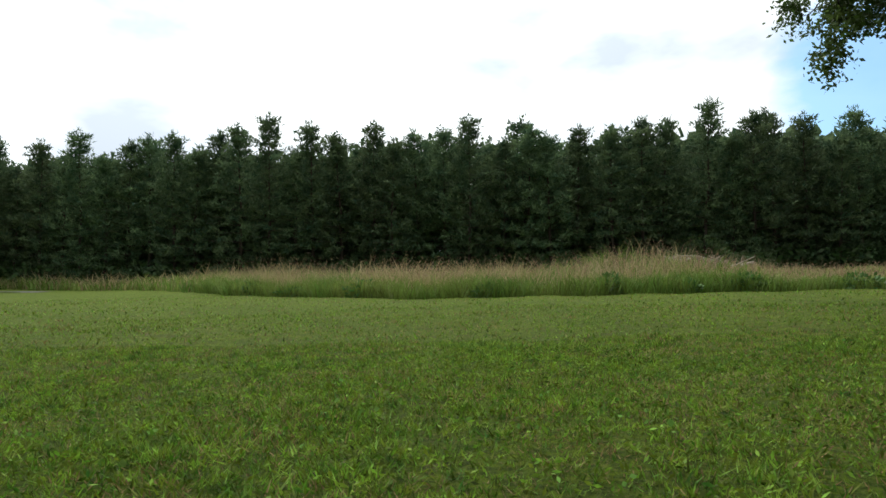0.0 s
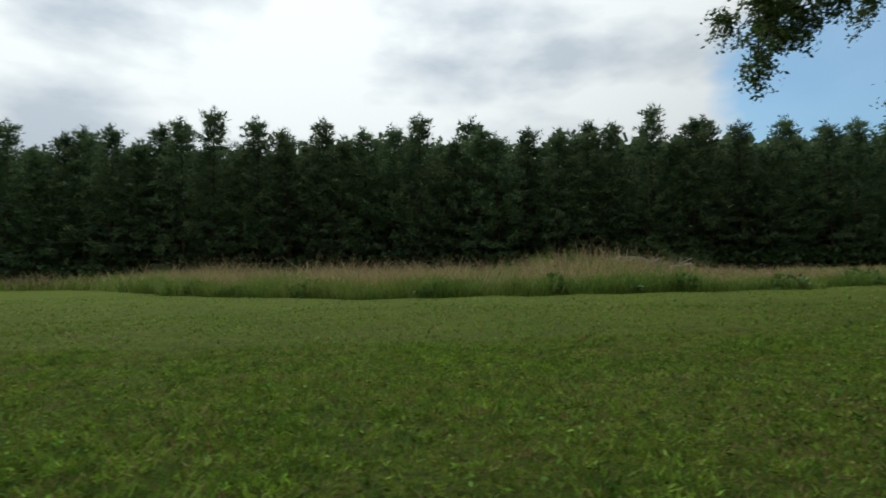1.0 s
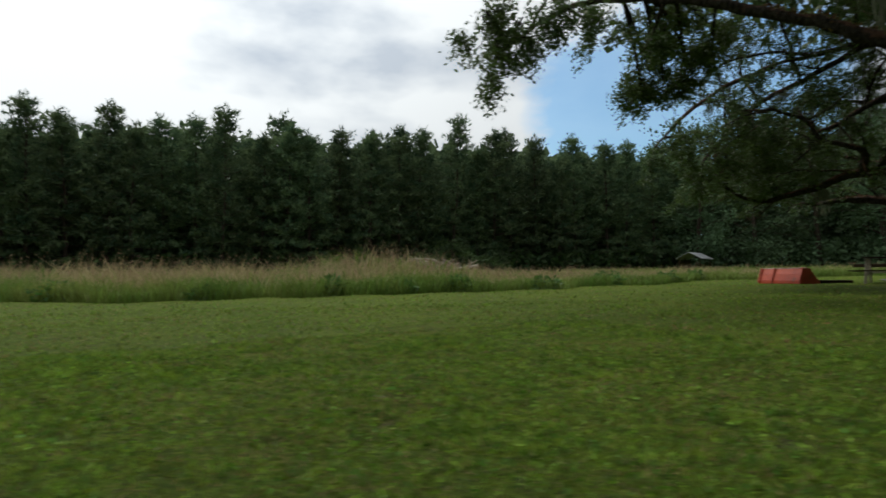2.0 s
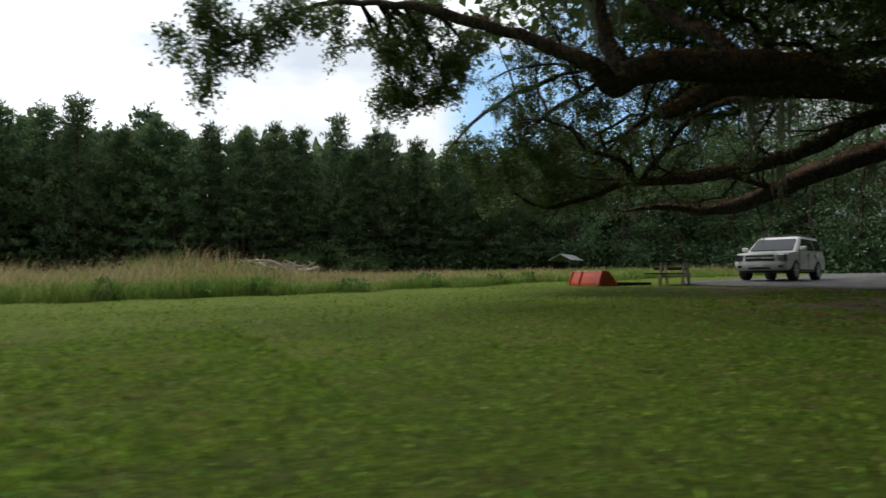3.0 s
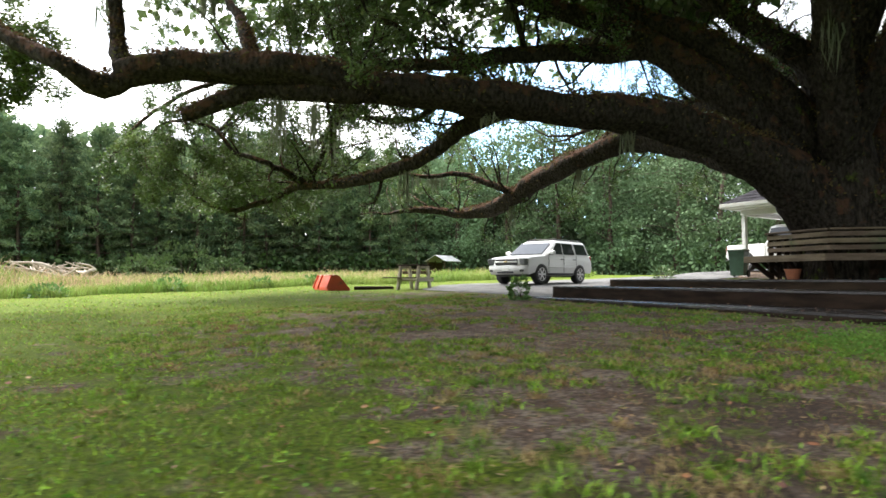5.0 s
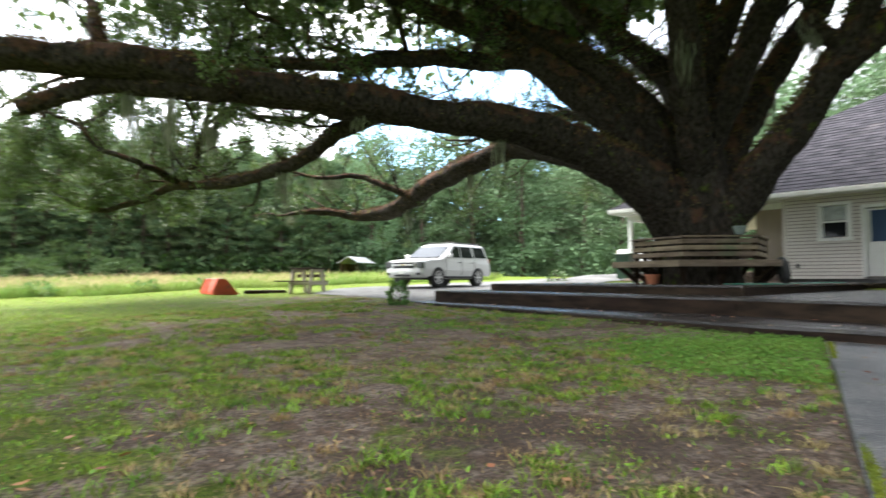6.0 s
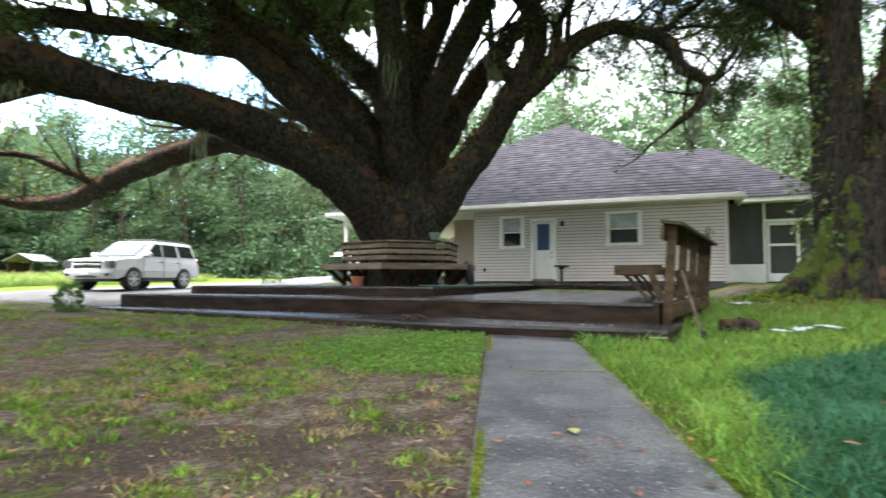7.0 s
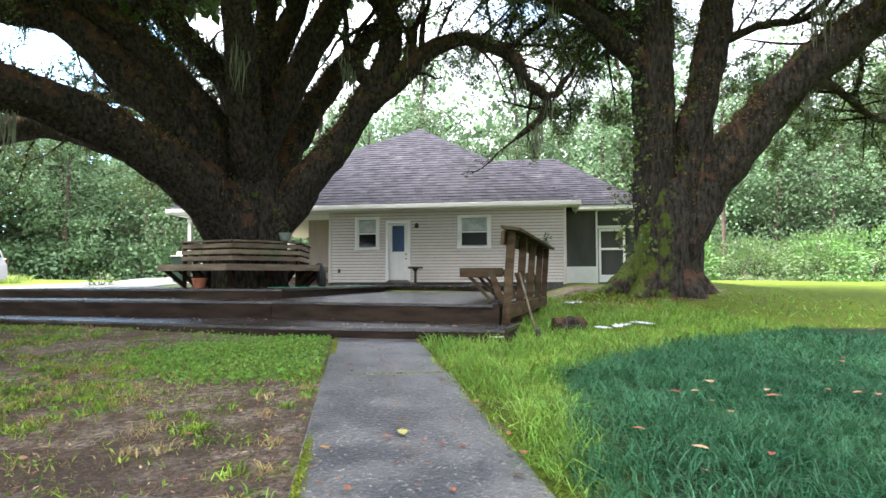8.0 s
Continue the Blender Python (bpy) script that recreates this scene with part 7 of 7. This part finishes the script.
def lawn(n, box4, dmin, dmax, seed):
    """Places on the mown lawn between two distances of the walk, thinner where the soil is bare."""
    g = np.random.default_rng(seed)
    x, y = g.uniform(box4[0], box4[1], n), g.uniform(box4[2], box4[3], n)
    d = distance_to_walk(x, y)
    keep = (d > dmin) & (d < dmax) & (off_path(x, y) > 0.47 + 0.06 * np.sin(x * 3) * np.sin(x * 7.7 + 1)) & ~in_deck(x, y) & ~on_drive(x, y) & (y < field_edge(x))
    keep &= g.uniform(0, 1, n) > np.minimum(1.02 * bare(x, y) * (1.25 - 0.9 * vnoise(x, y, 0.45, 15)) * 1.55, 0.95)
    keep &= g.uniform(0, 1, n) < 0.12 + 1.5 * (0.55 * vnoise(x, y, 0.16, 3) + 0.45 * vnoise(x, y, 0.55, 4)) ** 1.4
    return x[keep], y[keep]


def spikes(n):
    """Straight blades: one triangle each of the five points."""
    o = np.arange(n)[:, None] * 5
    return o + [0, 1, 4]


sets, dry, lush, teal = [], [], [], []
for n, area, d0, d1, h, w, sd in ((270000, (-5, 6.5, 1.0, 6.5), 0.0, 9.0, 0.058, 0.0052, 4), (90000, (14.4, 18.5, -5.2, 0.0), 0.0, 9.0, 0.06, 0.004, 5), (400000, (-5, 21, -8, 9), 0.0, 6.0, 0.060, 0.0062, 1), (230000, (-9, 24, -12, 15), 5.5, 13.0, 0.070, 0.011, 2), (90000, (-24, 30, -14, 32), 12.0, 30.0, 0.075, 0.020, 3)):
    x, y = lawn(n, area, d0, d1, 200 + sd)
    g = np.random.default_rng(210 + sd)
    rp = right_of_path(x, y)
    u = g.uniform(0, 1, len(x)) + 0.5 * (vnoise(x, y, 0.7, 5) - 0.5) + 0.5 * (vnoise(x, y, 0.22, 6) - 0.5) + 0.45 * bare(x, y)
    isdry = (u > 0.80) & ~rp
    norm = ~rp & ~isdry
    lushy = rp & (y > teal_edge(x))
    for target, mask, hh in ((sets, norm, h), (dry, isdry, h * 0.8), (lush, lushy, h * 1.8)):
        if mask.sum():
            xx, yy = x[mask], y[mask]
            v, f, e = blades(xx, yy, hh * (0.25 + 0.6 * vnoise(xx, yy, 0.6, 7) + 0.85 * vnoise(xx, yy, 0.14, 3)), w, 1.25, 220 + sd)
            target.append((v, spikes(len(xx))))
# long arching grass beside and beyond the path
gr = np.random.default_rng(5)
for n, hw, bend, x0, x1 in ((150000, 0.0034, 1.75, 14.6, 19.5), (120000, 0.0055, 1.6, 18.5, 29.0)):
    x, y = gr.uniform(x0, x1, n), gr.uniform(-15.5, -3.5, n)
    k = right_of_path(x, y) & (off_path(x, y) > 0.52 + 0.06 * np.sin(x * 4) + 0.25 * vnoise(x, y, 0.35, 17) * (x < 21)) & ~in_deck(x, y) & (np.hypot(x - 28.7, y + 9.9) > 1.6) & (gr.uniform(0, 1, n) > 0.85 * np.exp(-((x - 27.3) ** 2 / 5 + (y + 8.2) ** 2 / 1.6)))
    k &= (off_path(x, y) < 6.5) & (gr.uniform(0, 1, n) < 0.25 + 1.2 * vnoise(x, y, 0.22, 18))
    x, y = x[k], y[k]
    tl = (y < teal_edge(x) + 0.25 * (vnoise(x, y, 0.4, 8) - 0.5) + gr.normal(0, 0.04, len(x))) & (x < 23.9)
    hl = 0.09 + 0.10 * vnoise(x, y, 0.5, 9) + 0.13 * vnoise(x, y, 0.2, 10)
    for target, mask, hh in ((lush, ~tl & (gr.uniform(0, 1, len(x)) < 0.62), 0.95), (teal, tl, 0.85)):
        v, f, e = blades(x[mask], y[mask], (hl * hh)[mask], hw, bend, 301)
        target.append((v, f))
# low broad blades that lie flat in the mown lawn
gm = np.random.default_rng(57)
x, y = lawn(260000, (-4, 20, -7.5, 7.5), 0.6, 5.5, 405)
k = ~right_of_path(x, y)
x, y = x[k], y[k]
mat_v, mat_f = leaves(np.column_stack([x, y, ground_z(x, y) + gm.uniform(0.012, 0.045, len(x))]), 0.032, np.tile([0, 0, 0.12], (len(x), 1)), flat=0.6, narrow=0.36, seed=58)
flat_green = (mat_v, np.vstack([mat_f[:, [0, 1, 2]], mat_f[:, [0, 2, 3]]]))
# grass tufts on the bare soil before the deck
gr2 = np.random.default_rng(55)
tx, ty = gr2.uniform(12.5, 22.5, 5200), gr2.uniform(-6.6, 7.5, 5200)
k = ~right_of_path(tx, ty) & (off_path(tx, ty) > 0.6) & ~in_deck(tx, ty) & ~on_drive(tx, ty) & (bare(tx, ty) > 0.15) & (gr2.uniform(0, 1, 5200) < 2.1 * (vnoise(tx, ty, 0.9, 16) - 0.24))
tx, ty = tx[k], ty[k]
green_tuft = gr2.uniform(0, 1, len(tx)) < 0.66
for mask, target, hh in ((green_tuft, sets, 0.085), (~green_tuft, dry, 0.075)):
    reach = np.repeat(gr2.uniform(0.02, 0.075, mask.sum()), 34)
    bx = np.repeat(tx[mask], 34) + gr2.normal(0, 1, len(reach)) * reach
    by = np.repeat(ty[mask], 34) + gr2.normal(0, 1, len(reach)) * reach
    v, f, e = blades(bx, by, hh, 0.0042, 1.7, 56)
    target.append((v, f))
grass_thing("lawn_grass", sets, GRASS, "short mown green lawn grass")
grass_thing("flat_lawn_blades", [flat_green], GRASS, "broad low grass blades lying in the mown lawn")
grass_thing("dry_lawn_grass", dry, DRYB, "brown dry blades among the lawn grass")
grass_thing("lush_grass", lush, LUSH, "long bright green grass beside the path")
grass_thing("blue_green_grass", teal, TEAL, "dense dark blue-green grass beyond the path")

# broad-leaved weeds: scattered in the lawn, thick before the deck
gr = np.random.default_rng(8)
x, y = lawn(16000, (-3, 21, -7, 8), 1.5, 7.0, 401)
k = gr.uniform(0, 1, len(x)) < 2.2 * (vnoise(x, y, 0.8, 11) - 0.3)
x, y = x[k], y[k]
x2, y2 = gr.uniform(17.4, 21.3, 46000), gr.uniform(-5.4, 1.2, 46000)
herb = np.clip(1.3 * np.exp(-(((x2 - 19.7) / 1.5) ** 2 + ((y2 + 4.0) / 1.15) ** 2) ** 2) + 0.55 * (vnoise(x2, y2, 0.6, 12) - 0.35), 0, 1)
k = (off_path(x2, y2) > 0.56) & ~right_of_path(x2, y2) & ~in_deck(x2, y2) & (gr.uniform(0, 1, len(x2)) < herb)
x, y = np.concatenate([x, x2[k]]), np.concatenate([y, y2[k]])
z = ground_z(x, y) + gr.uniform(0.01, 0.06, len(x))
tagged(new("lawn_weeds", raw_mesh("lawn_weeds", *leaves(np.column_stack([x, y, z]), 0.029, np.tile([0, 0, 0.25], (len(x), 1)), narrow=0.9, seed=3), HERB)), "small broad-leaved weeds in the lawn", "weeds", kind="stuff")

# moss along the path's edges and in its joints
PATHMOSS = material("path_moss", (0.165, 0.185, 0.024), (0.085, 0.110, 0.018), scale=3, rough=0.95, per_island=0.4, spec=0.1)
along, edge_side = gr.uniform(-5.5, 3.2, 16000), gr.choice([-1, 1, 1, 1, 1, 1, 1, 1], 16000)
keep = vnoise(along, edge_side * 3.0, 0.5, 51) > 0.30
across = edge_side * (0.515 - np.abs(gr.normal(0, 0.018, 16000)))
joint = gr.integers(0, 3, 1600)
along2, across2 = np.array([-6.55, -3.35, 0.15])[joint] + gr.normal(0, 0.012, 1600), gr.uniform(-0.5, 0.5, 1600)
al, ac = np.concatenate([along[keep], along2]), np.concatenate([across[keep], across2])
mx, my = 18.3 + al * walk_dir.x + ac * walk_side.x, -5.55 + al * walk_dir.y + ac * walk_side.y
mz = ground_z(mx, my) + 0.036
tagged(new("path_moss", raw_mesh("path_moss", *leaves(np.column_stack([mx, my, mz]), 0.011, np.tile([0, 0, 0.2], (len(mx), 1)), narrow=0.9, seed=52), PATHMOSS)), "yellow-green moss along the concrete path's edges", "moss", kind="stuff")

# fallen leaves on lawn, path and deck
LITTER = material("fallen_leaves", (0.26, 0.10, 0.035), (0.16, 0.085, 0.045), scale=3, rough=0.7, per_island=0.5)
x, y = gr.uniform(8, 30, 1700), gr.uniform(-12, 5, 1700)
z = ground_z(x, y) + 0.035
z = np.where(off_path(x, y) < 0.52, ground_z(x, y) + 0.042, z)
z = np.where(in_deck(x, y), np.where(x > 24.3, 1.095, np.where(x > 22.9, 0.915, 0.645)), z)
x2, y2 = 27.7 + gr.normal(0, 0.9, 2600), -8.6 + gr.normal(0, 0.75, 2600)
x, y, z = np.concatenate([x, x2]), np.concatenate([y, y2]), np.concatenate([z, ground_z(x2, y2) + 0.02])
lit_v, lit_f = leaves(np.column_stack([x, y, z]), 0.075, np.tile([0.9, 0.4, 0.0], (len(x), 1)), narrow=0.6, seed=6)
lit_v[:, 2] = np.repeat(z, 4) + (lit_v[:, 2] - np.repeat(z, 4)) * 0.22
tagged(new("fallen_leaves", raw_mesh("fallen_leaves", lit_v, lit_f, LITTER)), "scattered brown and red fallen leaves", "leaf litter", kind="stuff")
bits = np.column_stack([gr.uniform(-6, 3, 260), gr.uniform(-0.5, 0.5, 260) ** 3 * 4])
bx, by = 18.3 + bits[:, 0] * walk_dir.x + bits[:, 1] * walk_side.x, -5.55 + bits[:, 0] * walk_dir.y + bits[:, 1] * walk_side.y
moss_x, moss_y = 28.1 + gr.normal(0, 0.6, 1500), -8.4 + gr.normal(0, 0.6, 1500)
tagged(new("mossy_roots", raw_mesh("mossy_roots", *leaves(np.column_stack([moss_x, moss_y, ground_z(moss_x, moss_y) + gr.uniform(0.0, 0.09, 1500)]), 0.06, np.tile([0, 0, 0.3], (1500, 1)), narrow=0.8, seed=62), PATHMOSS)), "bright green moss over an oak's roots", "moss", kind="stuff")
pv, pf = leaves(np.column_stack([bx, by, ground_z(bx, by) + 0.045]), 0.035, np.tile([0.7, 0.7, 0.0], (260, 1)), narrow=0.6, seed=61)
pv[:, 2] = np.repeat(ground_z(bx, by) + 0.045, 4) + (pv[:, 2] - np.repeat(ground_z(bx, by) + 0.045, 4)) * 0.2
tagged(new("leaf_crumbs", raw_mesh("leaf_crumbs", pv, pf, LITTER)), "crumbled brown leaf bits on the path", "leaf litter", kind="stuff")
YELLOW = material("yellow_leaf", (0.36, 0.32, 0.09), (0.28, 0.26, 0.07), rough=0.5)


def big_leaf(x, y, z, size, turn, mat, label):
    bm = bmesh.new()
    pts = [(-0.5, 0), (-0.3, 0.2), (0, 0.27), (0.3, 0.18), (0.5, 0), (0.3, -0.18), (0, -0.27), (-0.3, -0.2)]
    rim = [bm.verts.new((px * size, py * size, 0.15 * size * abs(py) * 2)) for px, py in pts]
    mids = [bm.verts.new((px * size, 0, 0.0)) for px in (-0.3, 0.0, 0.3)]
    bm.faces.new((rim[0], mids[0], rim[1]))
    bm.faces.new((rim[1], mids[0], mids[1], rim[2]))
    bm.faces.new((rim[2], mids[1], mids[2], rim[3]))
    bm.faces.new((rim[3], mids[2], rim[4]))
    bm.faces.new((rim[0], rim[7], mids[0]))
    bm.faces.new((rim[7], rim[6], mids[1], mids[0]))
    bm.faces.new((rim[6], rim[5], mids[2], mids[1]))
    bm.faces.new((rim[5], rim[4], mids[2]))
    ob = part("fallen_leaf", bm, mat)
    ob.matrix_world = pose(x, y, z, 0, 0, turn)
    return tagged(ob, label, "leaf", "large fallen leaves")


RED = material("red_leaf", (0.24, 0.040, 0.03), (0.18, 0.03, 0.025), rough=0.5)
ORANGE_LEAF = material("orange_leaf", (0.25, 0.085, 0.04), (0.19, 0.07, 0.035), rough=0.6)
DARK_LEAF = material("dark_leaf", (0.045, 0.025, 0.018), (0.07, 0.04, 0.03), rough=0.6)
TAN_LEAF = material("tan_leaf", (0.34, 0.21, 0.10), (0.26, 0.15, 0.08), rough=0.6)
for x, y, s, t, m, colour in ((16.77, -6.02, 0.13, 20, YELLOW, "yellow"), (16.69, -5.95, 0.07, 80, ORANGE_LEAF, "orange"), (16.62, -6.16, 0.05, 40, RED, "red"), (16.60, -6.26, 0.06, 10, RED, "red"), (16.24, -6.65, 0.08, 60, DARK_LEAF, "dark brown"),
                              (16.52, -6.67, 0.08, 15, ORANGE_LEAF, "orange"), (15.96, -5.98, 0.07, 30, ORANGE_LEAF, "orange"), (16.04, -6.40, 0.06, 10, ORANGE_LEAF, "orange"), (18.10, -5.46, 0.07, 10, DARK_LEAF, "dark brown"), (19.05, -5.31, 0.08, 30, RED, "red"),
                              (18.88, -5.41, 0.06, 75, RED, "red"), (20.00, -5.14, 0.06, 20, DARK_LEAF, "dark brown"), (18.77, -5.74, 0.06, 50, DARK_LEAF, "dark brown"), (19.76, -5.62, 0.07, 5, DARK_LEAF, "dark brown"), (16.3, -6.1, 0.06, 5, DARK_LEAF, "dark brown")):
    big_leaf(x, y, gz(x, y) + 0.050, s * 0.85, t, m, colour + " fallen leaf on the concrete path")
for k, (x, y, s, m, colour) in enumerate(((18.05, -7.93, 0.17, TAN_LEAF, "tan"), (17.70, -7.62, 0.13, RED, "red"), (17.69, -8.22, 0.15, ORANGE_LEAF, "orange"), (17.85, -8.24, 0.12, TAN_LEAF, "tan"), (19.34, -9.38, 0.14, RED, "red"), (16.52, -7.47, 0.12, TAN_LEAF, "pale tan"),
                                          (17.87, -8.80, 0.13, ORANGE_LEAF, "orange"), (17.84, -8.90, 0.12, ORANGE_LEAF, "orange"), (17.94, -8.64, 0.09, ORANGE_LEAF, "orange"), (16.77, -7.24, 0.10, ORANGE_LEAF, "orange"), (17.74, -7.76, 0.10, TAN_LEAF, "tan"), (16.48, -7.76, 0.09, RED, "red"))):
    big_leaf(x, y, gz(x, y) + 0.115, s * 0.7, k * 47, m, colour + " fallen leaf on the blue-green grass")

# twigs, crumbs and leaf bits over the bare soil
gs = np.random.default_rng(91)
x, y = gs.uniform(12.5, 21.5, 26000), gs.uniform(-6.5, 5.5, 26000)
k = ~right_of_path(x, y) & (off_path(x, y) > 0.55) & ~in_deck(x, y) & (gs.uniform(0, 1, 26000) < bare(x, y) * (0.35 + 0.9 * vnoise(x, y, 0.5, 92)))
x, y = x[k], y[k]
z = ground_z(x, y) + 0.008
sv, sf = leaves(np.column_stack([x, y, z]), 0.040, np.tile([0.2, 0.1, 0.0], (len(x), 1)), narrow=0.32, seed=93)
sv[:, 2] = np.repeat(z, 4) + np.abs(sv[:, 2] - np.repeat(z, 4)) * 0.35
SOILBITS = material("soil_litter", (0.30, 0.17, 0.09), (0.10, 0.062, 0.040), scale=6.0, rough=0.8, per_island=0.6)
tagged(new("soil_litter", raw_mesh("soil_litter", sv, sf, SOILBITS)), "brown twigs and leaf crumbs on bare soil", "leaf litter", kind="stuff")

# litter and a rotten log beside the deck
PLASTIC = material("white_plastic", (0.52, 0.53, 0.54), rough=0.35)
gg = np.random.default_rng(3)
for x, y, w in ((23.0, -8.0, 0.30), (23.4, -8.4, 0.26), (22.6, -7.7, 0.2), (20.9, -6.25, 0.12), (26.6, -7.5, 0.35)):
    bm = bmesh.new()
    bmesh.ops.create_grid(bm, x_segments=7, y_segments=5, size=0.5)
    for v in bm.verts:
        v.co = Vector((v.co.x * w * 1.5, v.co.y * w * 0.7, gg.uniform(0.0, 0.16) * w + 0.02))
    ob = part("plastic_sheet", bm, PLASTIC)
    ob.matrix_world = pose(x, y, gz(x, y) + 0.06, 0, 0, gg.uniform(0, 180))
    tagged(ob, "crumpled scrap of white plastic in the grass", "litter", "scraps of plastic")
lg = tagged(new("rotten_log"), "short dark rotten log in the grass", "log")
line, r = smooth_line([(22.6, -7.0, gz(22.6, -7.0) + 0.07), (22.8, -7.25, gz(22.8, -7.2) + 0.09), (23.0, -7.45, gz(23, -7.4) + 0.07)], [0.11, 0.13, 0.09], 0.05)
part("log", tri_mesh("log", join_tubes([tube(line, r, 12, 0.12, 3)]), BARK), None, lg)
